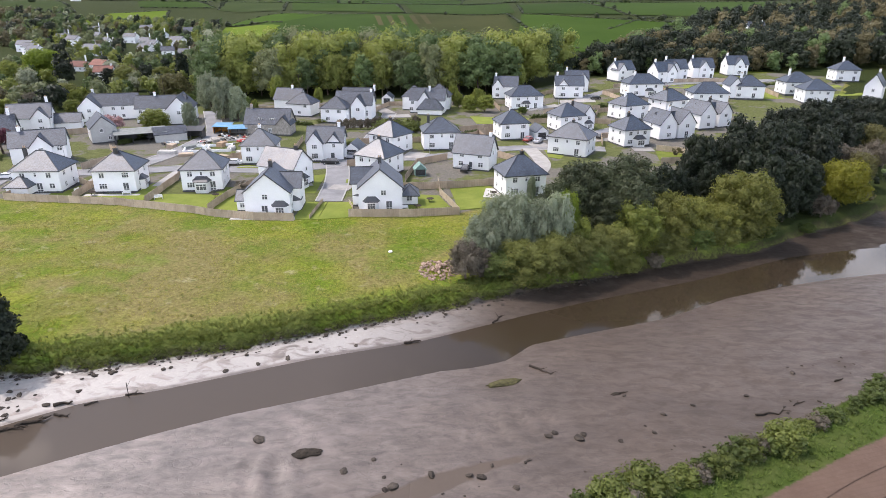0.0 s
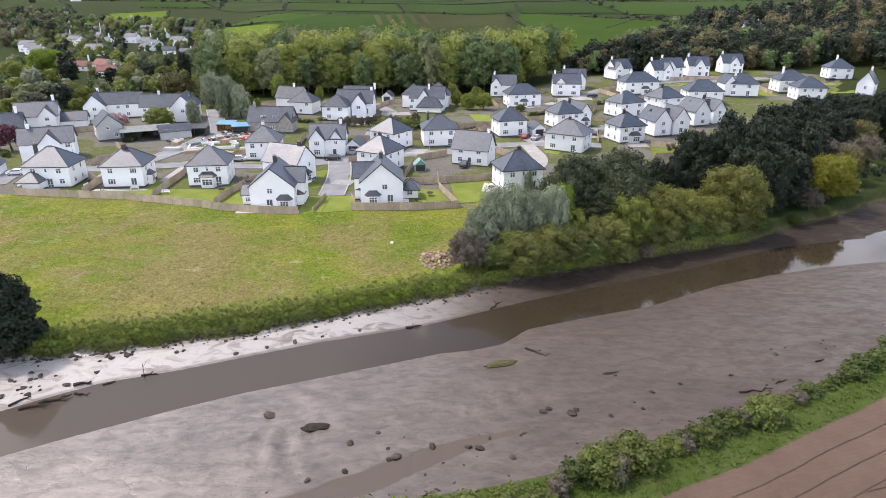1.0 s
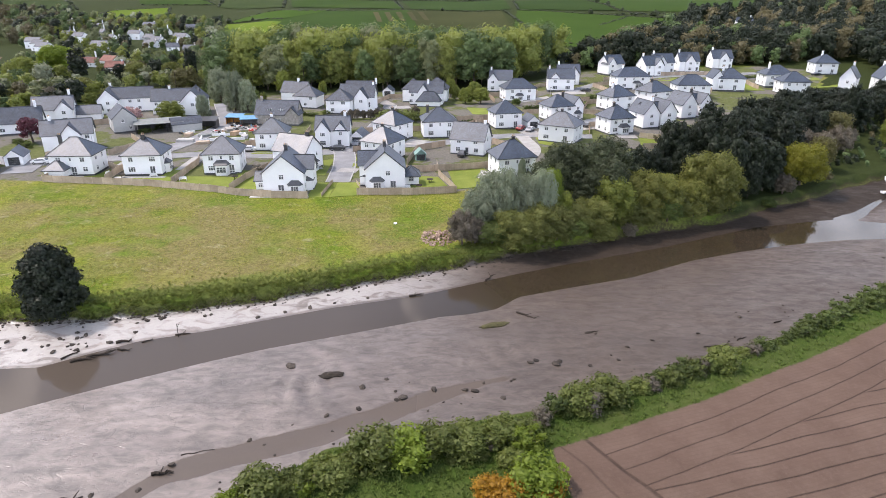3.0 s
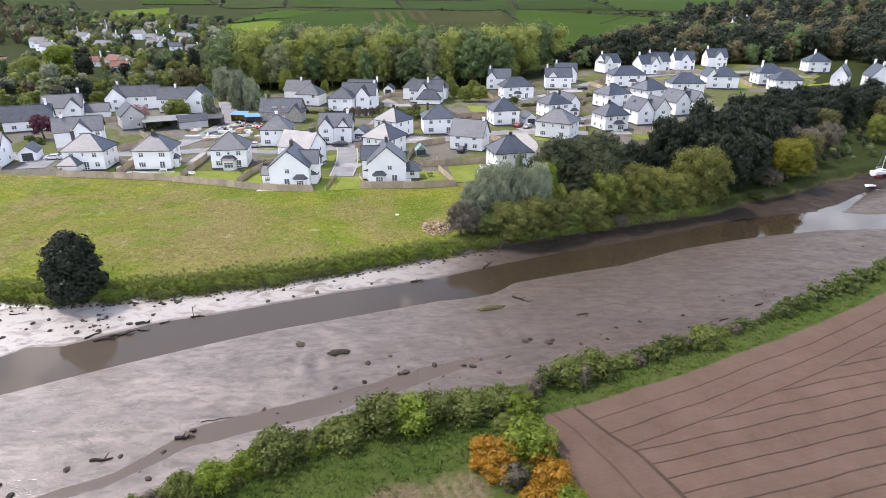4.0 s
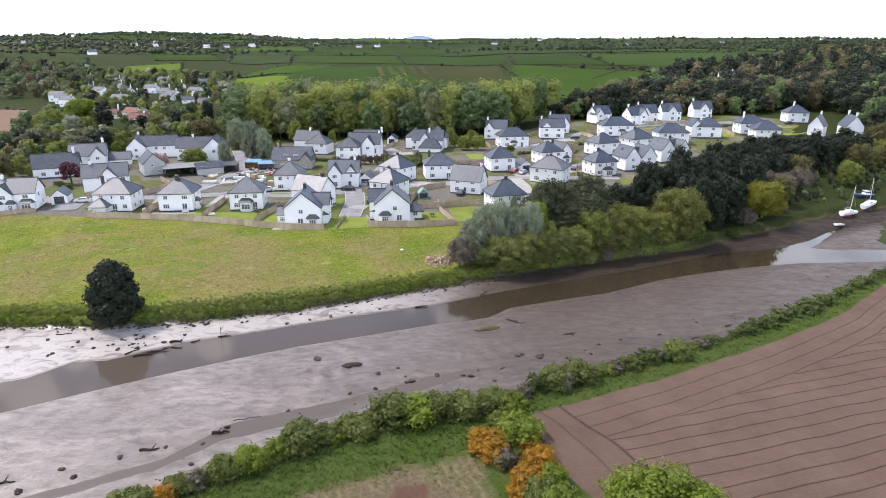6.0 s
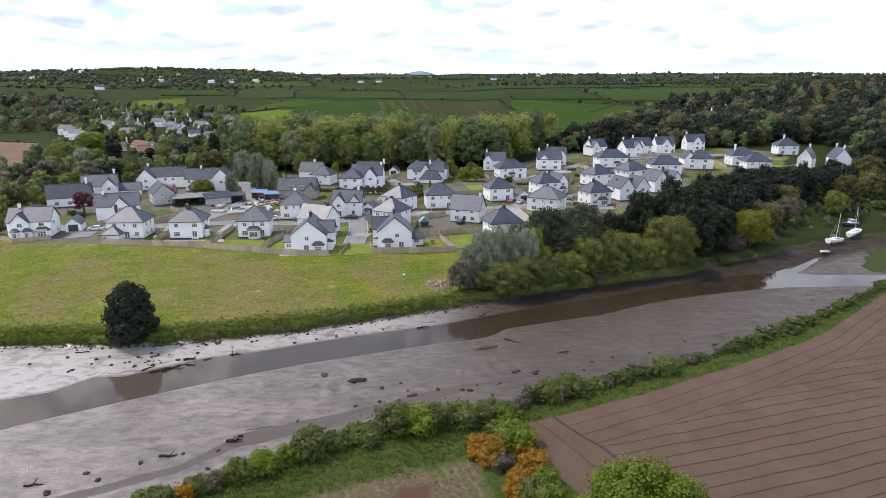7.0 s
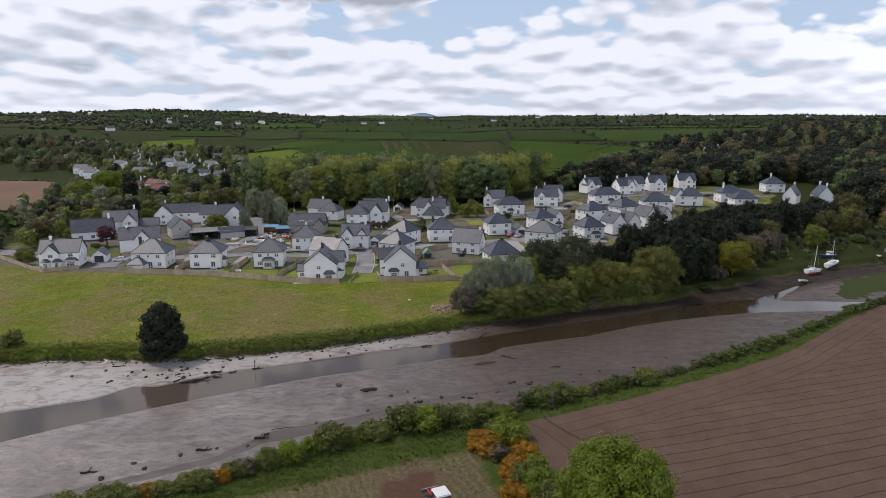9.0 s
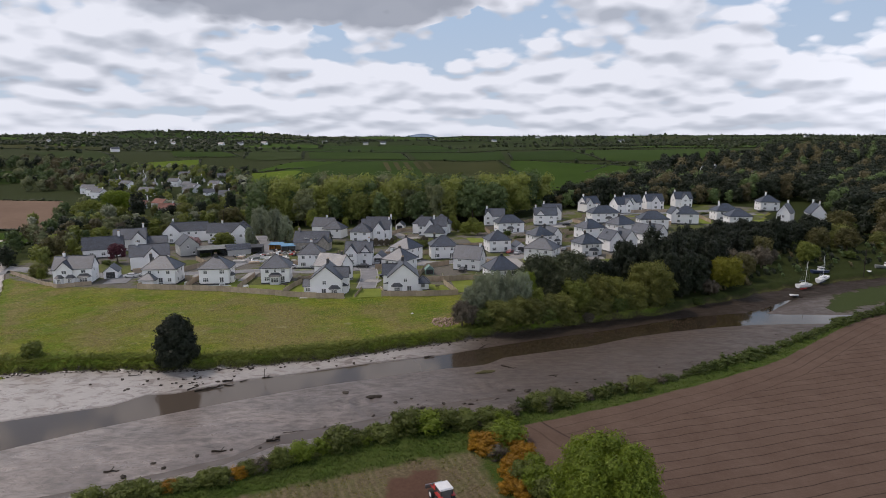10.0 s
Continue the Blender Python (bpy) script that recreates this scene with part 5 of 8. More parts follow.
def trunk_mesh(r, height, rad, limbs, spread):
    bm = bmesh.new()
    p, k = Vector((0, 0, -0.5)), 5
    for i in range(k):
        q = Vector((r.normal() * 0.10 * (i + 1), r.normal() * 0.10 * (i + 1), height * (i + 1) / k))
        cyl(bm, p, q, rad * (1 - 0.17 * i), rad * (1 - 0.17 * (i + 1)), 7)
        p = q
    for i in range(limbs):
        a, h = 6.2832 * i / limbs + r.uniform(-0.4, 0.4), height * r.uniform(0.35, 0.9)
        s, e = Vector((0, 0, h)), Vector((spread * math.cos(a), spread * math.sin(a), h + spread * r.uniform(0.5, 1.1)))
        mid = s.lerp(e, 0.55) + Vector((0, 0, -0.12 * spread))
        cyl(bm, s, mid, rad * 0.42, rad * 0.26, 5)
        cyl(bm, mid, e, rad * 0.26, rad * 0.09, 5)
    me = bpy.data.meshes.new("trunk")
    bm.to_mesh(me)
    bm.free()
    me.materials.append(BARK)
    return me


def round_lobes(r, rad, z0, z1, n, small=0.42):
    """Lobes heaped into an uneven round crown between the heights z0 and z1."""
    out = [(0, 0, (z0 + z1) / 2, rad * 0.62, (z1 - z0) / (2.6 * rad * 0.62))]
    for i in range(n):
        a, u = 2.4 * i + r.uniform(-0.3, 0.3), (i + 0.5) / n
        z = z0 + (z1 - z0) * (0.12 + 0.78 * u)
        k = math.sqrt(max(0.05, 1 - (2 * (0.12 + 0.80 * u) - 0.92) ** 2))
        lr = rad * small * r.uniform(0.6, 1.35)
        out.append((math.cos(a) * (rad - lr) * k * r.uniform(0.8, 1.22), math.sin(a) * (rad - lr) * k * r.uniform(0.8, 1.22), min(z, z1 - lr * 0.8), lr, r.uniform(0.75, 1.05)))
    return out


def egg_lobes(r, rad, z0, z1, n):
    """Tiers of lobes, broadest low down and drawn in to a blunt top."""
    out = []
    for i in range(n):
        u = i / (n - 1)
        k = rad * math.sqrt(max(0.03, 1 - ((u - 0.30) / 0.74) ** 2))
        m = max(2, int(9 * k / rad))
        for j in range(m):
            a = 6.2832 * j / m + i * 1.1 + r.uniform(-0.4, 0.4)
            lr = rad * r.uniform(0.22, 0.36)
            d = max(0.0, k - lr * 0.8) * r.uniform(0.75, 1.12)
            out.append((math.cos(a) * d, math.sin(a) * d, z0 + (z1 - z0) * u + r.uniform(-0.3, 0.3), lr, r.uniform(0.6, 0.9)))
        out.append((0, 0, z0 + (z1 - z0) * u, k * 0.7, 0.8))
    return out


TREES = {}
# kind: (leaves, radius, foot and top of the crown, lobes, sprays per square metre, spray size, droop, label)
KINDS = {
    "spring": ("spring", 4.2, 1.0, 10.0, 19, 22.0, 0.23, 0.0, "broad tree in fresh yellow-green spring leaf"),
    "green": ("green", 4.0, 0.6, 9.5, 18, 22.0, 0.23, 0.0, "broad deciduous tree in mid-green leaf"),
    "bright": ("bright", 4.4, 0.6, 9.0, 38, 70.0, 0.14, 0.0, "rounded tree in dense bright green leaf"),
    "olive": ("olive", 4.4, -0.8, 9.5, 21, 24.0, 0.22, 0.35, "olive-green willow leaning over the river bank"),
    "willow": ("willow", 4.5, -0.8, 9.5, 22, 26.0, 0.20, 0.12, "pale grey-green willow on the river bank"),
    "yellow": ("yellow", 4.6, 1.4, 9.6, 23, 24.0, 0.22, 0.0, "round oak with yellow-green young leaf"),
    "bronze": ("bronze", 4.0, 1.0, 9.5, 16, 18.0, 0.25, 0.0, "deciduous tree in bronze bud"),
    "twig": ("twig", 3.6, 0.8, 7.0, 14, 24.0, 0.22, 0.3, "bare brown thicket with few leaves"),
    "plum": ("plum", 2.6, 1.6, 6.2, 10, 10.0, 0.32, 0.0, "small purple-leaved plum tree"),
    "bloom": ("bloom", 2.8, 1.2, 6.0, 10, 10.0, 0.34, 0.0, "small tree covered with white blossom"),
    "pink": ("pink", 2.8, 1.6, 6.2, 10, 10.0, 0.32, 0.0, "small tree covered with pale pink blossom"),
    "wood_spring": ("spring", 5.0, 2.0, 18.0, 13, 6.5, 0.46, 0.0, "tall woodland tree in fresh yellow-green leaf"),
    "wood_green": ("green", 5.0, 2.0, 18.0, 13, 6.5, 0.46, 0.0, "tall woodland tree in mid-green leaf"),
    "wood_olive": ("olive", 5.0, 1.0, 16.0, 12, 6.5, 0.46, 0.0, "woodland tree in olive-green leaf"),
    "wood_bronze": ("bronze", 5.0, 2.0, 16.0, 12, 6.5, 0.46, 0.0, "woodland tree in bronze bud"),
    "wood_dark": ("dark", 4.4, 1.5, 18.0, 13, 2.6, 0.75, 0.1, "tall dark evergreen woodland tree"),
    "wood_bloom": ("bloom", 4.0, 1.0, 8.0, 10, 3.0, 0.6, 0.0, "small tree with pale blossom among gardens"),
    "gum": ("gum", 4.4, 2.0, 14.0, 30, 17.0, 0.24, 0.25, "tall dark grey-green gum tree with open crown"),
    "golden": ("golden", 4.6, -0.6, 9.6, 24, 22.0, 0.22, 0.25, "rounded willow in fresh golden-green leaf"),
    "low_bush": ("bank", 1.7, -0.3, 2.6, 8, 13.0, 0.23, 0.0, "low rounded hedge bush in leaf"),
    "bush": ("hedge", 1.7, -0.3, 2.7, 12, 34.0, 0.155, 0.0, "rounded green hawthorn bush in leaf"),
    "bright_bush": ("bright", 1.7, -0.3, 2.9, 12, 34.0, 0.155, 0.0, "bushy bright green leafy shrub"),
    "gorse": ("gorse", 1.7, -0.3, 2.6, 12, 44.0, 0.12, 0.0, "gorse bush in full orange-yellow flower"),
    "shrub": ("twig", 1.5, -0.3, 2.3, 10, 40.0, 0.12, 0.2, "grey-brown twiggy shrub with few leaves"),
}


def tree(kind, x, y, height, wide=1.0, z=None):
    """A tree or shrub of a kind, of the given height; wide: how broad it is for that height."""
    z = float(land(x, y)) if z is None else z
    conifer = kind in ("pine", "cypress")
    top = {"pine": 14.0, "cypress": 9.0}.get(kind) or KINDS[kind][3]
    s = height / top
    m = pose(x, y, z, 0, 0, random.uniform(0, 360)) @ Matrix.Diagonal((s * wide, s * wide * random.uniform(0.92, 1.08), s, 1))
    pool = TREES.setdefault(kind, [])
    if len(pool) >= (3 if kind in ("spring", "green", "olive", "bush", "low_bush", "pine", "bronze") else 2):
        return copy_thing(random.choice(pool), m)
    r = np.random.RandomState(100 + 7 * len(pool) + sum(map(ord, kind)))
    shrub = kind in ("low_bush", "bush", "bright_bush", "gorse", "shrub")
    if conifer:
        label = {"pine": "tall dark green pine with uneven crown", "cypress": "dense dark green evergreen tree"}[kind]
        if kind == "pine":
            lobes = round_lobes(r, 4.0, 0.2, 14.0, 30, 0.34)
        else:
            lobes = egg_lobes(r, 3.7, 0.7, 8.5, 9)
        pts, faces = leaf_cloud(r, lobes, 26.0 if kind == "cypress" else 9.0, 0.24 if kind == "cypress" else 0.34, 0.66, 0.2)
        mat = LEAF["dark"]
        tm = trunk_mesh(r, top * 0.8, 0.28, 6, 1.6)
    else:
        leaves, rad, z0, z1, n, dense, size, droop, label = KINDS[kind]
        lobes = round_lobes(r, rad, z0, z1, n + (0 if shrub else 7), 0.28 if kind in ("bright", "gum") else 0.36 if shrub else 0.31)
        pts, faces = leaf_cloud(r, lobes, dense, size, 0.55 if kind == "gum" else 0.64, droop)
        mat = FAR_LEAF[leaves] if kind.startswith("wood_") else LEAF[leaves]
        tm = trunk_mesh(r, z1 * (0.45 if shrub else 0.62), 0.08 if shrub else 0.30, 5, rad * 0.55)
    ob = tagged(new("shrub" if shrub else "tree"), label, "shrub" if shrub else "tree", "shrubs" if shrub else "trees")
    ob.matrix_basis = m
    shared("trunk", tm, ob)
    shared("crown", cloud_mesh("crown", pts, faces, mat), ob)
    pool.append(ob)
    return ob


def grown(kind, x, y, h, radius):
    """A tree of a given height and crown radius."""
    top, rad = (14.0, 4.0) if kind == "pine" else (KINDS[kind][3], KINDS[kind][1])
    return tree(kind, x, y, h, radius * top / (rad * h))


# along the river below the estate
for kind, x, y, h, radius in (
        ("twig", 3.2, 98.0, 6.4, 2.7), ("twig", 5.6, 98.6, 5.0, 2.4), ("willow", 8.8, 104.8, 12.0, 3.6), ("willow", 6.2, 102.6, 9.0, 4.0), ("willow", 11.6, 103.6, 10.2, 4.0), ("willow", 15.2, 103.8, 9.2, 4.2), ("willow", 18.6, 105.0, 9.8, 3.8),
        ("olive", 12.4, 99.2, 6.4, 4.2), ("olive", 17.0, 100.8, 6.6, 4.2), ("green", 8.6, 98.4, 4.4, 3.2), ("olive", 21.2, 102.8, 6.4, 4.0), ("bright", 20.6, 108.0, 11.2, 2.3), ("spring", 22.4, 106.0, 7.6, 2.4),
        ("gum", 21.0, 114.0, 12.0, 4.4), ("gum", 24.6, 117.0, 14.8, 5.0), ("gum", 29.4, 119.0, 16.6, 5.8), ("gum", 34.0, 120.4, 14.4, 5.0), ("gum", 38.0, 121.0, 11.6, 4.2), ("gum", 27.6, 113.0, 12.4, 4.4), ("gum", 32.8, 114.6, 12.0, 4.6), ("gum", 18.0, 111.4, 10.0, 3.4),
        ("pine", 41.6, 124.0, 12.6, 3.0), ("pine", 44.6, 125.5, 11.6, 2.8), ("pine", 47.6, 126.5, 9.6, 2.6), ("pine", 39.4, 117.6, 10.4, 2.8),
        ("olive", 25.6, 105.8, 8.2, 4.2), ("olive", 29.0, 107.8, 8.8, 4.4), ("green", 24.0, 103.4, 4.6, 3.4), ("spring", 33.2, 109.6, 9.4, 4.4), ("olive", 36.4, 109.8, 6.8, 4.0), ("olive", 31.0, 106.0, 4.6, 2.6), ("twig", 36.2, 107.4, 4.0, 2.4),
        ("golden", 40.0, 113.8, 9.6, 4.8), ("golden", 44.0, 114.8, 8.8, 4.6), ("olive", 40.4, 110.4, 5.6, 3.0), ("olive", 47.2, 115.4, 7.2, 4.2), ("golden", 50.4, 116.8, 7.6, 4.0), ("green", 45.0, 112.2, 4.4, 2.8),
        ("golden", 55.6, 120.4, 12.2, 5.6), ("golden", 58.8, 120.8, 9.8, 4.4), ("olive", 55.2, 117.0, 6.0, 3.2), ("green", 60.6, 119.4, 5.0, 2.8), ("olive", 51.2, 114.6, 4.8, 2.6), ("green", 53.4, 124.6, 11.0, 3.2),
        ("pine", 64.6, 128.6, 15.2, 4.2), ("pine", 67.4, 126.6, 13.2, 3.6), ("pine", 69.4, 130.0, 14.4, 3.6), ("pine", 61.8, 127.4, 12.0, 2.8), ("pine", 50.6, 136.0, 17.0, 3.8), ("pine", 53.6, 131.0, 13.0, 3.0), ("pine", 53.2, 140.0, 18.6, 4.2)):
    grown(kind, x, y, h, radius)
# dark conifer belt
for i, (x, y, h) in enumerate(((54.0, 137.0, 15.2), (56.5, 139.5, 15.6), (58.3, 142.4, 15.8), (60.5, 137.0, 15.5), (62.8, 147.9, 15.2), (63.6, 143.0, 17.0), (66.4, 137.0, 15.4), (67.9, 150.1, 16.3), (70.5, 144.0, 16.0), (72.8, 155.7, 15.0), (73.6, 151.0, 17.0), (72.4, 138.0, 13.0), (76.4, 147.0, 14.5),
                               (79.3, 160.2, 15.3), (80.4, 154.0, 15.0), (85.6, 167.8, 13.5), (87.1, 164.0, 15.0), (93.7, 174.1, 13.5), (93.0, 168.0, 13.5), (100.2, 181.7, 13.0), (102.2, 178.0, 13.5), (109.4, 188.0, 12.0), (110.0, 183.6, 12.0), (116.4, 195.7, 12.0), (118.6, 191.4, 12.2),
                               (126.4, 202.1, 10.9), (127.6, 197.4, 11.0), (134.0, 209.7, 11.0), (136.3, 205.4, 11.0), (144.7, 216.1, 9.6), (143.0, 210.0, 10.0), (152.0, 222.0, 10.0), (160.0, 228.0, 10.5), (84.0, 160.0, 12.0), (98.0, 172.0, 11.0), (121.0, 204.0, 11.0), (108.0, 196.0, 11.0))):
    grown("pine", x, y, h * 1.24, 4.4 + 0.5 * (i % 3))
for i, (x, y, h) in enumerate(((57.0, 131.0, 12.0), (62.0, 132.0, 14.0), (73.5, 132.5, 12.5), (78.0, 139.0, 13.0), (83.0, 146.0, 13.5), (88.0, 153.0, 13.0), (93.0, 160.0, 13.0), (99.0, 166.0, 12.5), (106.0, 172.0, 12.5), (113.0, 179.0, 12.0), (121.0, 186.0, 12.5),
                               (130.0, 192.0, 12.5), (139.0, 199.0, 11.5), (148.0, 206.0, 11.0), (158.0, 214.0, 11.0), (168.0, 222.0, 11.0), (70.0, 158.0, 13.0), (78.0, 167.0, 13.0), (88.0, 178.0, 12.0), (98.0, 189.0, 11.5), (110.0, 201.0, 11.0), (120.0, 212.0, 10.5), (131.0, 217.0, 10.5),
                               (141.0, 224.0, 10.0), (150.0, 231.0, 10.0))):
    grown("pine", x, y, h * 1.16, 4.6 + 0.4 * (i % 3))
for kind, x, y, h, wide in (
        ("yellow", 84.5, 137.0, 9.8, 1.2), ("twig", 90, 146, 8, 1.1), ("bronze", 96, 150, 8.5, 1.0), ("pine", 126, 190, 17, 0.7), ("pine", 129, 196, 15, 0.7), ("pine", 122, 184, 14, 0.7), ("twig", 108, 163, 8, 1.1),
        ("green", 138, 200, 11, 1.0), ("bronze", 146, 196, 10, 1.1), ("spring", 128, 172, 8, 1.0), ("green", 152, 214, 11, 1.0),
        ("olive", 160, 206, 10, 1.1), ("bronze", 170, 222, 14, 1.1), ("green", 182, 236, 14, 1.1), ("spring", 134, 178, 6, 1.1), ("twig", 116, 172, 5, 1.2), ("pine", 192, 248, 15, 1.0), ("olive", 178, 206, 10, 1.1),
        ("bronze", 196, 226, 13, 1.1), ("green", 150, 182, 6, 1.2), ("olive", 172, 190, 7, 1.2), ("pine", 168, 240, 10, 0.9),
        ("green", 72.0, 125.5, 4.0, 1.3), ("twig", 77.0, 130.0, 5.0, 1.3), ("twig", 94.0, 155.0, 9.0, 1.2), ("twig", 101.0, 160.0, 9.0, 1.2), ("bronze", 112.0, 172.0, 10.0, 1.1), ("bronze", 158.0, 196.0, 9.0, 1.2), ("olive", 164.0, 214.0, 12.0, 1.1)):
    tree(kind, x, y, h, wide)
# lone conifer on the river's edge
tree("cypress", -56.6, 73.4, 9.8, 0.98, 1.8)
tree("bush", -88, 75.0, 3.2, 1.2)
tree("bush", -99, 76.0, 2.2, 1.2)
# big tree beside the ploughed field, gorse and hedge on the near bank
tree("bright", 17.9, 14.8, 11.7, 1.12)
# ---- near bank: hedge, gorse and scrub ----
hedge_line = curve_of((-60, 17), (-46, 22.5), (-32, 28.5), (-25.6, 32), (-22, 34), (-17.5, 38), (-12, 41.3), (-5.7, 44.3), (-2, 45.3), (3, 46.5), (8, 48.5), (14, 51.3), (20, 54), (33, 60), (49, 69), (62, 77.2), (80, 90), (97, 102.3), (124, 119.5), (160, 138), (230, 162))
for x, dy, h, wide, kind in (
        (-46, 0.5, 1.8, 1.2, "bush"), (-42.5, 0, 2.2, 1.1, "shrub"), (-40, 0.3, 2.6, 1.0, "bush"), (-36.5, 0, 2.2, 1.1, "gorse"), (-33.5, -0.6, 2.2, 1.2, "bush"), (-31, -1.0, 2.4, 1.2, "bush"), (-28.6, -0.8, 2.2, 1.2, "gorse"),
        (-26.2, -0.2, 2.6, 1.1, "shrub"), (-24, 0.6, 4.4, 0.8, "bush"), (-21.4, 0.2, 3.8, 1.1, "bright_bush"), (-18.8, 0, 3.2, 1.1, "bright_bush"), (-16.5, 0.4, 3.4, 1.1, "bush"), (-14.0, 0, 3.4, 1.1, "bush"),
        (-11.4, 0.2, 3.8, 1.1, "bush"), (-9.0, 0.2, 4.0, 1.1, "bush"), (-6.6, 0.3, 4.2, 1.05, "bush"), (-3.4, -0.8, 4.6, 1.2, "bright_bush"), (-0.6, -0.3, 3.4, 1.1, "bush"), (2.4, 0.6, 2.6, 1.2, "bush"), (5.4, -1.0, 2.8, 1.3, "bush"),
        (8.4, -3.5, 4.0, 1.1, "bright_bush"), (6.8, -6.2, 2.6, 1.2, "bush"), (10.6, 0.4, 3.0, 0.9, "shrub"), (1.0, -3.0, 1.8, 1.3, "bush"), (4.0, -3.6, 1.9, 1.3, "bush")):
    tree(kind, x, float(hedge_line(x)) + dy * 0.7 - 2.3, h * 0.72, wide * 1.1)
x = -47.0
while x < 9:
    tree(random.choice(("bush", "bush", "bush", "bright_bush", "shrub")), x, float(hedge_line(x)) + random.uniform(-3.4, -0.8), random.uniform(1.2, 2.1), random.uniform(1.2, 1.6))
    x += random.uniform(1.0, 1.7)
for x, y, h, wide, kind in (
        (9.2, 29.4, 3.4, 1.2, "gorse"), (10.4, 33.0, 3.8, 1.1, "gorse"), (6.2, 36.2, 3.6, 1.2, "gorse"), (9.0, 24.0, 2.6, 1.2, "gorse"),
        (5.4, 34.0, 2.6, 1.2, "gorse"), (6.8, 33.4, 2.2, 1.2, "shrub"), (9.8, 31.2, 3.6, 1.2, "gorse"), (11.9, 30.6, 2.6, 1.1, "gorse"), (7.4, 24.2, 2.4, 1.1, "gorse"), (8.4, 26.8, 2.2, 1.0, "gorse"), (11.6, 25.6, 3.0, 1.2, "bright_bush"), (8.6, 37.6, 3.6, 1.3, "bright_bush"), (12.4, 22.6, 2.2, 1.1, "bush"),
        (4.3, 37.0, 3.2, 1.1, "gorse"), (5.6, 35.6, 3.0, 1.1, "gorse"), (3.6, 35.2, 2.2, 1.0, "gorse"), (9.8, 36.2, 3.4, 1.1, "gorse"), (10.9, 34.4, 3.2, 1.0, "gorse"), (8.4, 34.8, 2.0, 1.0, "bush"), (11.2, 32.2, 2.8, 1.0, "gorse"),
        (11.4, 29.6, 2.6, 1.1, "bright_bush"), (8.0, 31.0, 2.2, 1.0, "gorse"), (7.6, 28.4, 2.4, 1.1, "gorse"), (9.8, 27.2, 2.2, 1.1, "bush"), (11.6, 28.2, 2.6, 1.1, "bush"), (8.2, 25.6, 2.2, 1.1, "gorse"), (10.6, 24.6, 2.8, 1.1, "bright_bush"),
        (9.2, 22.4, 2.2, 1.1, "gorse"), (6.6, 33.2, 1.8, 1.1, "bush"), (11.4, 21.0, 2.6, 1.1, "bush"), (10.4, 17.5, 2.6, 1.1, "bush"), (12.6, 13.0, 2.8, 1.2, "bush")):
    tree(kind, x, y, h, wide)
k = 0
x = 12.5
while x < 150:
    k += 1
    grow = 0.86
    tree(("bush", "low_bush", "low_bush", "bush", "shrub", "low_bush")[k % 6] if x < 40 else "low_bush", x, float(hedge_line(x)) - 1.5 + random.uniform(-0.5, 0.6), random.uniform(1.9, 3.0) * grow, random.uniform(1.1, 1.4))
    if k % 2:
        tree("low_bush", x + 0.6, float(hedge_line(x)) - 0.4, random.uniform(0.9, 1.5) * grow, 1.4)
    x += random.uniform(1.0, 1.6) * (1 if x < 70 else 1.3)


# ---- grass in tufts ----
def tufts(name, label, xs, ys, hs, mat, lean=0.4, blades=6):
    """Tufts of grass blades as one sheet of stuff."""
    r = np.random.RandomState(len(xs))
    zs = land(xs, ys)
    n = len(xs)
    a = r.uniform(0, 6.28, (n, blades))
    base = np.stack([xs[:, None] + np.cos(a) * hs[:, None] * 0.25, ys[:, None] + np.sin(a) * hs[:, None] * 0.25, np.repeat(zs[:, None] - 0.05, blades, 1)], -1)
    h = hs[:, None] * r.uniform(0.6, 1.2, (n, blades))
    tip = base + np.stack([np.cos(a) * h * lean, np.sin(a) * h * lean, h], -1)
    side = np.stack([-np.sin(a), np.cos(a), np.zeros_like(a)], -1) * (h * 0.22)[..., None]
    pts = np.stack([base - side, base + side, tip], 2).reshape(-1, 3)
    me = bpy.data.meshes.new(name)
    me.from_pydata(pts.tolist(), [], np.arange(len(pts)).reshape(-1, 3).tolist())
    me.materials.append(mat)
    return tagged(new(name, me), label, "grass", kind="stuff")


BANK = leaf_material("bank_grass_blades", (0.070, 0.098, 0.018), (0.185, 0.205, 0.052), 0.45)
LUSH = leaf_material("lush_grass", (0.050, 0.088, 0.014), (0.140, 0.185, 0.036), 0.4)
STRAW = leaf_material("dry_grass", (0.17, 0.175, 0.026), (0.34, 0.30, 0.10), 0.45)
rr = np.random.RandomState(21)
bx = rr.uniform(-100, 20, 9000)
by = far_bank(bx) + np.abs(rr.normal(0, 1, 9000)) * 2.4 + 0.2
tufts("bank_grass", "long lush green grass along the river bank", bx, by, rr.uniform(0.18, 0.42, 9000), BANK, 0.9)
bx = rr.uniform(-110, 6, 16000)
by = far_bank(bx) + rr.uniform(1, 52, 16000)
ok = (waves(bx, by, 31, 22) > -0.25) & (by < estate_edge(bx) - 0.8)
tufts("field_grass", "dry straw-coloured and green tussocks over rough pasture", bx[ok], by[ok], rr.uniform(0.10, 0.28, 16000)[ok], STRAW, 1.1)
bx = np.concatenate([rr.uniform(-55, 130, 9000), rr.uniform(-50, 12, 6000)])
by = near_bank(bx) - np.concatenate([rr.uniform(0.3, 10, 9000), rr.uniform(2, 17, 6000)])
ok = ((by > plough_edge(bx) + 0.2) | (bx < 11)) & (by > np.where(bx < 11, 34.0 + 0.42 * bx + 1.5 * waves(bx, by, 33, 5), -99))
tufts("near_bank_grass", "rank green grass below the hedge", bx[ok], by[ok], rr.uniform(0.15, 0.38, 15000)[ok], LUSH, 0.8)
bx, by = rr.uniform(-45, 8, 5000), rr.uniform(8, 40, 5000)
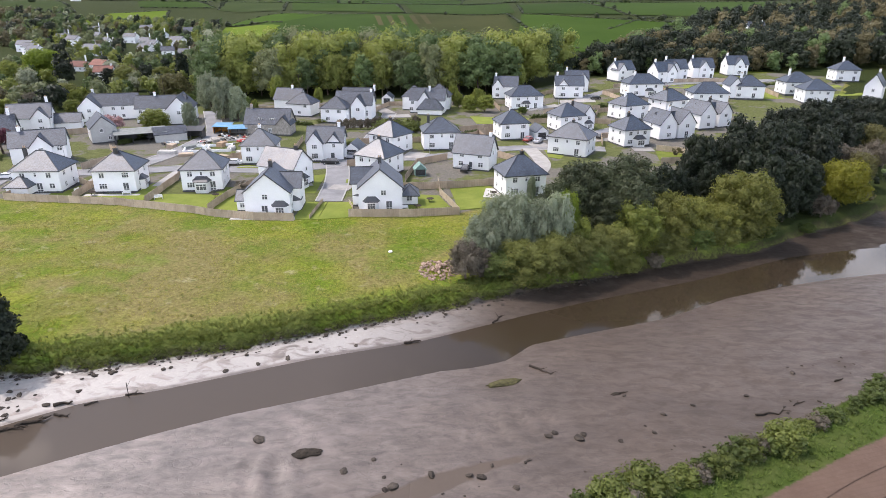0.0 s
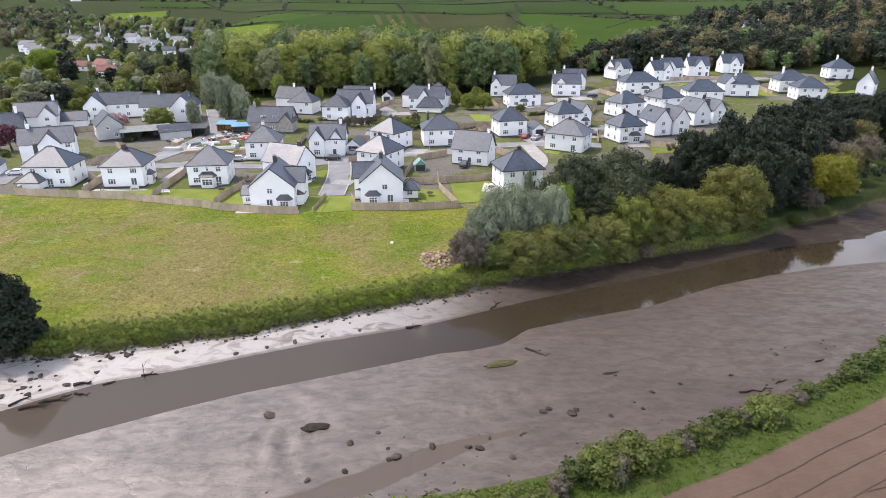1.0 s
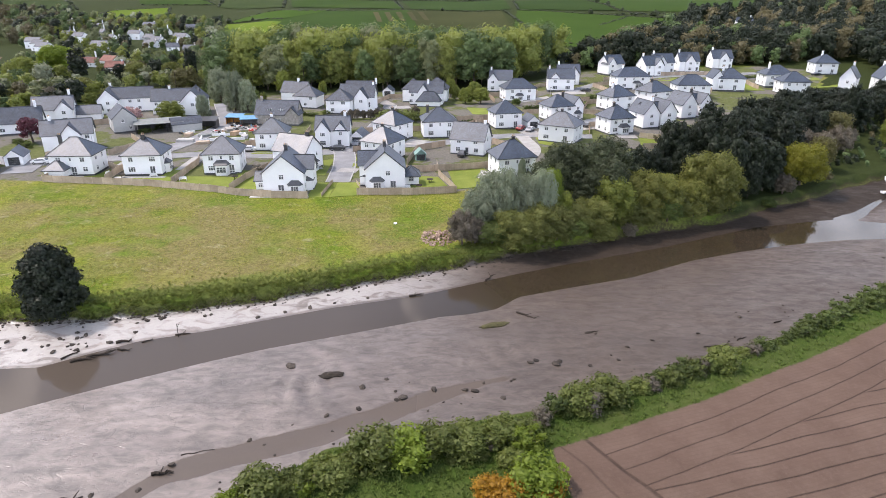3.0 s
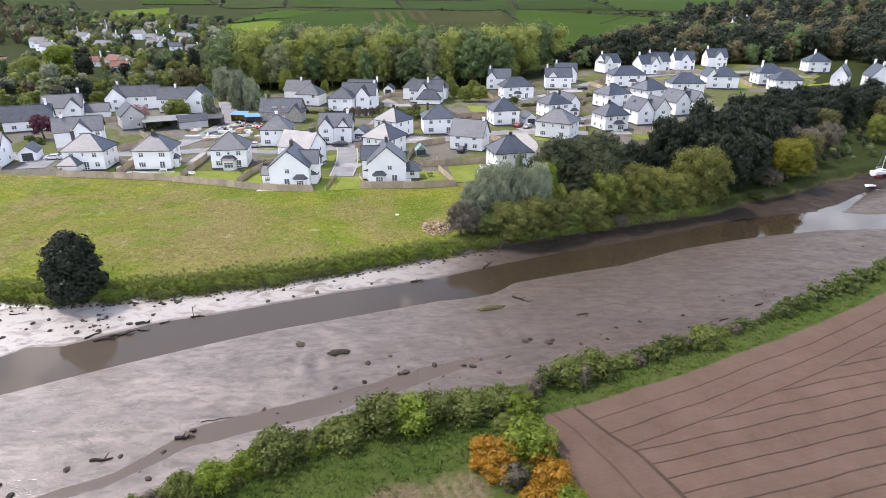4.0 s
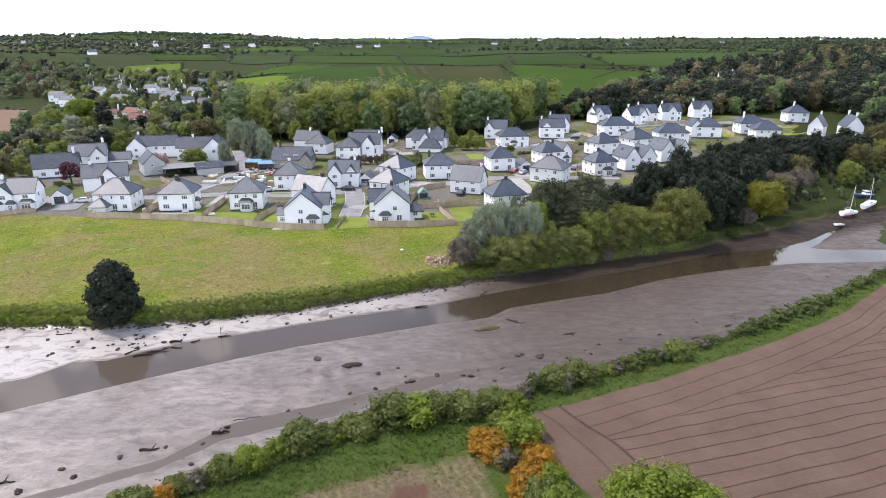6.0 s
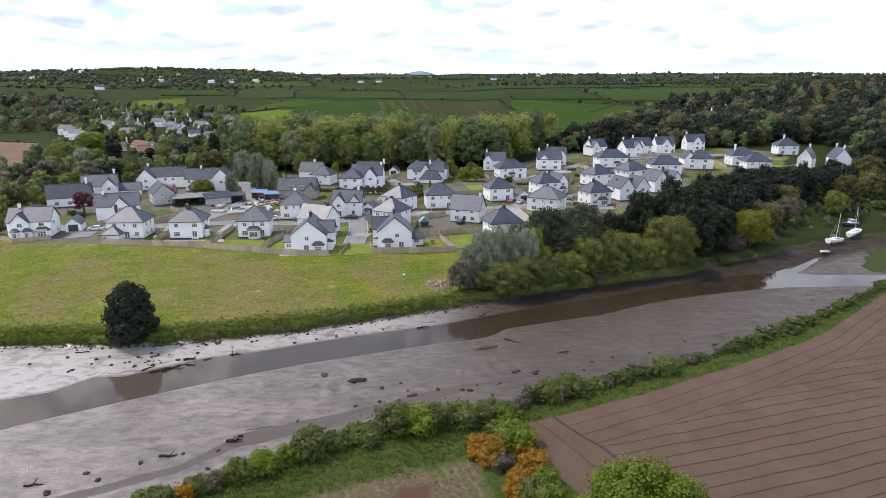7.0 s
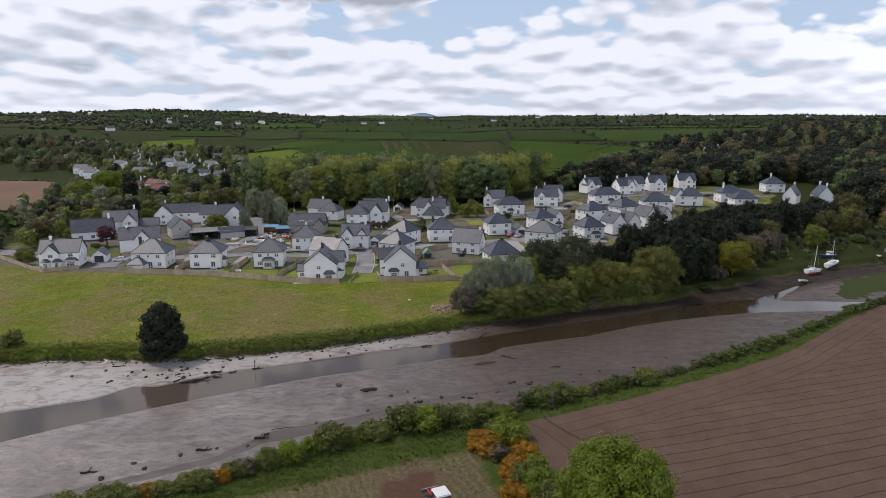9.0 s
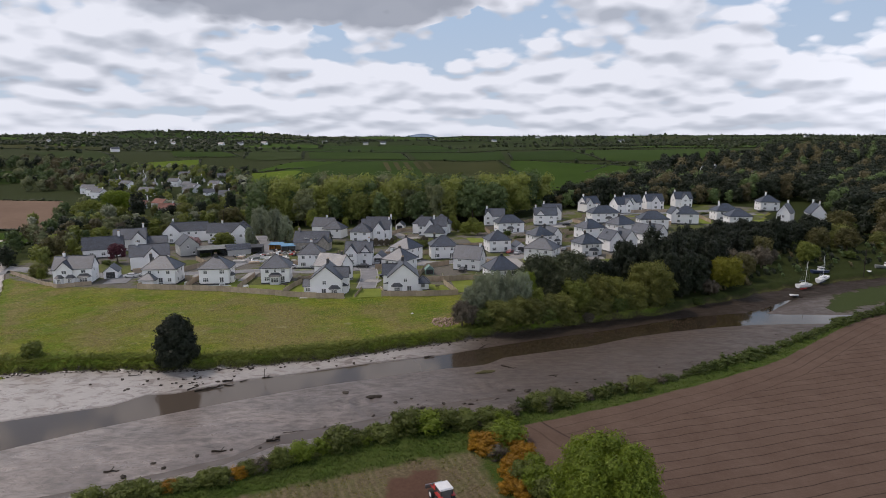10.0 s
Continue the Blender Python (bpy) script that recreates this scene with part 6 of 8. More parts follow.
ok = (by < 34.0 + 0.42 * bx) & ~((bx > -8.4) & (bx < -1.4) & (by < 29.8))
tufts("stubble", "pale cut stubble and weeds on the plot", bx[ok], by[ok], rr.uniform(0.10, 0.26, 5000)[ok], STRAW)


# ---- woods ----
def scatter_wood(seed, count, xr, yr, kinds, hr, inside, gap=5.0):
    """Places for trees: (kind, x, y, height, breadth)."""
    r = random.Random(seed)
    put = []
    for _ in range(count * 14):
        if len(put) >= count:
            break
        x, y = r.uniform(*xr), r.uniform(*yr)
        if inside(x, y) and all((x - a[1]) ** 2 + (y - a[2]) ** 2 > gap * gap for a in put):
            put.append((r.choice(kinds), x, y, r.uniform(*hr), r.uniform(0.9, 1.2)))
    return put


FAR = {"wood_spring": "spring", "wood_green": "green", "wood_olive": "olive", "wood_bronze": "bronze", "wood_dark": "dark", "wood_bloom": "bloom"}


def woodland(places, label):
    """Trees too far off to pick apart, joined by the colour of their leaves."""
    by_kind, r = {}, np.random.RandomState(len(places))
    for kind, x, y, h, wide in places:
        rad, z = h * (0.42 if x < -90 and 240 < y < 730 else 0.34) * wide, float(land(x, y))
        n = 2 if h < 4 else 6 if y < 430 else 4
        size, dense = (0.36, 5.0) if h < 4 else (0.70, 1.9) if y < 430 else (1.0, 0.9)
        V, F = leaf_cloud(r, round_lobes(r, rad, h * 0.04, h, n, 0.5), dense, size, 0.84, 0.0, 6, 3)
        vs, fs, count = by_kind.setdefault(kind, ([], [], [0]))
        vs.append(V + np.array([x, y, z]))
        fs += [[i + count[0] for i in f] for f in F]
        count[0] += len(V)
    for kind, (vs, fs, _) in by_kind.items():
        tagged(new("woodland", cloud_mesh("woodland", np.concatenate(vs), fs, FAR_LEAF[FAR[kind]])), label, "wood", kind="stuff")


# old town: houses first, trees between them
rt = random.Random(17)
TOWN = [(-354, 604), (-327, 564), (-272, 435), (-285, 452), (-292, 517), (-277, 532), (-262, 548), (-246, 540), (-242, 451), (-231, 518), (-214, 524), (-259, 601), (-244, 625), (-198, 466), (-180, 452), (-154, 451), (-207, 370), (-188, 357), (-171, 327),
        (-401, 592), (-310, 585), (-338, 640), (-300, 470), (-222, 486), (-206, 560), (-290, 640), (-380, 660), (-160, 495), (-252, 490), (-230, 580)]


LODGES = [(236, 524), (332, 545), (317, 457), (355, 536), (257, 477), (174, 414)]


def clear_of_town(x, y):
    return all(not (abs(x - a) < 9 and -0.085 * b < y - b < 6) for a, b in TOWN + LODGES)


mixed = ["wood_spring", "wood_green", "wood_olive", "wood_spring", "wood_spring", "wood_green", "wood_olive", "wood_spring", "wood_green"]
belt = curve_of((-110, 272), (-95, 278), (-60, 282), (-20, 288), (10, 292), (40, 305), (70, 335), (300, 345))
for kind, x, y, h, wide in scatter_wood(1, 46, (-104, 62), (270, 305), mixed, (15, 21), lambda x, y: belt(x) < y < belt(x) + 14, 5.5):
    tree(kind, x, y, h, wide)
woodland(scatter_wood(2, 60, (-104, 66), (285, 345), mixed + ["wood_spring", "wood_spring"], (22, 26), lambda x, y: belt(x) + 13 < y < belt(x) + 46, 6.5), "tall mixed wood in fresh spring leaf")
# mostly the darkest kind, in place of cloud shade over this wood
right = ["wood_dark"] * 7 + ["wood_bronze", "wood_green", "wood_bronze"]
wood_left = curve_of((330, 64), (345, 70), (400, 112), (430, 130), (500, 170), (590, 205), (640, 305), (860, 440), (1000, 520))
woodland(scatter_wood(3, 300, (62, 330), (330, 430), right, (11, 18), lambda x, y: x > wood_left(y) and y > 336 + 0.05 * abs(x - 60) and x < 0.72 * y + 60 and clear_of_town(x, y), 6.2)
         + scatter_wood(4, 150, (146, 330), (205, 345), right, (10, 16), lambda x, y: x > 188 + 0.3 * (y - 235) and y > 190 + 0.2 * (x - 150) and x < 0.72 * y + 60, 6.2)
         + scatter_wood(5, 560, (90, 760), (428, 960), right, (11, 17), lambda x, y: wood_left(y) < x < 0.66 * y + 60 and y < 560 + 0.7 * (x - 200) and clear_of_town(x, y), 9.0)
         + scatter_wood(15, 60, (60, 180), (330, 350), right, (8, 12), lambda x, y: y > 333, 4.5), "dark mixed wood of evergreens and budding trees")
scrub = ["wood_dark", "wood_bronze", "wood_dark", "wood_dark", "wood_green"]
woodland(scatter_wood(16, 420, (58, 200), (120, 250), scrub, (1.6, 3.9), lambda x, y: far_bank(x) + 1.5 + 6 * sstep(90, 130, x) < y < estate_edge(x) + 12 and x < 0.8 * y + 30, 2.4), "dark tangled scrub and brambles on the river bank")
town = ["wood_green", "wood_olive", "wood_spring", "wood_bronze", "wood_dark", "wood_green", "wood_olive", "wood_spring", "wood_spring", "wood_green", "wood_olive", "wood_dark"] * 2 + ["wood_bloom"]
woodland(scatter_wood(6, 150, (-340, -92), (262, 440), town, (5, 9), lambda x, y: x < -92 - 0.10 * (y - 245) and x > -205 - 0.25 * (y - 200) and clear_of_town(x, y), 7.2)
         + scatter_wood(7, 300, (-520, -90), (430, 720), town, (6, 11), lambda x, y: -0.66 * y < x < -0.33 * y - 9 and clear_of_town(x, y), 8.0)
         + scatter_wood(9, 230, (-900, -330), (480, 760), ["wood_dark", "wood_green", "wood_olive", "wood_bronze"], (9, 14), lambda x, y: -0.95 * y < x < -0.58 * y and (int(x / 90) + int(y / 110)) % 3 != 0 and not (740 < y < 905 and x > -560), 9)
         + scatter_wood(10, 50, (420, 760), (700, 1000), ["wood_dark", "wood_green"], (9, 14), lambda x, y: x > 0.5 * y, 11)
         + scatter_wood(8, 50, (-192, -132), (165, 262), town, (5, 10), lambda x, y: x < -138 - 0.1 * (y - 165) and y > 165 + 0.4 * (-150 - x), 5), "garden trees and shrubs about the old town")
for kind, x, y, h, wide in (
        ("spring", -70, 268, 14, 1.0), 
        ("plum", -122.5, 176, 7.5, 1.0), ("bronze", -146, 176, 7, 1.1), ("olive", -141, 170, 6, 1.1), ("spring", -133, 148, 5.5, 1.1), ("olive", -138, 154, 6, 1.2), ("spring", 12, 262, 9, 1.1), ("spring", 8, 250, 8, 1.1),
        ("spring", 4, 258, 8, 1.0), ("spring", 14, 250, 7, 1.1), ("spring", 2, 268, 10, 1.0), ("bush", -20, 214, 3, 1.8), ("bush", -13, 213, 3, 1.8), ("bush", -6, 212, 3, 1.8), *(("twig", -36 + 2.3 * q, 214.6 + 0.1 * q, 4.4 + 0.4 * (q % 3), 0.8) for q in range(12)),
        ("bush", 1, 211, 3, 1.8), ("shrub", -40, 208, 3, 1.4), ("bush", -44, 226, 3, 2.0), ("spring", -52, 262, 9, 0.9), ("spring", -70, 236, 8, 0.8), ("bush", 60, 222, 3, 1.8), ("green", 28, 246, 6, 1.0), ("bush", 44, 238, 3, 1.8), ("bush", 24, 228, 2.5, 1.8),
        ("willow", 18.5, 139.5, 5.5, 0.45), ("shrub", -46.5, 143.5, 2.2, 1.2), ("shrub", -47.5, 146, 2.4, 1.2), ("wood_dark", -178, 305, 17, 1.1), ("wood_dark", -107, 296, 19, 1.0), ("wood_dark", -112, 310, 20, 1.0)):
    tree(kind, x, y, h, wide)


# garden trees about the older houses
for kind, x, y, h, radius in (
        ("spring", -207.4, 310.4, 14.0, 7.0), ("bright", -203.9, 332.2, 11.7, 6.4), ("bloom", -188.8, 293.5, 10.0, 4.4), ("olive", -158.0, 270.6, 10.4, 5.6), ("olive", -174.4, 255.3, 8.1, 6.0), ("twig", -155.8, 243.3, 9.5, 5.0), ("spring", -163.2, 236.5, 6.6, 4.2),
        ("pine", -162.6, 313.6, 9.2, 4.6), ("olive", -154.6, 314.1, 13.0, 6.4), ("bloom", -140.9, 296.2, 6.3, 4.4), ("pine", -131.6, 326.0, 17.0, 4.6), ("olive", -141.8, 325.0, 12.0, 5.0), ("bronze", -123.0, 296.9, 8.1, 4.2), ("green", -103.2, 258.6, 10.0, 4.2),
        ("willow", -91.7, 252.0, 14.0, 5.6), ("willow", -79.4, 231.0, 11.8, 5.6), ("willow", -74.0, 229.0, 9.4, 4.4), ("green", -78.6, 252.8, 10.8, 3.3), ("willow", -84.2, 211.4, 7.1, 3.2), ("spring", -95.5, 211.1, 7.1, 4.6), ("spring", -110.8, 336.7, 18.0, 6.4),
        ("pink", -106.3, 205.1, 5.6, 3.4), ("spring", -137.4, 237.4, 5.8, 2.9), ("green", -86.1, 258.8, 13.3, 5.0), ("olive", -136.7, 250.4, 8.6, 3.7), ("pine", -145.8, 237.3, 8.3, 2.0), ("spring", -98.0, 322.0, 17.0, 5.5), ("green", -118.0, 312.0, 12.0, 4.6),
        ("olive", -178.0, 330.0, 9.0, 5.0), ("bronze", -112.0, 268.0, 8.0, 4.0), ("green", -126.0, 262.0, 7.0, 4.0), ("spring", -150.0, 262.0, 7.0, 4.2), ("olive", -118.0, 282.0, 8.0, 4.2), ("pine", -170.0, 278.0, 8.0, 4.0)):
    grown(kind, x, y, h, radius)


# ---- hills: fields, hedges, trees ----
def field(corners, a, b, label, off=0.35, n=6):
    """A field laid over the land between four corners."""
    pts = []
    for j in range(n + 1):
        for i in range(n + 1):
            u, v = i / n, j / n
            p = [(corners[0][q] * (1 - u) + corners[1][q] * u) * (1 - v) + (corners[3][q] * (1 - u) + corners[2][q] * u) * v for q in (0, 1)]
            pts.append((p[0], p[1], float(land(p[0], p[1])) + off))
    me = bpy.data.meshes.new("field")
    me.from_pydata(pts, [], [(j * (n + 1) + i, j * (n + 1) + i + 1, (j + 1) * (n + 1) + i + 1, (j + 1) * (n + 1) + i) for j in range(n) for i in range(n)])
    me.shade_smooth()
    key = ("field", a, b)
    if key not in MESHES:
        MESHES[key] = surface("field_" + str(len(MESHES)), a, b, 0.012, 0.25, 0.95, 0.3, 0.3, 0.12, 0.0, 0.03)
    me.materials.append(MESHES[key])
    return tagged(new("field", me), label, "field", "fields on the hills", kind="structure")


FRESH = ((0.076, 0.120, 0.014), (0.108, 0.148, 0.022))
CROP = ((0.024, 0.046, 0.010), (0.037, 0.064, 0.014))
MEADOW = ((0.034, 0.067, 0.010), (0.050, 0.086, 0.015))
ROUGH = ((0.032, 0.040, 0.014), (0.054, 0.058, 0.022))
EARTH = ((0.16, 0.108, 0.078), (0.22, 0.152, 0.11))
DULL = ((0.027, 0.042, 0.014), (0.042, 0.058, 0.019))
STREAK = ((0.060, 0.058, 0.026), (0.088, 0.074, 0.037))
PLAIN = ((0.027, 0.053, 0.010), (0.042, 0.070, 0.014))
field([(-205, 560), (-16, 505), (-44, 746), (-167, 714)], *CROP, "dark green field of young corn on the hillside", 0.5, 14)
field([(-16, 505), (56, 490), (59, 722), (-44, 746)], *ROUGH, "olive and brown half-grown field on the hillside", 0.5, 12)
for k_ in range(5):
    field([(-66 + 11 * k_, 625 + 4 * k_), (-61 + 11 * k_, 624 + 4 * k_), (-74 + 12 * k_, 715 + 2 * k_), (-80 + 12 * k_, 716 + 2 * k_)], *STREAK, "bare brown streak in the hill field", 0.9, 8)
field([(46, 462), (150, 410), (201, 589), (75, 709)], *MEADOW, "bright green meadow on the hillside", 0.5, 12)
field([(77, 712), (173, 676), (187, 974), (88, 882)], *CROP, "dark green field above the meadow", 0.6, 8)
field([(176, 670), (330, 615), (455, 953), (190, 974)], *PLAIN, "green field above the eastern wood", 0.6, 10)
field([(-206, 570), (-153, 520), (-155, 616), (-231, 690)], *FRESH, "fresh yellow-green meadow beside the town", 0.7, 8)
field([(-235, 700), (-160, 640), (-128, 730), (-222, 716)], *MEADOW, "narrow green meadow over the town", 0.7, 8)
field([(-392, 690), (-290, 670), (-354, 845), (-400, 790)], *FRESH, "bright green meadow behind the old town", 0.7, 8)
field([(-430, 530), (-385, 660), (-419, 741), (-500, 640)], *CROP, "dark green field west of the town", 0.5, 8)
field([(-499, 768), (-439, 787), (-580, 995), (-640, 900)], *DULL, "dull green field between hedges on the hills", 0.6, 6)
field([(-402, 873), (-313, 900), (-474, 1200), (-500, 1080)], *PLAIN, "green field between hedges on the hills", 0.6, 6)
field([(-298, 866), (-191, 775), (-260, 1080), (-340, 1030)], *DULL, "dull green field over the town", 0.6, 8)
field([(-182, 780), (-50, 762), (-80, 1010), (-240, 1030)], *PLAIN, "green field over the corn", 0.6, 8)
field([(-40, 760), (70, 730), (84, 1000), (-70, 1010)], *CROP, "dark green field over the corn", 0.6, 8)
field([(-356, 270), (-206, 262), (-284, 408), (-420, 417)], *EARTH, "brown ploughed field beyond the trees", 0.3, 10)
field([(-300, 222), (-182, 223), (-199, 254), (-310, 262)], *MEADOW, "bright green meadow beside the trees", 0.25, 10)
rh = random.Random(5)
rows_y = [1040, 1210, 1420, 1680, 2000, 2400, 2900, 3500, 4150]
edges = []
for j in range(len(rows_y) - 1):
    y0, y1 = rows_y[j], rows_y[j + 1]
    step = 150 + 0.11 * y0
    x, lim = -0.78 * y1, 0.78 * y1
    prev = [(x, y0 + rh.uniform(-30, 30)), (x + rh.uniform(-40, 40), y1 + rh.uniform(-30, 30))]
    while x < lim:
        x += step * rh.uniform(0.7, 1.4)
        now = [(x, y0 + rh.uniform(-0.1, 0.1) * (y1 - y0)), (x + rh.uniform(-0.3, 0.3) * step, y1 + rh.uniform(-0.1, 0.1) * (y1 - y0))]
        kind = rh.choice([CROP, CROP, MEADOW, ROUGH, DULL, DULL, DULL, ROUGH])
        word = {CROP: "dark green", MEADOW: "bright green", ROUGH: "olive and straw-coloured", DULL: "dull green"}[kind]
        field([prev[0], now[0], now[1], prev[1]], *kind, word + " field between hedges on the hills", 0.6 + 0.0003 * y0, 4)
        edges += [(prev[0], now[0]), (now[0], now[1])]
        prev = now
edges += [((-235, 703), (-160, 640)), ((-235, 715), (-128, 734)), ((-167, 716), (-44, 748)), ((-44, 748), (60, 724)), ((62, 724), (70, 560)), ((75, 712), (201, 590)), ((201, 590), (176, 680)), ((77, 716), (88, 882)), ((187, 974), (176, 672)), ((190, 976), (455, 955)),
          ((120, 440), (60, 470)), ((-400, 792), (-354, 848)), ((-392, 690), (-400, 790)), ((-354, 848), (-298, 700)), ((-419, 743), (-500, 642)), ((-499, 766), (-439, 785)), ((-439, 787), (-580, 995)), ((-402, 871), (-313, 898)), ((-313, 900), (-474, 1200)),
          ((-298, 868), (-340, 1030)), ((-191, 777), (-260, 1080)), ((-50, 764), (-80, 1010)), ((-240, 1032), (84, 1004)), ((-356, 270), (-206, 262)), ((-284, 408), (-420, 417)), ((-300, 222), (-182, 223)), ((210, 640), (150, 640)), ((130, 560), (186, 640))]


def blobs(name, label, spots, mat, category):
    """Crumpled balls of leaf, too far off to tell apart, in one sheet of stuff: (x, y, radius, height)."""
    r = np.random.RandomState(len(spots))
    nu, nv = 5, 3
    th = np.array([[6.2832 * (i + 0.5 * (j % 2)) / nu for i in range(nu)] for j in range(nv + 1)])
    ph = np.array([[3.1416 * j / nv for i in range(nu)] for j in range(nv + 1)])
    unit = np.stack([np.sin(ph) * np.cos(th), np.sin(ph) * np.sin(th), np.cos(ph)], -1).reshape(-1, 3)
    one = [[j * nu + i, (j + 1) * nu + i, (j + 1) * nu + (i + 1) % nu, j * nu + (i + 1) % nu] for j in range(nv) for i in range(nu)]
    one = np.array(one)
    sp = np.array(spots)
    z = land(sp[:, 0], sp[:, 1])
    V = unit[None] * r.uniform(0.7, 1.25, (len(sp), len(unit), 1)) * np.stack([sp[:, 2], sp[:, 2], sp[:, 3] / 2], -1)[:, None] + np.stack([sp[:, 0], sp[:, 1], z + sp[:, 3] * 0.42], -1)[:, None]
    F = one[None] + (np.arange(len(sp)) * len(unit))[:, None, None]
    me = bpy.data.meshes.new(name)
    me.from_pydata(V.reshape(-1, 3).tolist(), [], F.reshape(-1, 4).tolist())
    me.materials.append(mat)
    return tagged(new(name, me), label, category, kind="stuff")


HILL_LEAF = leaf_material("hill_hedge_leaves", (0.020, 0.030, 0.012), (0.050, 0.062, 0.022), 0.15)
spots = []
for (x0, y0), (x1, y1) in edges:
    d = math.hypot(x1 - x0, y1 - y0)
    n = int(d / (2.2 + 0.0020 * y0))
    for i in range(n):
        u = (i + rh.random()) / n
        big = rh.random() < 0.03
        s = (0.85 + 0.0004 * y0) * rh.uniform(0.6, 1.4) * (2.4 if big else 1)
        spots.append((x0 + (x1 - x0) * u + rh.uniform(-1, 1), y0 + (y1 - y0) * u + rh.uniform(-1, 1), s * (1 if big else 1.5), s * (2.0 if big else 1.3)))
blobs("field_hedges", "dark hedgerows with trees between the hill fields", spots, HILL_LEAF, "hedge")
spots = []
for cx, cy, sx, sy, n in ((-1130, 2600, 330, 110, 240), (-720, 2300, 240, 90, 150), (-1350, 1950, 280, 110, 150), (-560, 1750, 200, 80, 110), (-900, 1000, 120, 70, 90), (-620, 1500, 160, 60, 150), (350, 1250, 160, 60, 140), (-250, 1900, 240, 60, 140), (700, 1500, 220, 80, 150), (-1100, 1700, 260, 120, 160), (-1500, 2600, 400, 120, 150), (-900, 3900, 500, 60, 170), (300, 2700, 300, 60, 120),
                          (1400, 2300, 400, 120, 150), (900, 4000, 300, 50, 120), (1500, 4050, 80, 40, 50), (-2400, 4000, 300, 60, 90), (-820, 1250, 160, 60, 90), (-1150, 3300, 260, 90, 170), (-1500, 3700, 300, 60, 170), (-620, 3700, 160, 40, 110), (100, 4100, 500, 40, 150), (1900, 3900, 300, 50, 120), (-480, 1120, 90, 40, 70), (-1000, 1350, 160, 90, 120), (820, 1250, 160, 120, 160)):
    for _ in range(int(n * 1.6)):
        s = rh.uniform(2.4, 4.4) * (1 + cy / 9000)
        spots.append((rh.gauss(cx, sx), rh.gauss(cy, sy), s, s * rh.uniform(1.5, 2.2)))
blobs("far_woods", "dark woods and copses scattered over far hills", spots, HILL_LEAF, "wood")

# mountains on the horizon, with haze put into their pale blue
MOUNTAIN = surface("hazed_mountain", (0.24, 0.31, 0.40), (0.27, 0.34, 0.43), 0.002, 0.01, 1.0, 0.0)
for cx, w, h in ((-230, 520, 62), (-1650, 420, 58), (-2150, 300, 48), (1800, 700, 36)):
    bm = bmesh.new()
    n = 24
    low, high = [], []
    for i in range(n + 1):
        u = i / n
        z = 60 + h * (math.sin(math.pi * u) ** 0.8) * (0.85 + 0.15 * math.sin(9 * u + cx))
        low.append(bm.verts.new((cx - w / 2 + w * u, 4820, 40)))
        high.append(bm.verts.new((cx - w / 2 + w * u, 4870, z)))
    back_ = [bm.verts.new((v.co.x, 4930, 40)) for v in low]
    for i in range(n):
        bm.faces.new((low[i], low[i + 1], high[i + 1], high[i]))
        bm.faces.new((high[i], high[i + 1], back_[i + 1], back_[i]))
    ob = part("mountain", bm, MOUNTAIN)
    tagged(ob, "mountain far beyond the hills, tinted pale blue for haze", "mountain", kind="structure")
# ---- roads, drives and kerbs ----
def ribbon(name, pts, width, mat, off, label, category, thick=0.0, shift=0.0):
    """A strip laid over the land along a line; thick: height of its edge."""
    P = []
    for a, b in zip(pts, pts[1:]):
        n = max(1, int(math.dist(a, b) / 2.0))
        P += [(a[0] + (b[0] - a[0]) * i / n, a[1] + (b[1] - a[1]) * i / n) for i in range(n)]
    P.append(pts[-1])
    P = np.array(P, float)
    for _ in range(6):
        P[1:-1] = (P[:-2] + 2 * P[1:-1] + P[2:]) / 4
    d = np.gradient(P, axis=0)
    d /= np.linalg.norm(d, axis=1, keepdims=True)
    side = np.stack([-d[:, 1], d[:, 0]], -1)
    bm = bmesh.new()
    rows = []
    for p, s in zip(P, side):
        a, b = p + s * (shift - width / 2), p + s * (shift + width / 2)
        za, zb = float(land(*a)) + off, float(land(*b)) + off
        row = [(a[0], a[1], za), (b[0], b[1], zb)]
        if thick:
            row = [(a[0], a[1], za - thick), *row, (b[0], b[1], zb - thick)]
        rows.append([bm.verts.new(q) for q in row])
    for r0, r1 in zip(rows, rows[1:]):
        for i in range(len(r0) - 1):
            bm.faces.new((r0[i], r1[i], r1[i + 1], r0[i + 1]))
    bm.normal_update()
    if bm.faces and sum(f.normal.z for f in bm.faces) < 0:
        bmesh.ops.reverse_faces(bm, faces=bm.faces)
    ob = part(name, bm, mat)
    return tagged(ob, label, category, kind="structure")


ROADS = [([(-25.5, 136), (-26, 150), (-28, 164), (-30, 172)], 5.4), ([(-160, 168), (-128, 158), (-108, 151), (-94, 157), (-82, 158), (-66, 163), (-50, 161), (-36, 164), (-20, 173), (0, 178), (16, 188), (34, 190), (46, 188)], 5.2),
         ([(34, 190), (46, 206), (54, 216), (66, 222), (92, 228)], 5.0), ([(46, 206), (44, 236), (46, 262), (70, 290), (110, 300), (150, 305)], 5.0), ([(-20, 173), (-24, 196), (-22, 222), (-22, 244)], 4.6),
         ([(-82, 158), (-76, 180), (-74, 206), (-90, 246)], 5.0), ([(-108, 151), (-106, 142)], 7.0), ([(110, 300), (150, 290), (166, 288)], 4.0)]
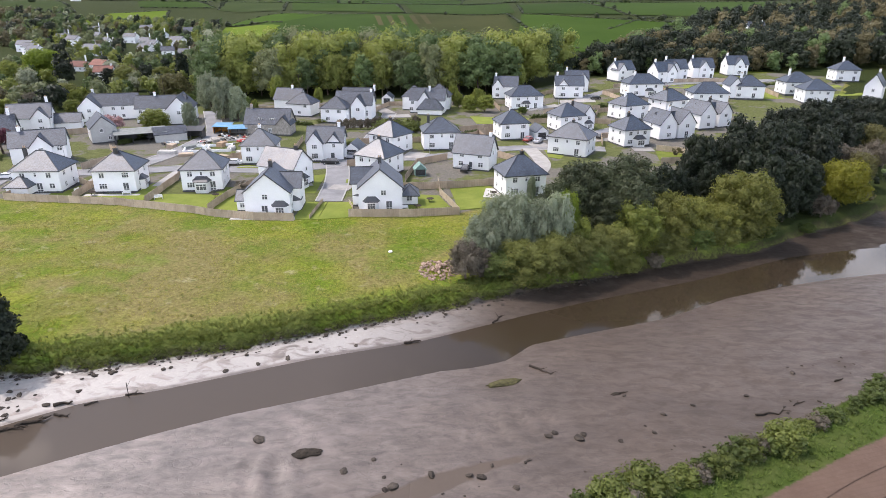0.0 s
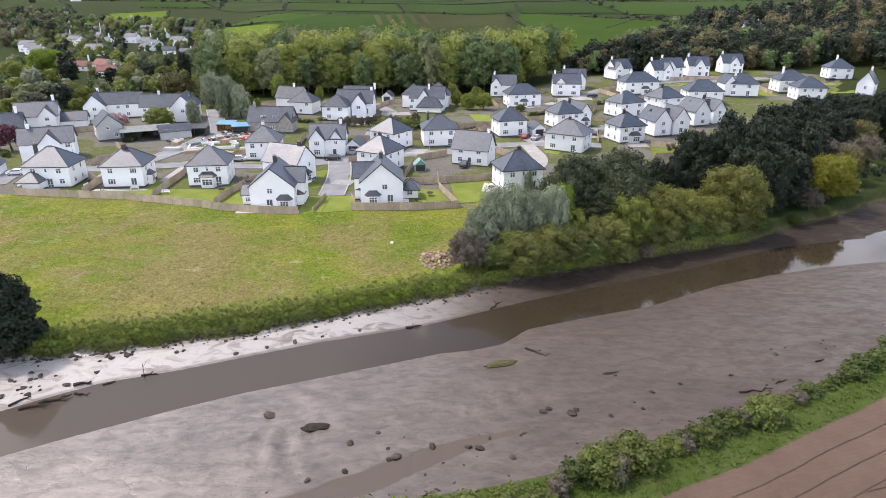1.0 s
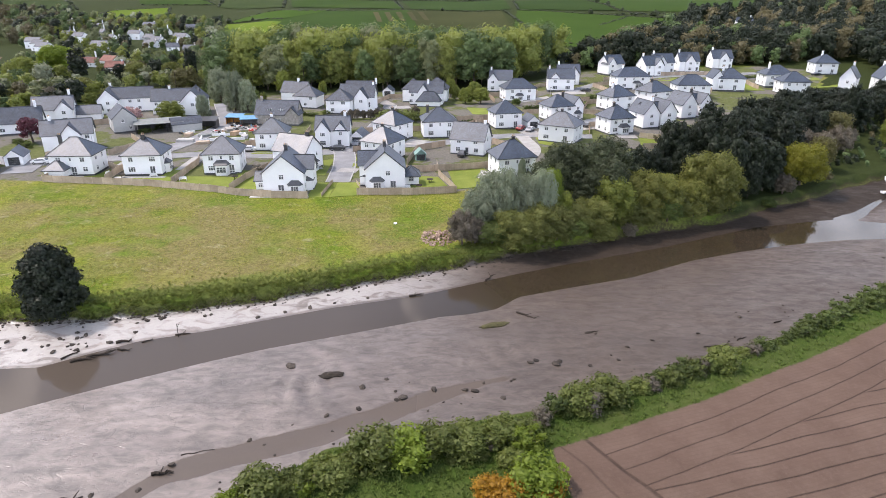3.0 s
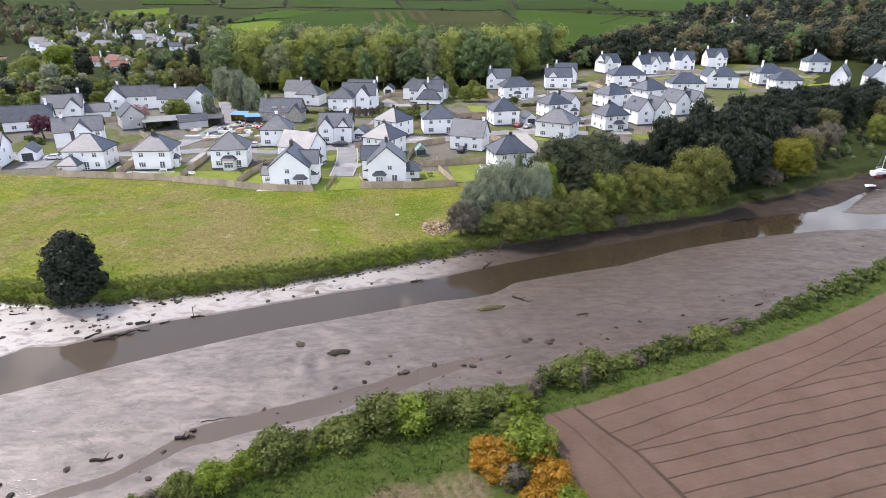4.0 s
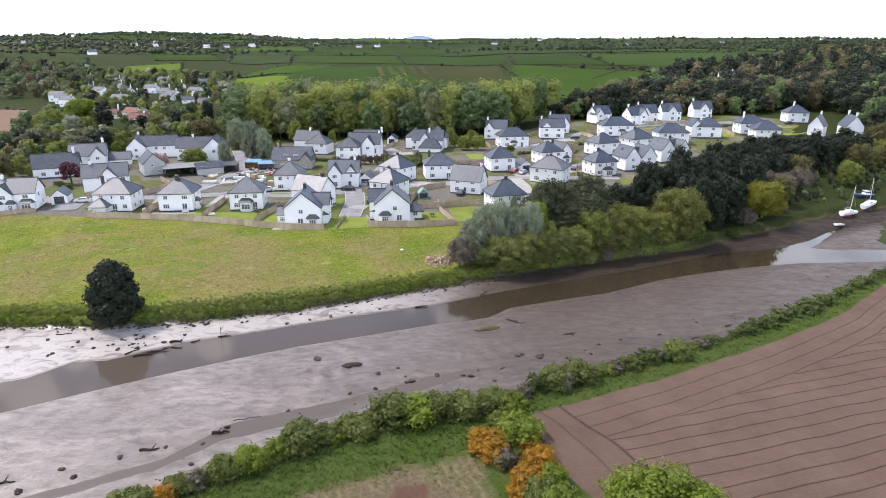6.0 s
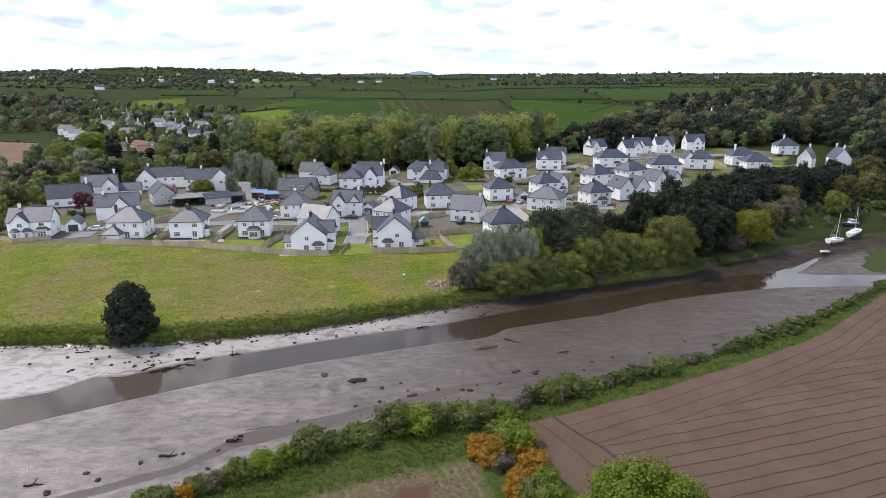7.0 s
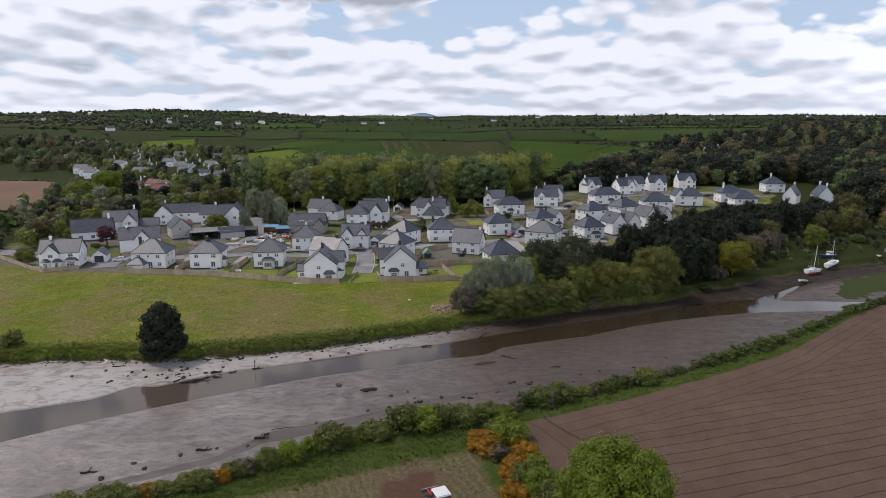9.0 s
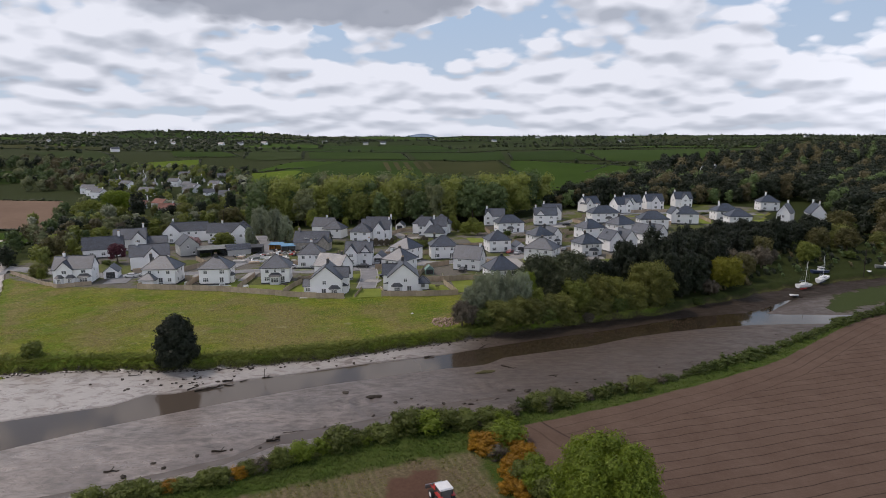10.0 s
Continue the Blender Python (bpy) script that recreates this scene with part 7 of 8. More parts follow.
for i, (pts, w) in enumerate(ROADS):
    ribbon("road_%d" % (i + 1), pts, w, ASPHALT, 0.10 + 0.006 * i, "pale grey asphalt estate road", "road", 0.2)
    for sgn in (-1, 1):
        if i not in (6,):
            ribbon("kerb", pts, 0.28, KERB, 0.20 + 0.004 * i, "pale concrete kerb beside the road", "kerb", 0.2, sgn * (w / 2 + 0.14))
for i, (pts, w) in enumerate((([(-59.5, 153), (-60, 160)], 4), ([(-66.5, 146), (-66.8, 160)], 3.5), ([(-82.5, 146), (-84, 157)], 4), ([(-43, 142), (-42, 146), (-32, 150)], 4.5), ([(-27, 176), (-25, 172)], 5.0),
                              ([(-22, 146), (-27, 147)], 4), ([(-8, 182), (-10, 175)], 6), ([(6, 163), (8, 180)], 5), ([(26, 198), (28, 190)], 5.5), ([(20, 152), (26, 170), (24, 188)], 4.2), ([(44, 200), (58, 206)], 5), ([(60, 188.5), (54, 188.5)], 5),
                              ([(44, 262), (30, 254)], 5), ([(60, 268), (46, 270)], 6), ([(-38, 218), (-24, 222)], 6), ([(-14, 240), (-22, 238)], 6), ([(-30, 262), (-22, 244)], 5), ([(-62, 198), (-75, 196)], 5))):
    ribbon("driveway", pts, w, GRAVEL, 0.14 + 0.004 * i, "pale gravel and paved driveway", "driveway", 0.2)


def patch(name, pts, mat, off, label, category):
    """A flat piece of ground such as a lawn or terrace, between corners."""
    bm = bmesh.new()
    vs = [bm.verts.new((x, y, float(land(x, y)) + off)) for x, y in pts]
    lo = [bm.verts.new((x, y, float(land(x, y)) - 0.3)) for x, y in pts]
    bm.faces.new(vs)
    for i in range(len(vs)):
        j = (i + 1) % len(vs)
        bm.faces.new((vs[i], lo[i], lo[j], vs[j]))
    bmesh.ops.triangulate(bm, faces=[f for f in bm.faces if len(f.verts) > 4])
    return tagged(part(name, bm, mat), label, category, kind="structure")


for pts in ([(-95, 136.5), (-83, 136), (-80.5, 150), (-84.5, 149), (-86, 140.5), (-95, 139)], [(-81, 135.5), (-66, 134), (-64, 146), (-69, 149), (-69.5, 140.5), (-79, 139.5)], [(-64.5, 134), (-50, 130.5), (-48, 146), (-51, 146), (-52, 140), (-63, 140)],
            [(-49.5, 131), (-41.5, 127.5), (-41.8, 138), (-48, 144)], [(-30.5, 124.2), (-25.6, 124.2), (-25.6, 135.5), (-30.4, 135.5)], [(-25.5, 124.2), (-19.6, 125.8), (-20, 135.8), (-25.5, 135.5)], [(-8.5, 129.5), (1.8, 130), (-1.8, 141), (-8.5, 142)],
            [(2.6, 131), (11, 134), (12, 143), (9, 152), (0, 152)], [(-33, 142), (-29.6, 142), (-30, 158), (-34, 156)], [(-24, 150), (-21, 152), (-23.5, 160), (-24.8, 160)], [(-54, 163), (-48, 163.5), (-48, 166), (-54, 166)],
            [(28, 178), (31, 176), (36, 187), (28, 187)], [(58, 176), (67, 180), (66, 190), (60, 186)], [(126, 262), (134, 262), (134, 284), (122, 286)], [(152, 266), (170, 268), (170, 290), (152, 288)], [(86, 292), (104, 284), (110, 292), (92, 297)], [(10, 226), (30, 222), (30, 236), (8, 240)]):
    patch("lawn", pts, LAWN, 0.09, "mown green garden lawn", "lawn")
for pts in ([(-43, 123.6), (-30, 124.2), (-30.5, 125.8), (-42.8, 125.9)], [(-19.5, 127.3), (-7.5, 128.6), (-8.2, 129.6), (-19.4, 128.8)], [(-96, 138), (-88, 138.6), (-88, 139.8), (-96, 139.6)], [(-80, 138), (-68, 139), (-68, 140), (-80, 139.6)], [(8, 140), (12, 139), (13, 146), (9, 147)]):
    patch("terrace", pts, PAVING, 0.12, "pale paved terrace beside a house", "terrace")


# ---- fences ----
def panel_mesh(length, h, mat, key):
    def build(bm):
        n, t = 24, 0.03
        xs = [-length / 2 + length * i / n for i in range(n + 1)]
        rows = []
        for y in (-1, 1):
            for z in (0.05, h):
                rows.append([bm.verts.new((x, y * t / 2 + 0.022 * (i // 2 % 2), z)) for i, x in enumerate(xs)])
        for i in range(n):
            bm.faces.new((rows[0][i], rows[0][i + 1], rows[1][i + 1], rows[1][i]))
            bm.faces.new((rows[2][i + 1], rows[2][i], rows[3][i], rows[3][i + 1]))
            bm.faces.new((rows[1][i], rows[1][i + 1], rows[3][i + 1], rows[3][i]))
        for i in (0, n):
            bm.faces.new((rows[0][i], rows[1][i], rows[3][i], rows[2][i]) if i == 0 else (rows[2][i], rows[3][i], rows[1][i], rows[0][i]))
    return cached(("panel", length, h, key), build, mat)


def post_mesh(h, mat, key):
    return cached(("post", h, key), lambda bm: box(bm, -0.05, 0.05, -0.05, 0.05, -0.5, h + 0.08), mat)


def fence(pts, h=1.75, mat=None, label="close-boarded brown timber garden fence", key="brown"):
    mat = mat or TIMBER
    ob = tagged(new("fence"), label, "fence", "garden fences")
    ob.matrix_basis = pose(pts[0][0], pts[0][1], float(land(*pts[0])))
    base = ob.matrix_basis.translation.copy()
    for a, b in zip(pts, pts[1:]):
        d = math.dist(a, b)
        n = max(1, round(d / 2.4))
        yaw = math.degrees(math.atan2(b[1] - a[1], b[0] - a[0]))
        for i in range(n):
            u = (i + 0.5) / n
            x, y = a[0] + (b[0] - a[0]) * u, a[1] + (b[1] - a[1]) * u
            z = float(land(x, y)) + random.uniform(-0.02, 0.02)
            m = pose(x - base.x, y - base.y, z - base.z, 0, 0, yaw)
            shared("panel", panel_mesh(2.4, h, mat, key), ob, m @ Matrix.Diagonal((d / n / 2.4 * 0.985, 1, 1, 1)))
            x, y = a[0] + (b[0] - a[0]) * i / n, a[1] + (b[1] - a[1]) * i / n
            shared("post", post_mesh(h, mat, key), ob, pose(x - base.x, y - base.y, float(land(x, y)) - base.z, 0, 0, yaw))
    return ob


fence([(-94.5, 138.5), (-95, 134.8), (-70, 132.2), (-53, 127.8), (-46.5, 125.4), (-38, 123.6), (-30, 123.4)], 1.7, label="long timber fence between gardens and pasture")
fence([(-19.6, 126), (-7, 126.6), (2.6, 128.4)], 1.7, label="timber fence between gardens and pasture")
fence([(2.6, 128.4), (-1.6, 142), (-2.2, 152)], 1.6, PALE_TIMBER, "pale new timber garden fence", "pale")
fence([(-80.5, 135.5), (-81.2, 144)], 1.7)
fence([(-80.8, 150), (-81.2, 144), (-86.0, 148)], 1.7)
fence([(-64, 133.5), (-64.4, 152), (-66, 157)], 1.7)
fence([(-48.8, 128.5), (-47.8, 138), (-44.5, 150)], 1.7)
fence([(-10.5, 145), (2.5, 147)], 1.8)
fence([(2.5, 147), (12, 150)], 1.8)
fence([(-19.5, 131), (-21, 135.5)], 0.9, PALE_TIMBER, "low pale garden fence", "pale")
fence([(-27.2, 124.5), (-26.6, 135.4)], 1.0)
fence([(-26, 166), (-20, 168)], 1.8)
fence([(0, 196), (8, 203), (13, 212)], 1.8)
fence([(60.5, 187), (66.5, 183), (69, 172), (57, 171.5)], 1.8, PALE_TIMBER, "pale curving timber garden fence", "pale")
fence([(28, 226), (44, 230)], 1.8)
fence([(48, 228), (56, 224)], 1.8)
fence([(36, 246), (58, 250)], 1.8)
fence([(-50, 176), (-58, 172), (-57, 164)], 1.8)
fence([(-6, 208), (14, 216), (26, 216)], 1.8)
fence([(-43, 180), (-44, 196)], 1.8)
fence([(70, 226), (88, 232)], 1.8)
fence([(-150, 158), (-127, 141), (-121, 136.8), (-112, 140)], 1.3, label="low weathered timber fence beside the pasture")
fence([(-108, 158), (-98, 165)], 1.6)
for pts in ([(12, 196), (10, 206), (28, 214), (30, 205)], [(46, 192), (48, 203), (62, 206)], [(50, 226), (56, 244), (74, 250)], [(20, 252), (18, 268), (40, 272)], [(70, 262), (66, 282), (90, 286), (92, 266)], [(88, 242), (92, 258), (108, 258)],
            [(-60, 168), (-42, 178), (-40, 166)], [(-26, 180), (-26, 192), (-6, 196)], [(-10, 152), (-8, 168), (0, 174)], [(12, 158), (18, 172), (14, 178)], [(-2, 196), (6, 200)], [(110, 258), (108, 274), (128, 276)], [(74, 296), (92, 300), (128, 302)],
            [(32, 276), (44, 292), (64, 300)], [(-72, 248), (-46, 254)], [(-28, 246), (-24, 262), (-4, 266)], [(132, 264), (132, 280)], [(-120, 186), (-122, 200), (-112, 206)], [(-92, 160), (-88, 172), (-96, 182)]):
    fence(pts, 1.8, label="brown timber fence round a back garden")


# clipped garden hedges
for pts in ([(-4, 204), (10, 210)], [(30, 236), (48, 242)], [(54, 250), (66, 258)], [(94, 262), (106, 266)], [(-40, 186), (-28, 190)], [(-128, 176), (-118, 168)], [(-96, 188), (-92, 204)], [(66, 214), (84, 220)], [(122, 288), (146, 292)], [(-62, 224), (-46, 220)]):
    n = int(math.dist(*pts) / 1.6)
    for i in range(n):
        u = (i + 0.5) / n
        tree("low_bush", pts[0][0] + (pts[1][0] - pts[0][0]) * u, pts[0][1] + (pts[1][1] - pts[0][1]) * u, random.uniform(1.4, 2.0), 1.1)

# ---- small buildings ----
def garage(x, y, yaw, w=4.2, d=6.5, label="small white garage with dark door", roof=None, walls=None):
    ob = tagged(new("garage"), label, "garage", "garages")
    ob.matrix_basis = pose(x, y, float(land(x, y)) + 0.1, 0, 0, yaw)
    bm = bmesh.new()
    gable_wall(bm, w, d, 2.4, 1.7, "y")
    part("wall", bm, walls or RENDER, ob)
    bm = bmesh.new()
    gable_roof(bm, w, d, 2.4, 1.7, "y")
    part("roof", bm, roof or SLATE, ob, uv=True)
    bm = bmesh.new()
    for i in range(4):
        box(bm, -1.3, 1.3, -d / 2 - 0.05, -d / 2 + 0.02, 0.05 + 0.52 * i, 0.55 + 0.52 * i)
    part("garage_door", bm, TRIM, ob)
    return ob


garage(-112.0, 152.5, 18)
garage(-25.8, 178.5, -6)
garage(28.5, 204.0, 14)
garage(-25.0, 270.5, -4, label="small white garage at the wood's edge")
garage(-84.5, 196.0, -60, 5, 9, "grey-roofed outbuilding in the yard", OLD_SLATE, GREY_RENDER)
garage(62.5, 158.5, 20, 4, 5, "low pale-roofed garden building behind trees", TIN)


def shed(x, y, yaw, w, d, h, walls, roof, label):
    """A lean-to shed with an open front on posts."""
    ob = tagged(new("shed"), label, "shed", "sheds")
    ob.matrix_basis = pose(x, y, float(land(x, y)) + 0.05, 0, 0, yaw)
    bm = bmesh.new()
    box(bm, -w / 2, w / 2, d / 2 - 0.15, d / 2, -0.3, h)
    part("back_wall", bm, walls, ob)
    for s in (-1, 1):
        bm = bmesh.new()
        box(bm, s * w / 2 - 0.08, s * w / 2 + 0.08, -d / 2, d / 2 - 0.16, -0.3, h - 0.25)
        part("side_wall", bm, walls, ob)
    for i in range(max(2, int(w / 4)) + 1):
        bm = bmesh.new()
        u = -w / 2 + 0.3 + (w - 0.6) * i / max(2, int(w / 4))
        box(bm, u - 0.09, u + 0.09, -d / 2, -d / 2 + 0.18, -0.3, h - 0.3)
        part("post", bm, TRIM, ob)
    bm = bmesh.new()
    solid(bm, [(-w / 2 - 0.3, -d / 2 - 0.4, h - 0.35), (w / 2 + 0.3, -d / 2 - 0.4, h - 0.35), (w / 2 + 0.3, d / 2 + 0.3, h + 0.15), (-w / 2 - 0.3, d / 2 + 0.3, h + 0.15),
               (-w / 2 - 0.3, -d / 2 - 0.4, h - 0.27), (w / 2 + 0.3, -d / 2 - 0.4, h - 0.27), (w / 2 + 0.3, d / 2 + 0.3, h + 0.23), (-w / 2 - 0.3, d / 2 + 0.3, h + 0.23)],
          [(3, 2, 1, 0), (4, 5, 6, 7), (0, 1, 5, 4), (1, 2, 6, 5), (2, 3, 7, 6), (3, 0, 4, 7)])
    part("roof", bm, roof, ob)
    return ob


shed(-92.5, 194.0, 26, 14, 7, 3.2, TRIM, TIN, "dark open-fronted shed with tin roof")
shed(-79.0, 199.0, 8, 7, 5, 3.0, TRIM, SLATE, "dark timber store in the builder's yard")
shed(-72.0, 207.0, 0, 5, 4, 2.6, ORANGE, BLUE_TARP, "orange and blue covered store in the yard")
shed(-66.5, 205.0, 12, 5.5, 4, 2.4, TIN, BLUE_TARP, "blue-sheeted stack in the yard")
garage(-6.8, 158.6, 10, 3.0, 3.0, "small green garden shed", GREEN_PAINT, GREEN_PAINT).scale = (0.9, 0.9, 0.72)

# stacked building materials in the yard
for i, (x, y, w, d, h, m_) in enumerate(((-78, 178, 5, 2.2, 0.9, PAVING), (-72, 176, 4, 2, 0.7, TIMBER), (-68, 180, 3, 1.6, 1.1, PAVING), (-74, 186, 6, 2, 0.8, TIN), (-66, 188, 3, 2, 1.2, POT), (-80, 186, 3, 2, 0.9, TIMBER), (-62, 184, 3.5, 2, 0.8, PAVING), (-70, 194, 4, 2, 1.0, STONE),
                                         (-57.5, 178, 2.6, 1.6, 1.0, PAVING), (-61, 175, 3.6, 1.6, 0.6, TIMBER))):
    ob = tagged(new("material_stack"), ("pale stacked blocks in the yard", "stacked boards in the yard")[i % 2], "stack", "stacks in the yard")
    ob.matrix_basis = pose(x, y, float(land(x, y)) + 0.02, 0, 0, 17 * i)
    n = 3
    for j in range(n):
        bm = bmesh.new()
        box(bm, -w / 2 + 0.1 * j, w / 2 - 0.07 * j, -d / 2 + 0.05 * j, d / 2, -0.2 * (j == 0) + h * j / n + 0.01, h * (j + 1) / n)
        part("layer", bm, m_, ob)


def scrap_heap(x, y, seed):
    """A heap of broken boards, crates, sheets and blocks."""
    r = random.Random(seed)
    ob = tagged(new("scrap_heap"), "jumbled heap of boards, crates and sheets in the yard", "scrap heap", "scrap heaps in the yard")
    ob.matrix_basis = pose(x, y, float(land(x, y)) + 0.02, 0, 0, r.uniform(0, 360))
    for _ in range(16):
        w, d, h = r.uniform(0.3, 1.8), r.uniform(0.2, 0.9), r.uniform(0.1, 0.7)
        bm = bmesh.new()
        box(bm, -w / 2, w / 2, -d / 2, d / 2, -h / 2, h / 2)
        bmesh.ops.bevel(bm, geom=bm.edges[:], offset=0.03, segments=1, affect="EDGES")
        p = part(r.choice(("board", "crate", "sheet", "block")), bm, r.choice((FRAME, TIN, TIMBER, RED_PAINT, BLUE_TARP, DRIFT, PAVING, TRIM, DRIFT, POT)), ob)
        u = r.random() ** 0.6
        a = r.uniform(0, 6.28)
        p.matrix_basis = pose(2.6 * u * math.cos(a), 1.8 * u * math.sin(a), h / 2 + 0.7 * (1 - u) * r.random(), r.uniform(-12, 12), r.uniform(-12, 12), r.uniform(0, 360))


for i, (x, y) in enumerate(((-60.0, 203.5), (-64.0, 200.0), (-58.0, 197.5), (-66.5, 196.0), (-73.0, 192.0), (-84.0, 203.0), (-88.0, 199.5), (-70.0, 200.5), (-82.0, 190.5), (-62.0, 192.5), (-97.0, 199.0))):
    scrap_heap(x, y, 40 + i)


def foundation(x, y, yaw, w, d):
    """Low pale block walls of a house just begun."""
    ob = tagged(new("house_foundation"), "low white block walls of a house just begun", "foundation")
    ob.matrix_basis = pose(x, y, float(land(x, y)), 0, 0, yaw)
    for x0, x1, y0, y1 in ((-w / 2, w / 2, -d / 2, -d / 2 + 0.3), (-w / 2, w / 2, d / 2 - 0.3, d / 2), (-w / 2, -w / 2 + 0.3, -d / 2 + 0.302, d / 2 - 0.302), (w / 2 - 0.3, w / 2, -d / 2 + 0.302, d / 2 - 0.302), (-0.15, 0.15, -d / 2 + 0.302, d / 2 - 0.302)):
        bm = bmesh.new()
        box(bm, x0, x1, y0, y1, -0.3, 0.75)
        part("wall", bm, RENDER, ob)


foundation(-68.5, 183.5, 14, 13.0, 7.5)


# ---- cars ----
def car(x, y, yaw, paint, label, long=4.3):
    ob = tagged(new("car"), label, "car", "parked cars")
    ob.matrix_basis = pose(x, y, float(land(x, y)) + 0.17, 0, 0, yaw)
    L, W = long / 2, 0.88
    prof = [(-L, 0.35), (-L, 0.82), (-L * 0.93, 0.95), (-L * 0.62, 1.0), (-L * 0.30, 1.42), (L * 0.52, 1.45), (L * 0.88, 1.02), (L, 0.9), (L, 0.35)]
    bm = bmesh.new()
    vs = []
    for s in (-1, 1):
        vs.append([bm.verts.new((px, s * (W if pz < 1.1 else W * 0.80), pz)) for px, pz in prof])
    n = len(prof)
    for i in range(n):
        bm.faces.new((vs[0][i], vs[0][(i + 1) % n], vs[1][(i + 1) % n], vs[1][i]))
    bm.faces.new(vs[0][::-1])
    bm.faces.new(vs[1])
    bmesh.ops.bevel(bm, geom=bm.edges[:], offset=0.05, segments=2, affect="EDGES")
    part("body", bm, paint, ob)
    for s in (-1, 1):
        bm = bmesh.new()
        pts = [(-L * 0.56, 1.03), (-L * 0.29, 1.36), (L * 0.48, 1.38), (L * 0.74, 1.05)]
        f = [(px, s * (W * 0.985 if pz < 1.2 else W * 0.835), pz) for px, pz in pts]
        solid(bm, f + [(p[0], p[1] - s * 0.04, p[2]) for p in f], [(0, 1, 2, 3), (7, 6, 5, 4), (0, 4, 5, 1), (1, 5, 6, 2), (2, 6, 7, 3), (3, 7, 4, 0)])
        part("side_window", bm, GLASS, ob)
    for name, x0, z0, x1, z1 in (("windscreen", -L * 0.60, 1.03, -L * 0.32, 1.40), ("rear_window", L * 0.86, 1.06, L * 0.55, 1.42)):
        bm = bmesh.new()
        e = -0.03 if x0 < 0 else 0.03
        f = [(x0 + e, -W * 0.80, z0), (x0 + e, W * 0.80, z0), (x1 + e, W * 0.70, z1), (x1 + e, -W * 0.70, z1)]
        solid(bm, f + [(p[0] - e, p[1], p[2] - 0.02) for p in f], [(0, 1, 2, 3), (7, 6, 5, 4), (0, 4, 5, 1), (1, 5, 6, 2), (2, 6, 7, 3), (3, 7, 4, 0)])
        part(name, bm, GLASS, ob)
    for u in (-0.62, 0.62):
        for s in (-1, 1):
            bm = bmesh.new()
            cyl(bm, (L * u, s * (W - 0.14), 0.32), (L * u, s * (W + 0.03), 0.32), 0.33, 0.33, 14)
            wh = part("wheel", bm, RUBBER, ob)
            bm = bmesh.new()
            cyl(bm, (L * u, s * (W + 0.02), 0.32), (L * u, s * (W + 0.045), 0.32), 0.2, 0.18, 10)
            part("rim", bm, STEEL, wh)
    return ob


BLACK_CAR, WHITE_CAR, SILVER_CAR, RED_CAR = car_paint("black_car_paint", (0.02, 0.02, 0.023)), car_paint("white_car_paint", (0.72, 0.72, 0.72)), car_paint("silver_car_paint", (0.38, 0.39, 0.41)), car_paint("red_car_paint", (0.30, 0.03, 0.03))
car(-30.8, 168.2, 6, BLACK_CAR, "black estate car parked by the kerb", 4.6)
car(-26.2, 175.0, 84, SILVER_CAR, "silver car in front of the garage")
car(-21.0, 152.0, 20, BLACK_CAR, "black car parked beside a house")
car(-105.2, 151.0, 8, WHITE_CAR, "white car parked on the drive")
car(-101.5, 153.4, 12, WHITE_CAR, "white car parked on the road")
car(27.4, 195.5, 60, SILVER_CAR, "silver car on the drive")
car(24.5, 197.6, 62, RED_CAR, "dark red car on the drive")
car(-59.8, 157.5, 80, SILVER_CAR, "silver car parked on a drive")
car(-56.0, 166.5, 5, WHITE_CAR, "white van-like car by the yard", 4.8)
car(-47.0, 166.2, 4, SILVER_CAR, "silver car outside a house")
car(4.5, 162.0, 80, BLACK_CAR, "black car in front of a house")
car(47.5, 203.0, 60, BLACK_CAR, "black car on the rising road")
car(110.0, 302.5, 20, BLACK_CAR, "black car outside the top row")
car(122.5, 304.0, 10, WHITE_CAR, "white car outside the top row")
car(172.0, 294.0, 20, BLACK_CAR, "black car on the upper drive")
car(60.5, 270.5, 10, BLACK_CAR, "black car on a drive")


# ---- garden furniture ----
def garden_table(x, y, yaw):
    ob = tagged(new("garden_table"), "round garden table on a lawn", "table", "garden tables")
    ob.matrix_basis = pose(x, y, float(land(x, y)) + 0.1, 0, 0, yaw)
    bm = bmesh.new()
    cyl(bm, (0, 0, 0.70), (0, 0, 0.75), 0.8, 0.8, 14)
    part("tabletop", bm, DRIFT, ob)
    for i in range(3):
        bm = bmesh.new()
        a = 2.1 * i
        cyl(bm, (0.5 * math.cos(a), 0.5 * math.sin(a), 0), (0.2 * math.cos(a), 0.2 * math.sin(a), 0.7), 0.04, 0.04, 6)
        part("leg", bm, DRIFT, ob)


for x, y in ((-3.6, 136.5), (-50.5, 138.0), (-78.0, 138.6), (10.4, 141.5), (-6.0, 131.5)):
    garden_table(x, y, 20)


def garden_bench(x, y, yaw, paint, label):
    ob = tagged(new("garden_bench"), label, "bench", "garden benches")
    ob.matrix_basis = pose(x, y, float(land(x, y)) + 0.1, 0, 0, yaw)
    for name, dims in (("seat", (-0.8, 0.8, -0.25, 0.25, 0.42, 0.47)), ("backrest", (-0.8, 0.8, 0.26, 0.31, 0.5, 0.95)), ("end", (-0.85, -0.78, -0.28, 0.33, -0.1, 0.6)), ("end", (0.78, 0.85, -0.28, 0.33, -0.1, 0.6))):
        bm = bmesh.new()
        box(bm, *dims)
        part(name, bm, paint, ob)


for x, y, w_ in ((-62.5, 136.5, 20), (-82.5, 141.0, 80), (-8.8, 130.6, 0), (-37.0, 125.6, 0), (-70.8, 139.4, 10)):
    garden_bench(x, y, w_, FRAME, "white garden bench beside a house")


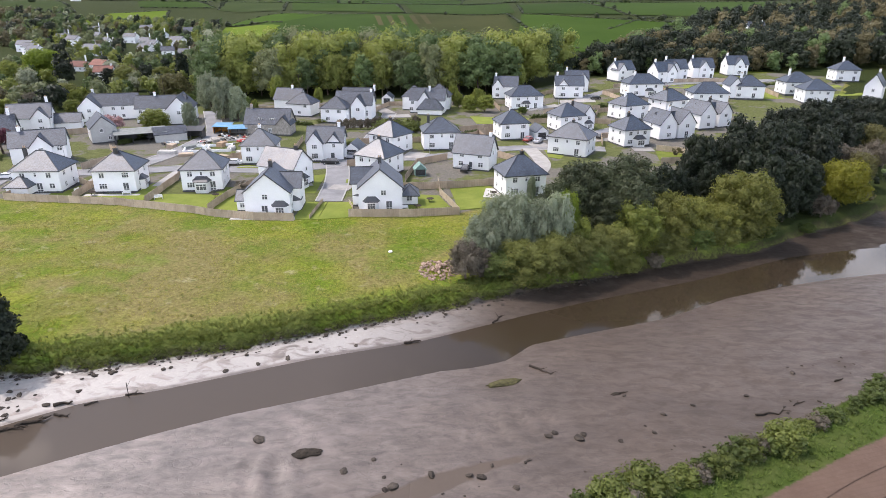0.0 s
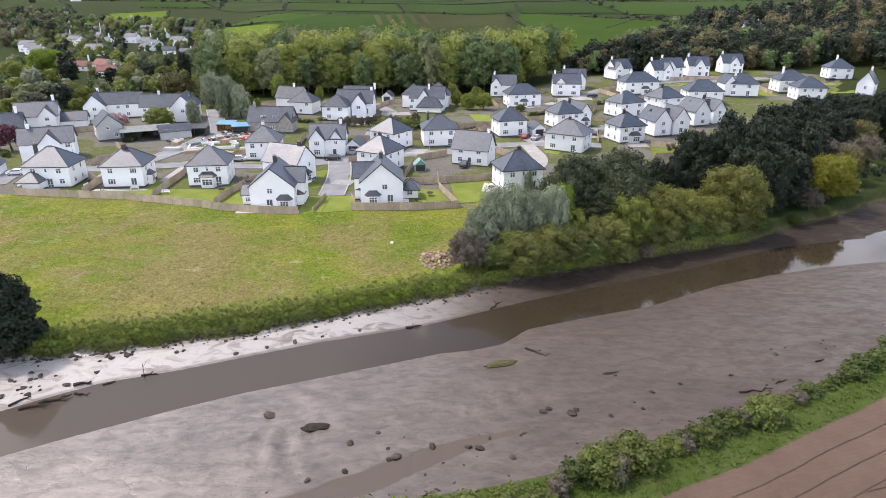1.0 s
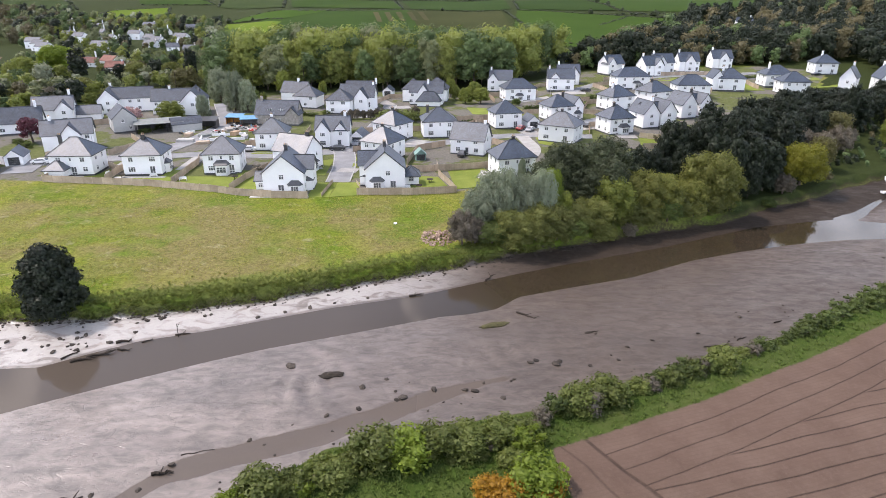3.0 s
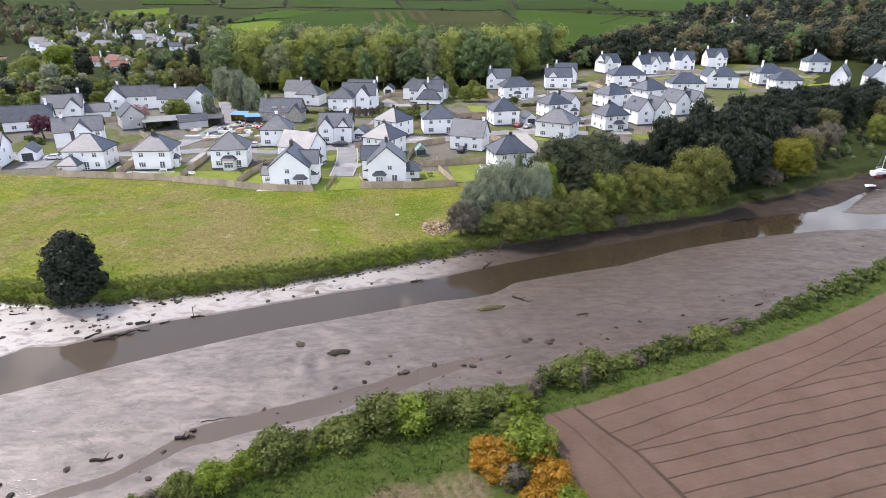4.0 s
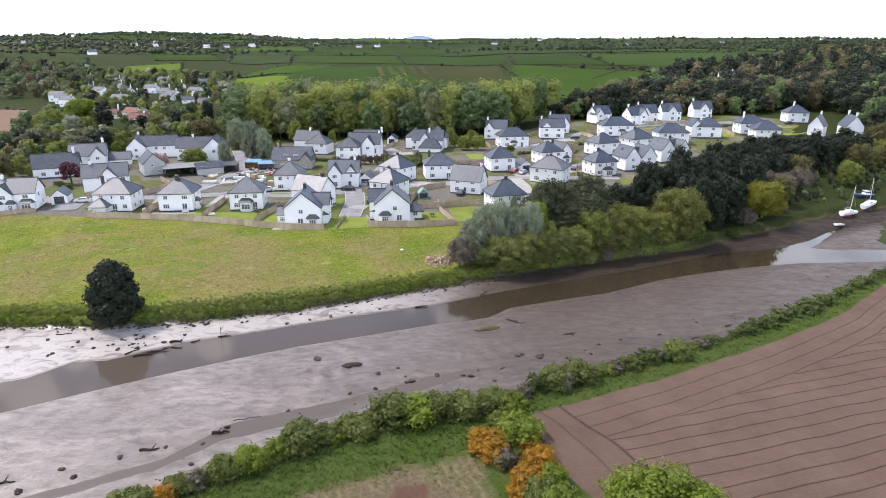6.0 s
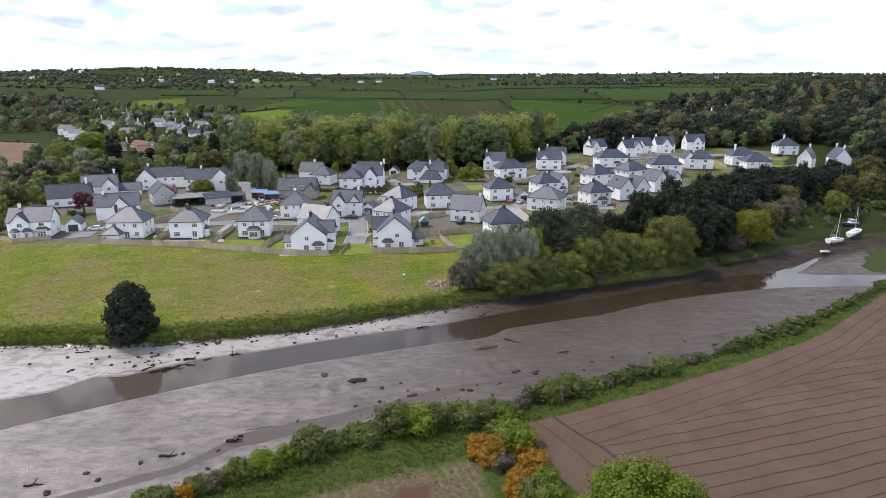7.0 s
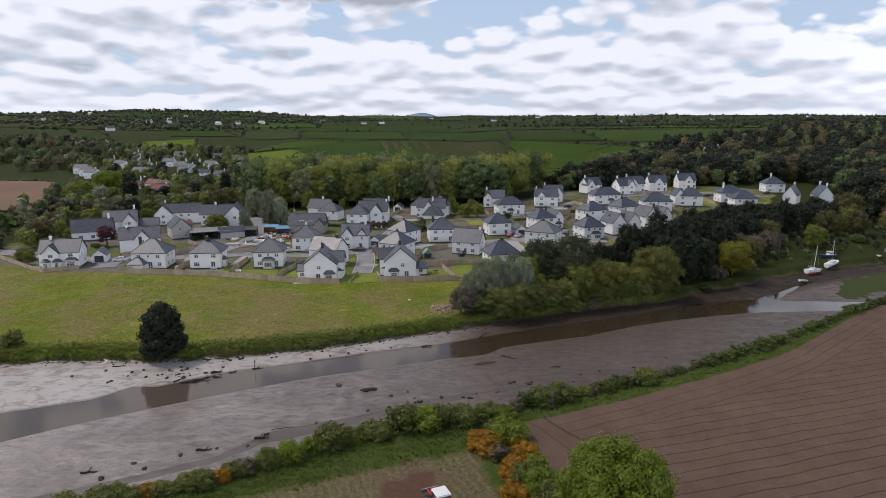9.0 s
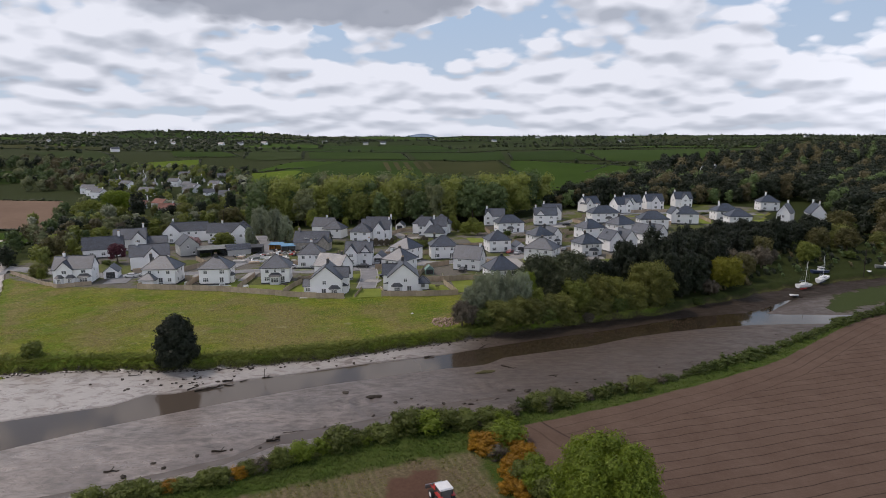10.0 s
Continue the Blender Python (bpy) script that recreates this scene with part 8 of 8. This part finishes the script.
# ---- rubble heap at the field's edge ----
def stone_mesh(r, size, flat=0.6):
    bm = bmesh.new()
    bmesh.ops.create_icosphere(bm, subdivisions=1, radius=size)
    for v in bm.verts:
        v.co *= r.uniform(0.7, 1.25)
        v.co.z *= flat
    return bm


RUBBLE = surface("rubble", (0.20, 0.12, 0.085), (0.40, 0.30, 0.23), 1.5, 6, 0.9, 0.6, 0.03, 0.3)
r_ = random.Random(9)
STONE_MESHES = []
for i in range(8):
    bm = stone_mesh(r_, 0.32)
    me = bpy.data.meshes.new("stone")
    bm.to_mesh(me)
    bm.free()
    STONE_MESHES.append(me)
heap = tagged(new("rubble_heap"), "heap of reddish broken brick and stone at the field edge", "rubble")
heap.matrix_basis = pose(-1.0, 101.5, float(land(-1.0, 101.5)))
for i in range(150):
    a, d = r_.uniform(0, 6.28), r_.random() ** 0.6
    x, y = 3.4 * d * math.cos(a), 4.2 * d * math.sin(a)
    me = STONE_MESHES[i % 8]
    if i < 8:
        me.materials.append(RUBBLE)
    k = r_.uniform(0.5, 1.5)
    ob = shared("stone", me, heap, pose(x, y, max(0.05, 0.75 * (1 - d)) * r_.uniform(0.3, 1.0) + float(land(-1.0 + x, 101.5 + y)) - heap.matrix_basis.translation.z, r_.uniform(-40, 40), r_.uniform(-40, 40), r_.uniform(0, 360)) @ Matrix.Diagonal((k, k * 0.8, k, 1)))


# ---- stones, driftwood and weed on the mud ----
MUD_STONES = []
for i in range(6):
    bm = stone_mesh(r_, 0.35, 0.7)
    me = bpy.data.meshes.new("stone")
    bm.to_mesh(me)
    bm.free()
    me.materials.append(STONES)
    MUD_STONES.append(me)


def mud_stone(x, y, size):
    ob = tagged(new("stone", MUD_STONES[r_.randrange(6)]), "dark wet stone lying in river mud", "stone", "stones on the mud")
    k = size / 0.7
    ob.matrix_basis = pose(x, y, max(0.0, float(land(x, y))) + 0.06 * size, r_.uniform(-20, 20), r_.uniform(-20, 20), r_.uniform(0, 360)) @ Matrix.Diagonal((k * 1.3, k, k * 0.8, 1))


for x, y, s in ((-19.6, 61.1, 1.2), (-9.8, 56.4, 0.8), (-9.7, 52.3, 0.7), (-4.7, 54.4, 1.0), (-5.4, 54.0, 0.7), (-1.1, 56.1, 0.8), (2.7, 56.1, 0.8), (3.9, 55.8, 0.9), (11.4, 62.2, 0.9), (12.2, 62.8, 0.8), (14.6, 61.9, 1.0), (15.2, 62.6, 0.7), (-13.2, 51.0, 0.6), (-27.5, 42.8, 0.8), (-29.1, 35.3, 0.8), (-43.6, 34.3, 0.8),
                (-20.7, 46.7, 0.6), (-29.3, 39.3, 0.6), (7.2, 54.5, 0.7), (21.4, 69.8, 0.5), (-35.4, 74.3, 0.7), (-34.6, 74.6, 0.6), (-27.6, 74.5, 0.7), (-24, 76.2, 0.6), (-20.5, 77.6, 0.7), (-17, 79.2, 0.6), (-12, 81.0, 0.6), (-50, 68.5, 0.7), (-58, 67.5, 0.6), (-65, 67.0, 0.7), (-70, 64.5, 0.6), (-62, 62, 0.6),
                (25, 66.2, 0.7), (29, 68, 0.6), (36, 70, 0.6), (44, 75, 0.7), (19, 61.5, 0.6), (23, 63.0, 0.5), (-38, 36.5, 0.7), (-46, 30.5, 0.9), (-41.5, 33.0, 0.7), (-33.5, 38.5, 0.6), (5.0, 57.5, 0.5), (8.8, 58.4, 0.5), (-7.0, 58.2, 0.5)):
    mud_stone(x, y, s)
rm = random.Random(71)
for _ in range(60):
    x = rm.uniform(-34, 82)
    mud_stone(x, float(near_bank(x)) + 0.8 + rm.random() ** 1.6 * 9.0, rm.uniform(0.18, 0.42))
for _ in range(26):
    x = rm.uniform(-64, -40)
    mud_stone(x, 0.5 * float(water_far(x) + far_bank(x)) + rm.uniform(-3.0, 3.0), rm.uniform(0.3, 0.8))
rs = np.random.RandomState(4)
ex = rs.uniform(-98, 30, 900)
ey = far_bank(ex) + 0.5 - np.abs(rs.normal(0, 0.9, 900))
V, F, n0 = [], [], 0
unit = np.array([v.co[:] for v in MUD_STONES[0].vertices])
tri_ = np.array([p.vertices[:] for p in MUD_STONES[0].polygons])
for x, y in zip(ex, ey):
    k = rs.uniform(0.2, 1.0) ** 1.4
    V.append(unit * rs.uniform(0.75, 1.2, (len(unit), 1)) * k + np.array([x, y, max(0.0, float(land(x, y))) + 0.05]))
    F += (tri_ + n0).tolist()
    n0 += len(unit)
tagged(new("bank_stones", cloud_mesh("bank_stones", np.concatenate(V), F, STONES)), "small dark stones fallen along the river bank", "stones", kind="stuff")


def driftwood(x, y, yaw, long, thick, label, boughs=2):
    ob = tagged(new("driftwood"), label, "driftwood", "driftwood on the mud")
    ob.matrix_basis = pose(x, y, max(0.02, float(land(x, y))), 0, 0, yaw)
    thick *= 0.6
    long *= 0.8
    bm = bmesh.new()
    p = Vector((-long / 2, 0, thick * 0.6))
    for i in range(5):
        q = Vector((-long / 2 + long * (i + 1) / 5, r_.uniform(-0.08, 0.08) * long, thick * r_.uniform(0.5, 1.1)))
        cyl(bm, p, q, thick * (1 - 0.12 * i), thick * (1 - 0.12 * (i + 1)), 7)
        p = q
    part("trunk", bm, DRIFT, ob)
    for j in range(boughs):
        bm = bmesh.new()
        u = r_.uniform(-0.3, 0.4) * long
        e = Vector((u + r_.uniform(0.2, 0.5) * long * 0.5, r_.choice((-1, 1)) * long * r_.uniform(0.15, 0.3), thick + r_.uniform(0.1, 0.6)))
        cyl(bm, (u, 0, thick * 0.7), e, thick * 0.45, thick * 0.15, 6)
        part("bough", bm, DRIFT, ob)


for x, y, yaw, long, thick, boughs in ((12.3, 75.2, -38, 4.2, 0.28, 2), (37.6, 66.6, 8, 5.5, 0.2, 1), (41.5, 68.5, 30, 2.5, 0.15, 2), (-4.4, 82.2, 15, 3.0, 0.3, 2), (7.7, 89.0, 60, 3.4, 0.25, 3), (-36.8, 69.4, 10, 2.6, 0.22, 2), (-44.1, 67.2, 20, 2.4, 0.4, 1), (-45.6, 64.0, 35, 4.4, 0.35, 3), (-47.2, 62.6, 20, 4.0, 0.3, 3),
                                       (-49.5, 63.6, 50, 3.0, 0.25, 2), (-43.2, 65.2, -10, 2.2, 0.25, 2), (-27.9, 41.5, 12, 2.6, 0.35, 2), (-35.2, 38.0, 10, 2.8, 0.3, 2), (-63.5, 69.0, 5, 3.0, 0.2, 1), (-48.5, 32.0, 10, 2.6, 0.25, 2), (-25.5, 44.6, 14, 4.2, 0.10, 0), (49, 73.6, 30, 2.0, 0.2, 1), (21.5, 70.4, 20, 1.6, 0.15, 1), (-41, 67.5, 30, 1.8, 0.2, 2)):
    driftwood(x, y, yaw, long, thick, "dark waterlogged branch stranded on the mud", boughs)
stake = tagged(new("stake"), "thin upright stake standing in the water's edge", "stake")
stake.matrix_basis = pose(-37.2, 68.8, -0.3, 6, 4, 0)
bm = bmesh.new()
cyl(bm, (0, 0, 0), (0, 0, 2.6), 0.06, 0.04, 6)
part("pole", bm, DRIFT, stake)
bm = bmesh.new()
cyl(bm, (0, 0, 2.0), (0.5, 0.1, 2.9), 0.03, 0.015, 5)
part("twig", bm, DRIFT, stake)


def mound(x, y, w, d, h, yaw, mat, label):
    """A low weedy hump standing out of the mud."""
    bm = bmesh.new()
    bmesh.ops.create_icosphere(bm, subdivisions=3, radius=1)
    for v in bm.verts:
        k = 1 + 0.30 * noise.noise(v.co * 2.3 + Vector((x, y, 0))) + 0.12 * noise.noise(v.co * 7)
        v.co = Vector((v.co.x * w / 2 * k, v.co.y * d / 2 * k, v.co.z * h * k))
    ob = part("weed_mound", bm, mat)
    ob.matrix_basis = pose(x, y, max(0.0, float(land(x, y))) - 0.05, 0, 0, yaw)
    return tagged(ob, label, "mound", "mounds in the mud")


WEED = surface("river_weed", (0.04, 0.036, 0.018), (0.12, 0.11, 0.045), 2.0, 7, 0.85, 0.9, 0.12, 0.1, spec=0.2)
DARK_WEED = surface("dark_weed", (0.014, 0.012, 0.009), (0.055, 0.043, 0.032), 2.0, 7, 0.85, 0.9, 0.12, 0.1, spec=0.2)
mound(7.4, 72.3, 4.6, 1.5, 0.45, 18, WEED, "low weed-covered mud bar in the river")
mound(-13.9, 59.0, 3.0, 1.4, 0.28, 12, DARK_WEED, "dark weedy hump on the mud flat")
mound(-93.0, 66.5, 8.0, 3.0, 0.9, 5, LAWN, "grassy slumped block of river bank")
mound(20.6, 70.2, 1.6, 0.7, 0.15, 18, DARK_WEED, "small dark weedy hump on the mud")


# ---- boats ----
def hull_mesh(bm, long, wide, deep):
    n, rings = 9, []
    for i in range(n + 1):
        u = i / n
        k = max(0.03, math.sin(math.pi * (0.18 + 0.82 * (1 - u))) ** 0.6) if u > 0.25 else 0.80 + 0.2 * u / 0.25
        w, s = wide / 2 * k, deep * (0.12 * abs(u - 0.4) + 0.0)
        x = -long / 2 + long * u
        rings.append([bm.verts.new(p) for p in ((x, -w, deep + s), (x, -w * 0.86, deep * 0.45), (x, -w * 0.3, 0.05 + 0.25 * deep * u * u), (x, w * 0.3, 0.05 + 0.25 * deep * u * u), (x, w * 0.86, deep * 0.45), (x, w, deep + s))])
    for a, b in zip(rings, rings[1:]):
        for i in range(5):
            bm.faces.new((a[i], b[i], b[i + 1], a[i + 1]))
        bm.faces.new((a[5], b[5], b[0], a[0]))
    bm.faces.new(rings[0])
    bm.faces.new(rings[-1][::-1])
    bmesh.ops.recalc_face_normals(bm, faces=bm.faces)


def sailboat(x, y, yaw, keel, label, lean=4):
    ob = tagged(new("sailing_boat"), label, "boat", "boats on the mud")
    ob.matrix_basis = pose(x, y, float(land(x, y)) + 0.0, 0, lean, yaw)
    bm = bmesh.new()
    hull_mesh(bm, 6.8, 2.3, 1.25)
    for v in bm.verts:
        v.co.z += 0.35
    h = part("hull", bm, WHITE_HULL, ob)
    bm = bmesh.new()
    box(bm, -1.6, 1.6, -0.22, 0.22, -0.3, 0.62)
    part("keel", bm, keel, h)
    bm = bmesh.new()
    vs = box(bm, -1.0, 1.6, -0.75, 0.75, 1.5, 2.05)
    for v in vs[4:]:
        v.co.x = v.co.x * 0.85
        v.co.y *= 0.75
    c = part("cabin", bm, WHITE_HULL, ob)
    bm = bmesh.new()
    box(bm, -0.7, 1.2, -0.72, 0.72, 1.70, 1.88)
    part("cabin_window", bm, GLASS, c)
    bm = bmesh.new()
    cyl(bm, (0.5, 0, 1.9), (0.5, 0, 9.0), 0.075, 0.05, 8)
    m = part("mast", bm, FRAME, ob)
    bm = bmesh.new()
    cyl(bm, (0.45, 0, 2.7), (-2.7, 0, 2.6), 0.06, 0.05, 6)
    part("boom", bm, FRAME, m)
    bm = bmesh.new()
    cyl(bm, (0.3, 0, 2.82), (-2.5, 0, 2.74), 0.16, 0.12, 8)
    part("furled_sail", bm, NAVY, m)
    for e in ((3.3, 0), (-3.3, 0), (0.3, 1.05), (0.3, -1.05)):
        bm = bmesh.new()
        cyl(bm, (0.5, 0, 8.8), (e[0], e[1], 1.6), 0.012, 0.012, 4)
        part("stay", bm, STEEL, m)


sailboat(114.0, 146.8, 30, RED_PAINT, "white sailing boat with red keel aground")
sailboat(124.3, 154.2, 36, NAVY, "white sailing boat aground beside the bank", -4)


def motor_boat(x, y, yaw, hull, label, long=5.5):
    ob = tagged(new("motor_boat"), label, "boat", "boats on the mud")
    ob.matrix_basis = pose(x, y, float(land(x, y)) + 0.0, 0, 3, yaw)
    bm = bmesh.new()
    hull_mesh(bm, long, 2.1, 1.1)
    part("hull", bm, hull, ob)
    bm = bmesh.new()
    vs = box(bm, -0.6, 1.2, -0.7, 0.7, 1.1, 2.2)
    for v in vs[4:]:
        v.co.x *= 0.7
    c = part("cabin", bm, WHITE_HULL, ob)
    bm = bmesh.new()
    box(bm, -0.5, 0.98, -0.715, 0.715, 1.62, 1.98)
    part("cabin_window", bm, GLASS, c)
    bm = bmesh.new()
    box(bm, -0.62, 1.0, -0.8, 0.8, 2.2, 2.28)
    part("cabin_roof", bm, WHITE_HULL, c)


def dinghy(x, y, yaw, hull, label, long=3.4):
    ob = tagged(new("dinghy"), label, "boat", "boats on the mud")
    ob.matrix_basis = pose(x, y, float(land(x, y)) + 0.02, 0, 8, yaw)
    bm = bmesh.new()
    hull_mesh(bm, long, 1.4, 0.55)
    h = part("hull", bm, hull, ob)
    bm = bmesh.new()
    box(bm, -0.15, 0.15, -0.6, 0.6, 0.58, 0.63)
    part("thwart", bm, PALE_TIMBER, h)


motor_boat(127.5, 161.5, 12, NAVY, "navy motor boat with white cabin on the bank", 6.5)
dinghy(106.0, 137.5, 28, WHITE_HULL, "white dinghy lying on the mud")
dinghy(146.0, 164.0, 60, WHITE_HULL, "white dinghy drawn up on the bank")
motor_boat(156.0, 170.0, -10, TIN, "grey motor boat moored by the bank", 7.0)
dinghy(163.0, 166.0, -5, WHITE_HULL, "white dinghy beside the moored boats")
dinghy(169.0, 172.0, 20, WHITE_HULL, "small white boat beside the moored boats", 4.2)
jetty = tagged(new("jetty"), "low dark timber jetty on posts", "jetty")
jetty.matrix_basis = pose(118.5, 153.5, float(land(118.5, 150)) + 0.2, 0, 0, 36)
for i in range(16):
    bm = bmesh.new()
    box(bm, -5.6 + 0.7 * i, -5.0 + 0.7 * i, -0.7, 0.7, 0.8, 0.86)
    part("plank", bm, DRIFT, jetty)
for i in range(6):
    for s in (-0.6, 0.6):
        bm = bmesh.new()
        cyl(bm, (-5.2 + 2.05 * i, s, -1.6), (-5.2 + 2.05 * i, s, 1.2), 0.09, 0.08, 6)
        part("post", bm, DRIFT, jetty)


# ---- tractor on the stubble ----
def tractor(x, y, yaw):
    ob = tagged(new("tractor"), "red tractor with white cab roof working on stubble", "tractor")
    ob.matrix_basis = pose(x, y, float(land(x, y)) + 0.02, 0, 0, yaw)
    bm = bmesh.new()
    box(bm, -0.40, 0.40, 0.5, 2.3, 0.95, 1.65)
    bmesh.ops.bevel(bm, geom=bm.edges[:], offset=0.08, segments=2, affect="EDGES")
    part("bonnet", bm, RED_PAINT, ob)
    bm = bmesh.new()
    box(bm, -0.3, 0.3, -1.3, 2.1, 0.6, 0.95)
    part("chassis", bm, TRIM, ob)
    bm = bmesh.new()
    box(bm, -0.75, 0.75, -1.15, 0.45, 1.15, 2.45)
    cab = part("cab", bm, GLASS, ob)
    for sx in (-0.75, 0.75):
        for sy in (-1.15, 0.45):
            bm = bmesh.new()
            box(bm, sx - 0.06, sx + 0.06, sy - 0.06, sy + 0.06, 1.1, 2.47)
            part("pillar", bm, TRIM, cab)
    bm = bmesh.new()
    box(bm, -0.9, 0.9, -1.35, 0.65, 2.48, 2.72)
    bmesh.ops.bevel(bm, geom=bm.edges[:], offset=0.09, segments=2, affect="EDGES")
    part("cab_roof", bm, WHITE_HULL, cab)
    for y_, r0, w in ((-0.75, 0.85, 0.5), (1.75, 0.58, 0.4)):
        for s in (-1, 1):
            bm = bmesh.new()
            cyl(bm, (s * 0.62, y_, r0), (s * (0.62 + w), y_, r0), r0, r0, 18)
            wh = part("wheel", bm, RUBBER, ob)
            bm = bmesh.new()
            cyl(bm, (s * (0.60 + w), y_, r0), (s * (0.64 + w), y_, r0), r0 * 0.55, r0 * 0.5, 12)
            part("rim", bm, FRAME, wh)
    for s in (-1, 1):
        bm = bmesh.new()
        box(bm, s * 0.87 - 0.27, s * 0.87 + 0.27, -1.5, 0.05, 1.72, 1.82)
        part("mudguard", bm, RED_PAINT, ob)
        bm = bmesh.new()
        cyl(bm, (s * 0.45, 0.6, 1.4), (s * 0.45, 3.0, 1.1), 0.09, 0.08, 6)
        part("loader_arm", bm, RED_PAINT, ob)
    bm = bmesh.new()
    box(bm, -1.15, 1.15, 3.0, 3.15, 0.7, 1.2)
    part("loader_frame", bm, STEEL, ob)
    bm = bmesh.new()
    box(bm, -1.3, 1.3, -2.3, -1.5, 0.25, 0.9)
    part("tiller", bm, RED_PAINT, ob)
    bm = bmesh.new()
    cyl(bm, (0.3, 1.2, 1.6), (0.3, 1.2, 2.5), 0.05, 0.05, 6)
    part("exhaust", bm, STEEL, ob)


tractor(-0.9, 21.4, 24)

# small white sack lying in the field
bm = bmesh.new()
bmesh.ops.create_icosphere(bm, subdivisions=2, radius=0.4)
for v in bm.verts:
    v.co *= 1 + 0.25 * noise.noise(v.co * 5)
    v.co.z *= 0.55
sack = part("sack", bm, FRAME)
sack.matrix_basis = pose(-9.7, 108.5, float(land(-9.7, 108.5)) + 0.12)
tagged(sack, "small white sack lying in the pasture", "sack")


# ---- poles ----
def utility_pole(x, y, h):
    ob = tagged(new("utility_pole"), "weathered timber utility pole with crossarm", "pole", "poles")
    ob.matrix_basis = pose(x, y, float(land(x, y)))
    bm = bmesh.new()
    cyl(bm, (0, 0, -0.5), (0, 0, h), 0.15, 0.11, 8)
    p = part("shaft", bm, DRIFT, ob)
    bm = bmesh.new()
    box(bm, -1.0, 1.0, -0.06, 0.06, h - 0.5, h - 0.38)
    part("crossarm", bm, DRIFT, p)


utility_pole(143.0, 162.0, 10)
utility_pole(-112, 258, 11)
utility_pole(-62, 273, 11)


def street_lamp(x, y, yaw):
    ob = tagged(new("street_lamp"), "slim grey street lamp on the estate road", "street lamp", "street lamps")
    ob.matrix_basis = pose(x, y, float(land(x, y)), 0, 0, yaw)
    bm = bmesh.new()
    cyl(bm, (0, 0, -0.3), (0, 0, 6.0), 0.07, 0.045, 8)
    p = part("column", bm, STEEL, ob)
    bm = bmesh.new()
    box(bm, -0.12, 0.5, -0.1, 0.1, 6.0, 6.12)
    part("lantern", bm, TRIM, p)


for x, y, w_ in ((-31.5, 150, 0), (-62, 166.2, -90), (-96, 160.5, -90), (-5, 180.5, -90), (30, 193.5, -90), (49.5, 222, 0), (42, 250, 0)):
    street_lamp(x, y, w_)

# ---- old town beyond the trees ----
for x, y in TOWN:
    w, red = rt.uniform(8, 12), y < 380 and x < -165
    coat = rt.choice((RENDER, RENDER, RENDER, RENDER, GREY_RENDER))
    house(x, y, rt.uniform(-30, 30), [("side", 0, 0, w, 7.5, rt.choice((2.7, 2.7, 5.0)), 2.6)], "small pale house among the town's trees" if not red else "small house with red clay roof among trees",
          [(-w * 0.25, -3.75, 0.9, "front", 1.3, 1.1, 2), (w * 0.25, -3.75, 0.9, "front", 1.3, 1.1, 2)], (), [(w * 0.4, 0, 3.5, 6.6 if rt.random() < 0.6 else 8.4)], roof=CLAY_ROOF if red else OLD_SLATE, plinth=False, walls=coat, group="houses of the old town")
for x, y in ((-560, 1010), (-470, 1380), (-520, 1400), (-420, 1395), (-700, 1450), (-650, 1440), (-760, 1700), (-980, 1500), (-200, 1480), (-160, 1500), (120, 1620), (-330, 1640), (420, 1500), (760, 1800), (980, 1700), (-1200, 2100), (-860, 2050), (300, 2100), (-60, 2300), (600, 2400), *LODGES):
    house(x, y, rt.uniform(-40, 40), [("side", 0, 0, 13, 8, 4.6, 3.2)], "white farmhouse far off on the hills", (), (), [(5, 0, 6.5, 9.0)], plinth=False, group="farmhouses on the hills")
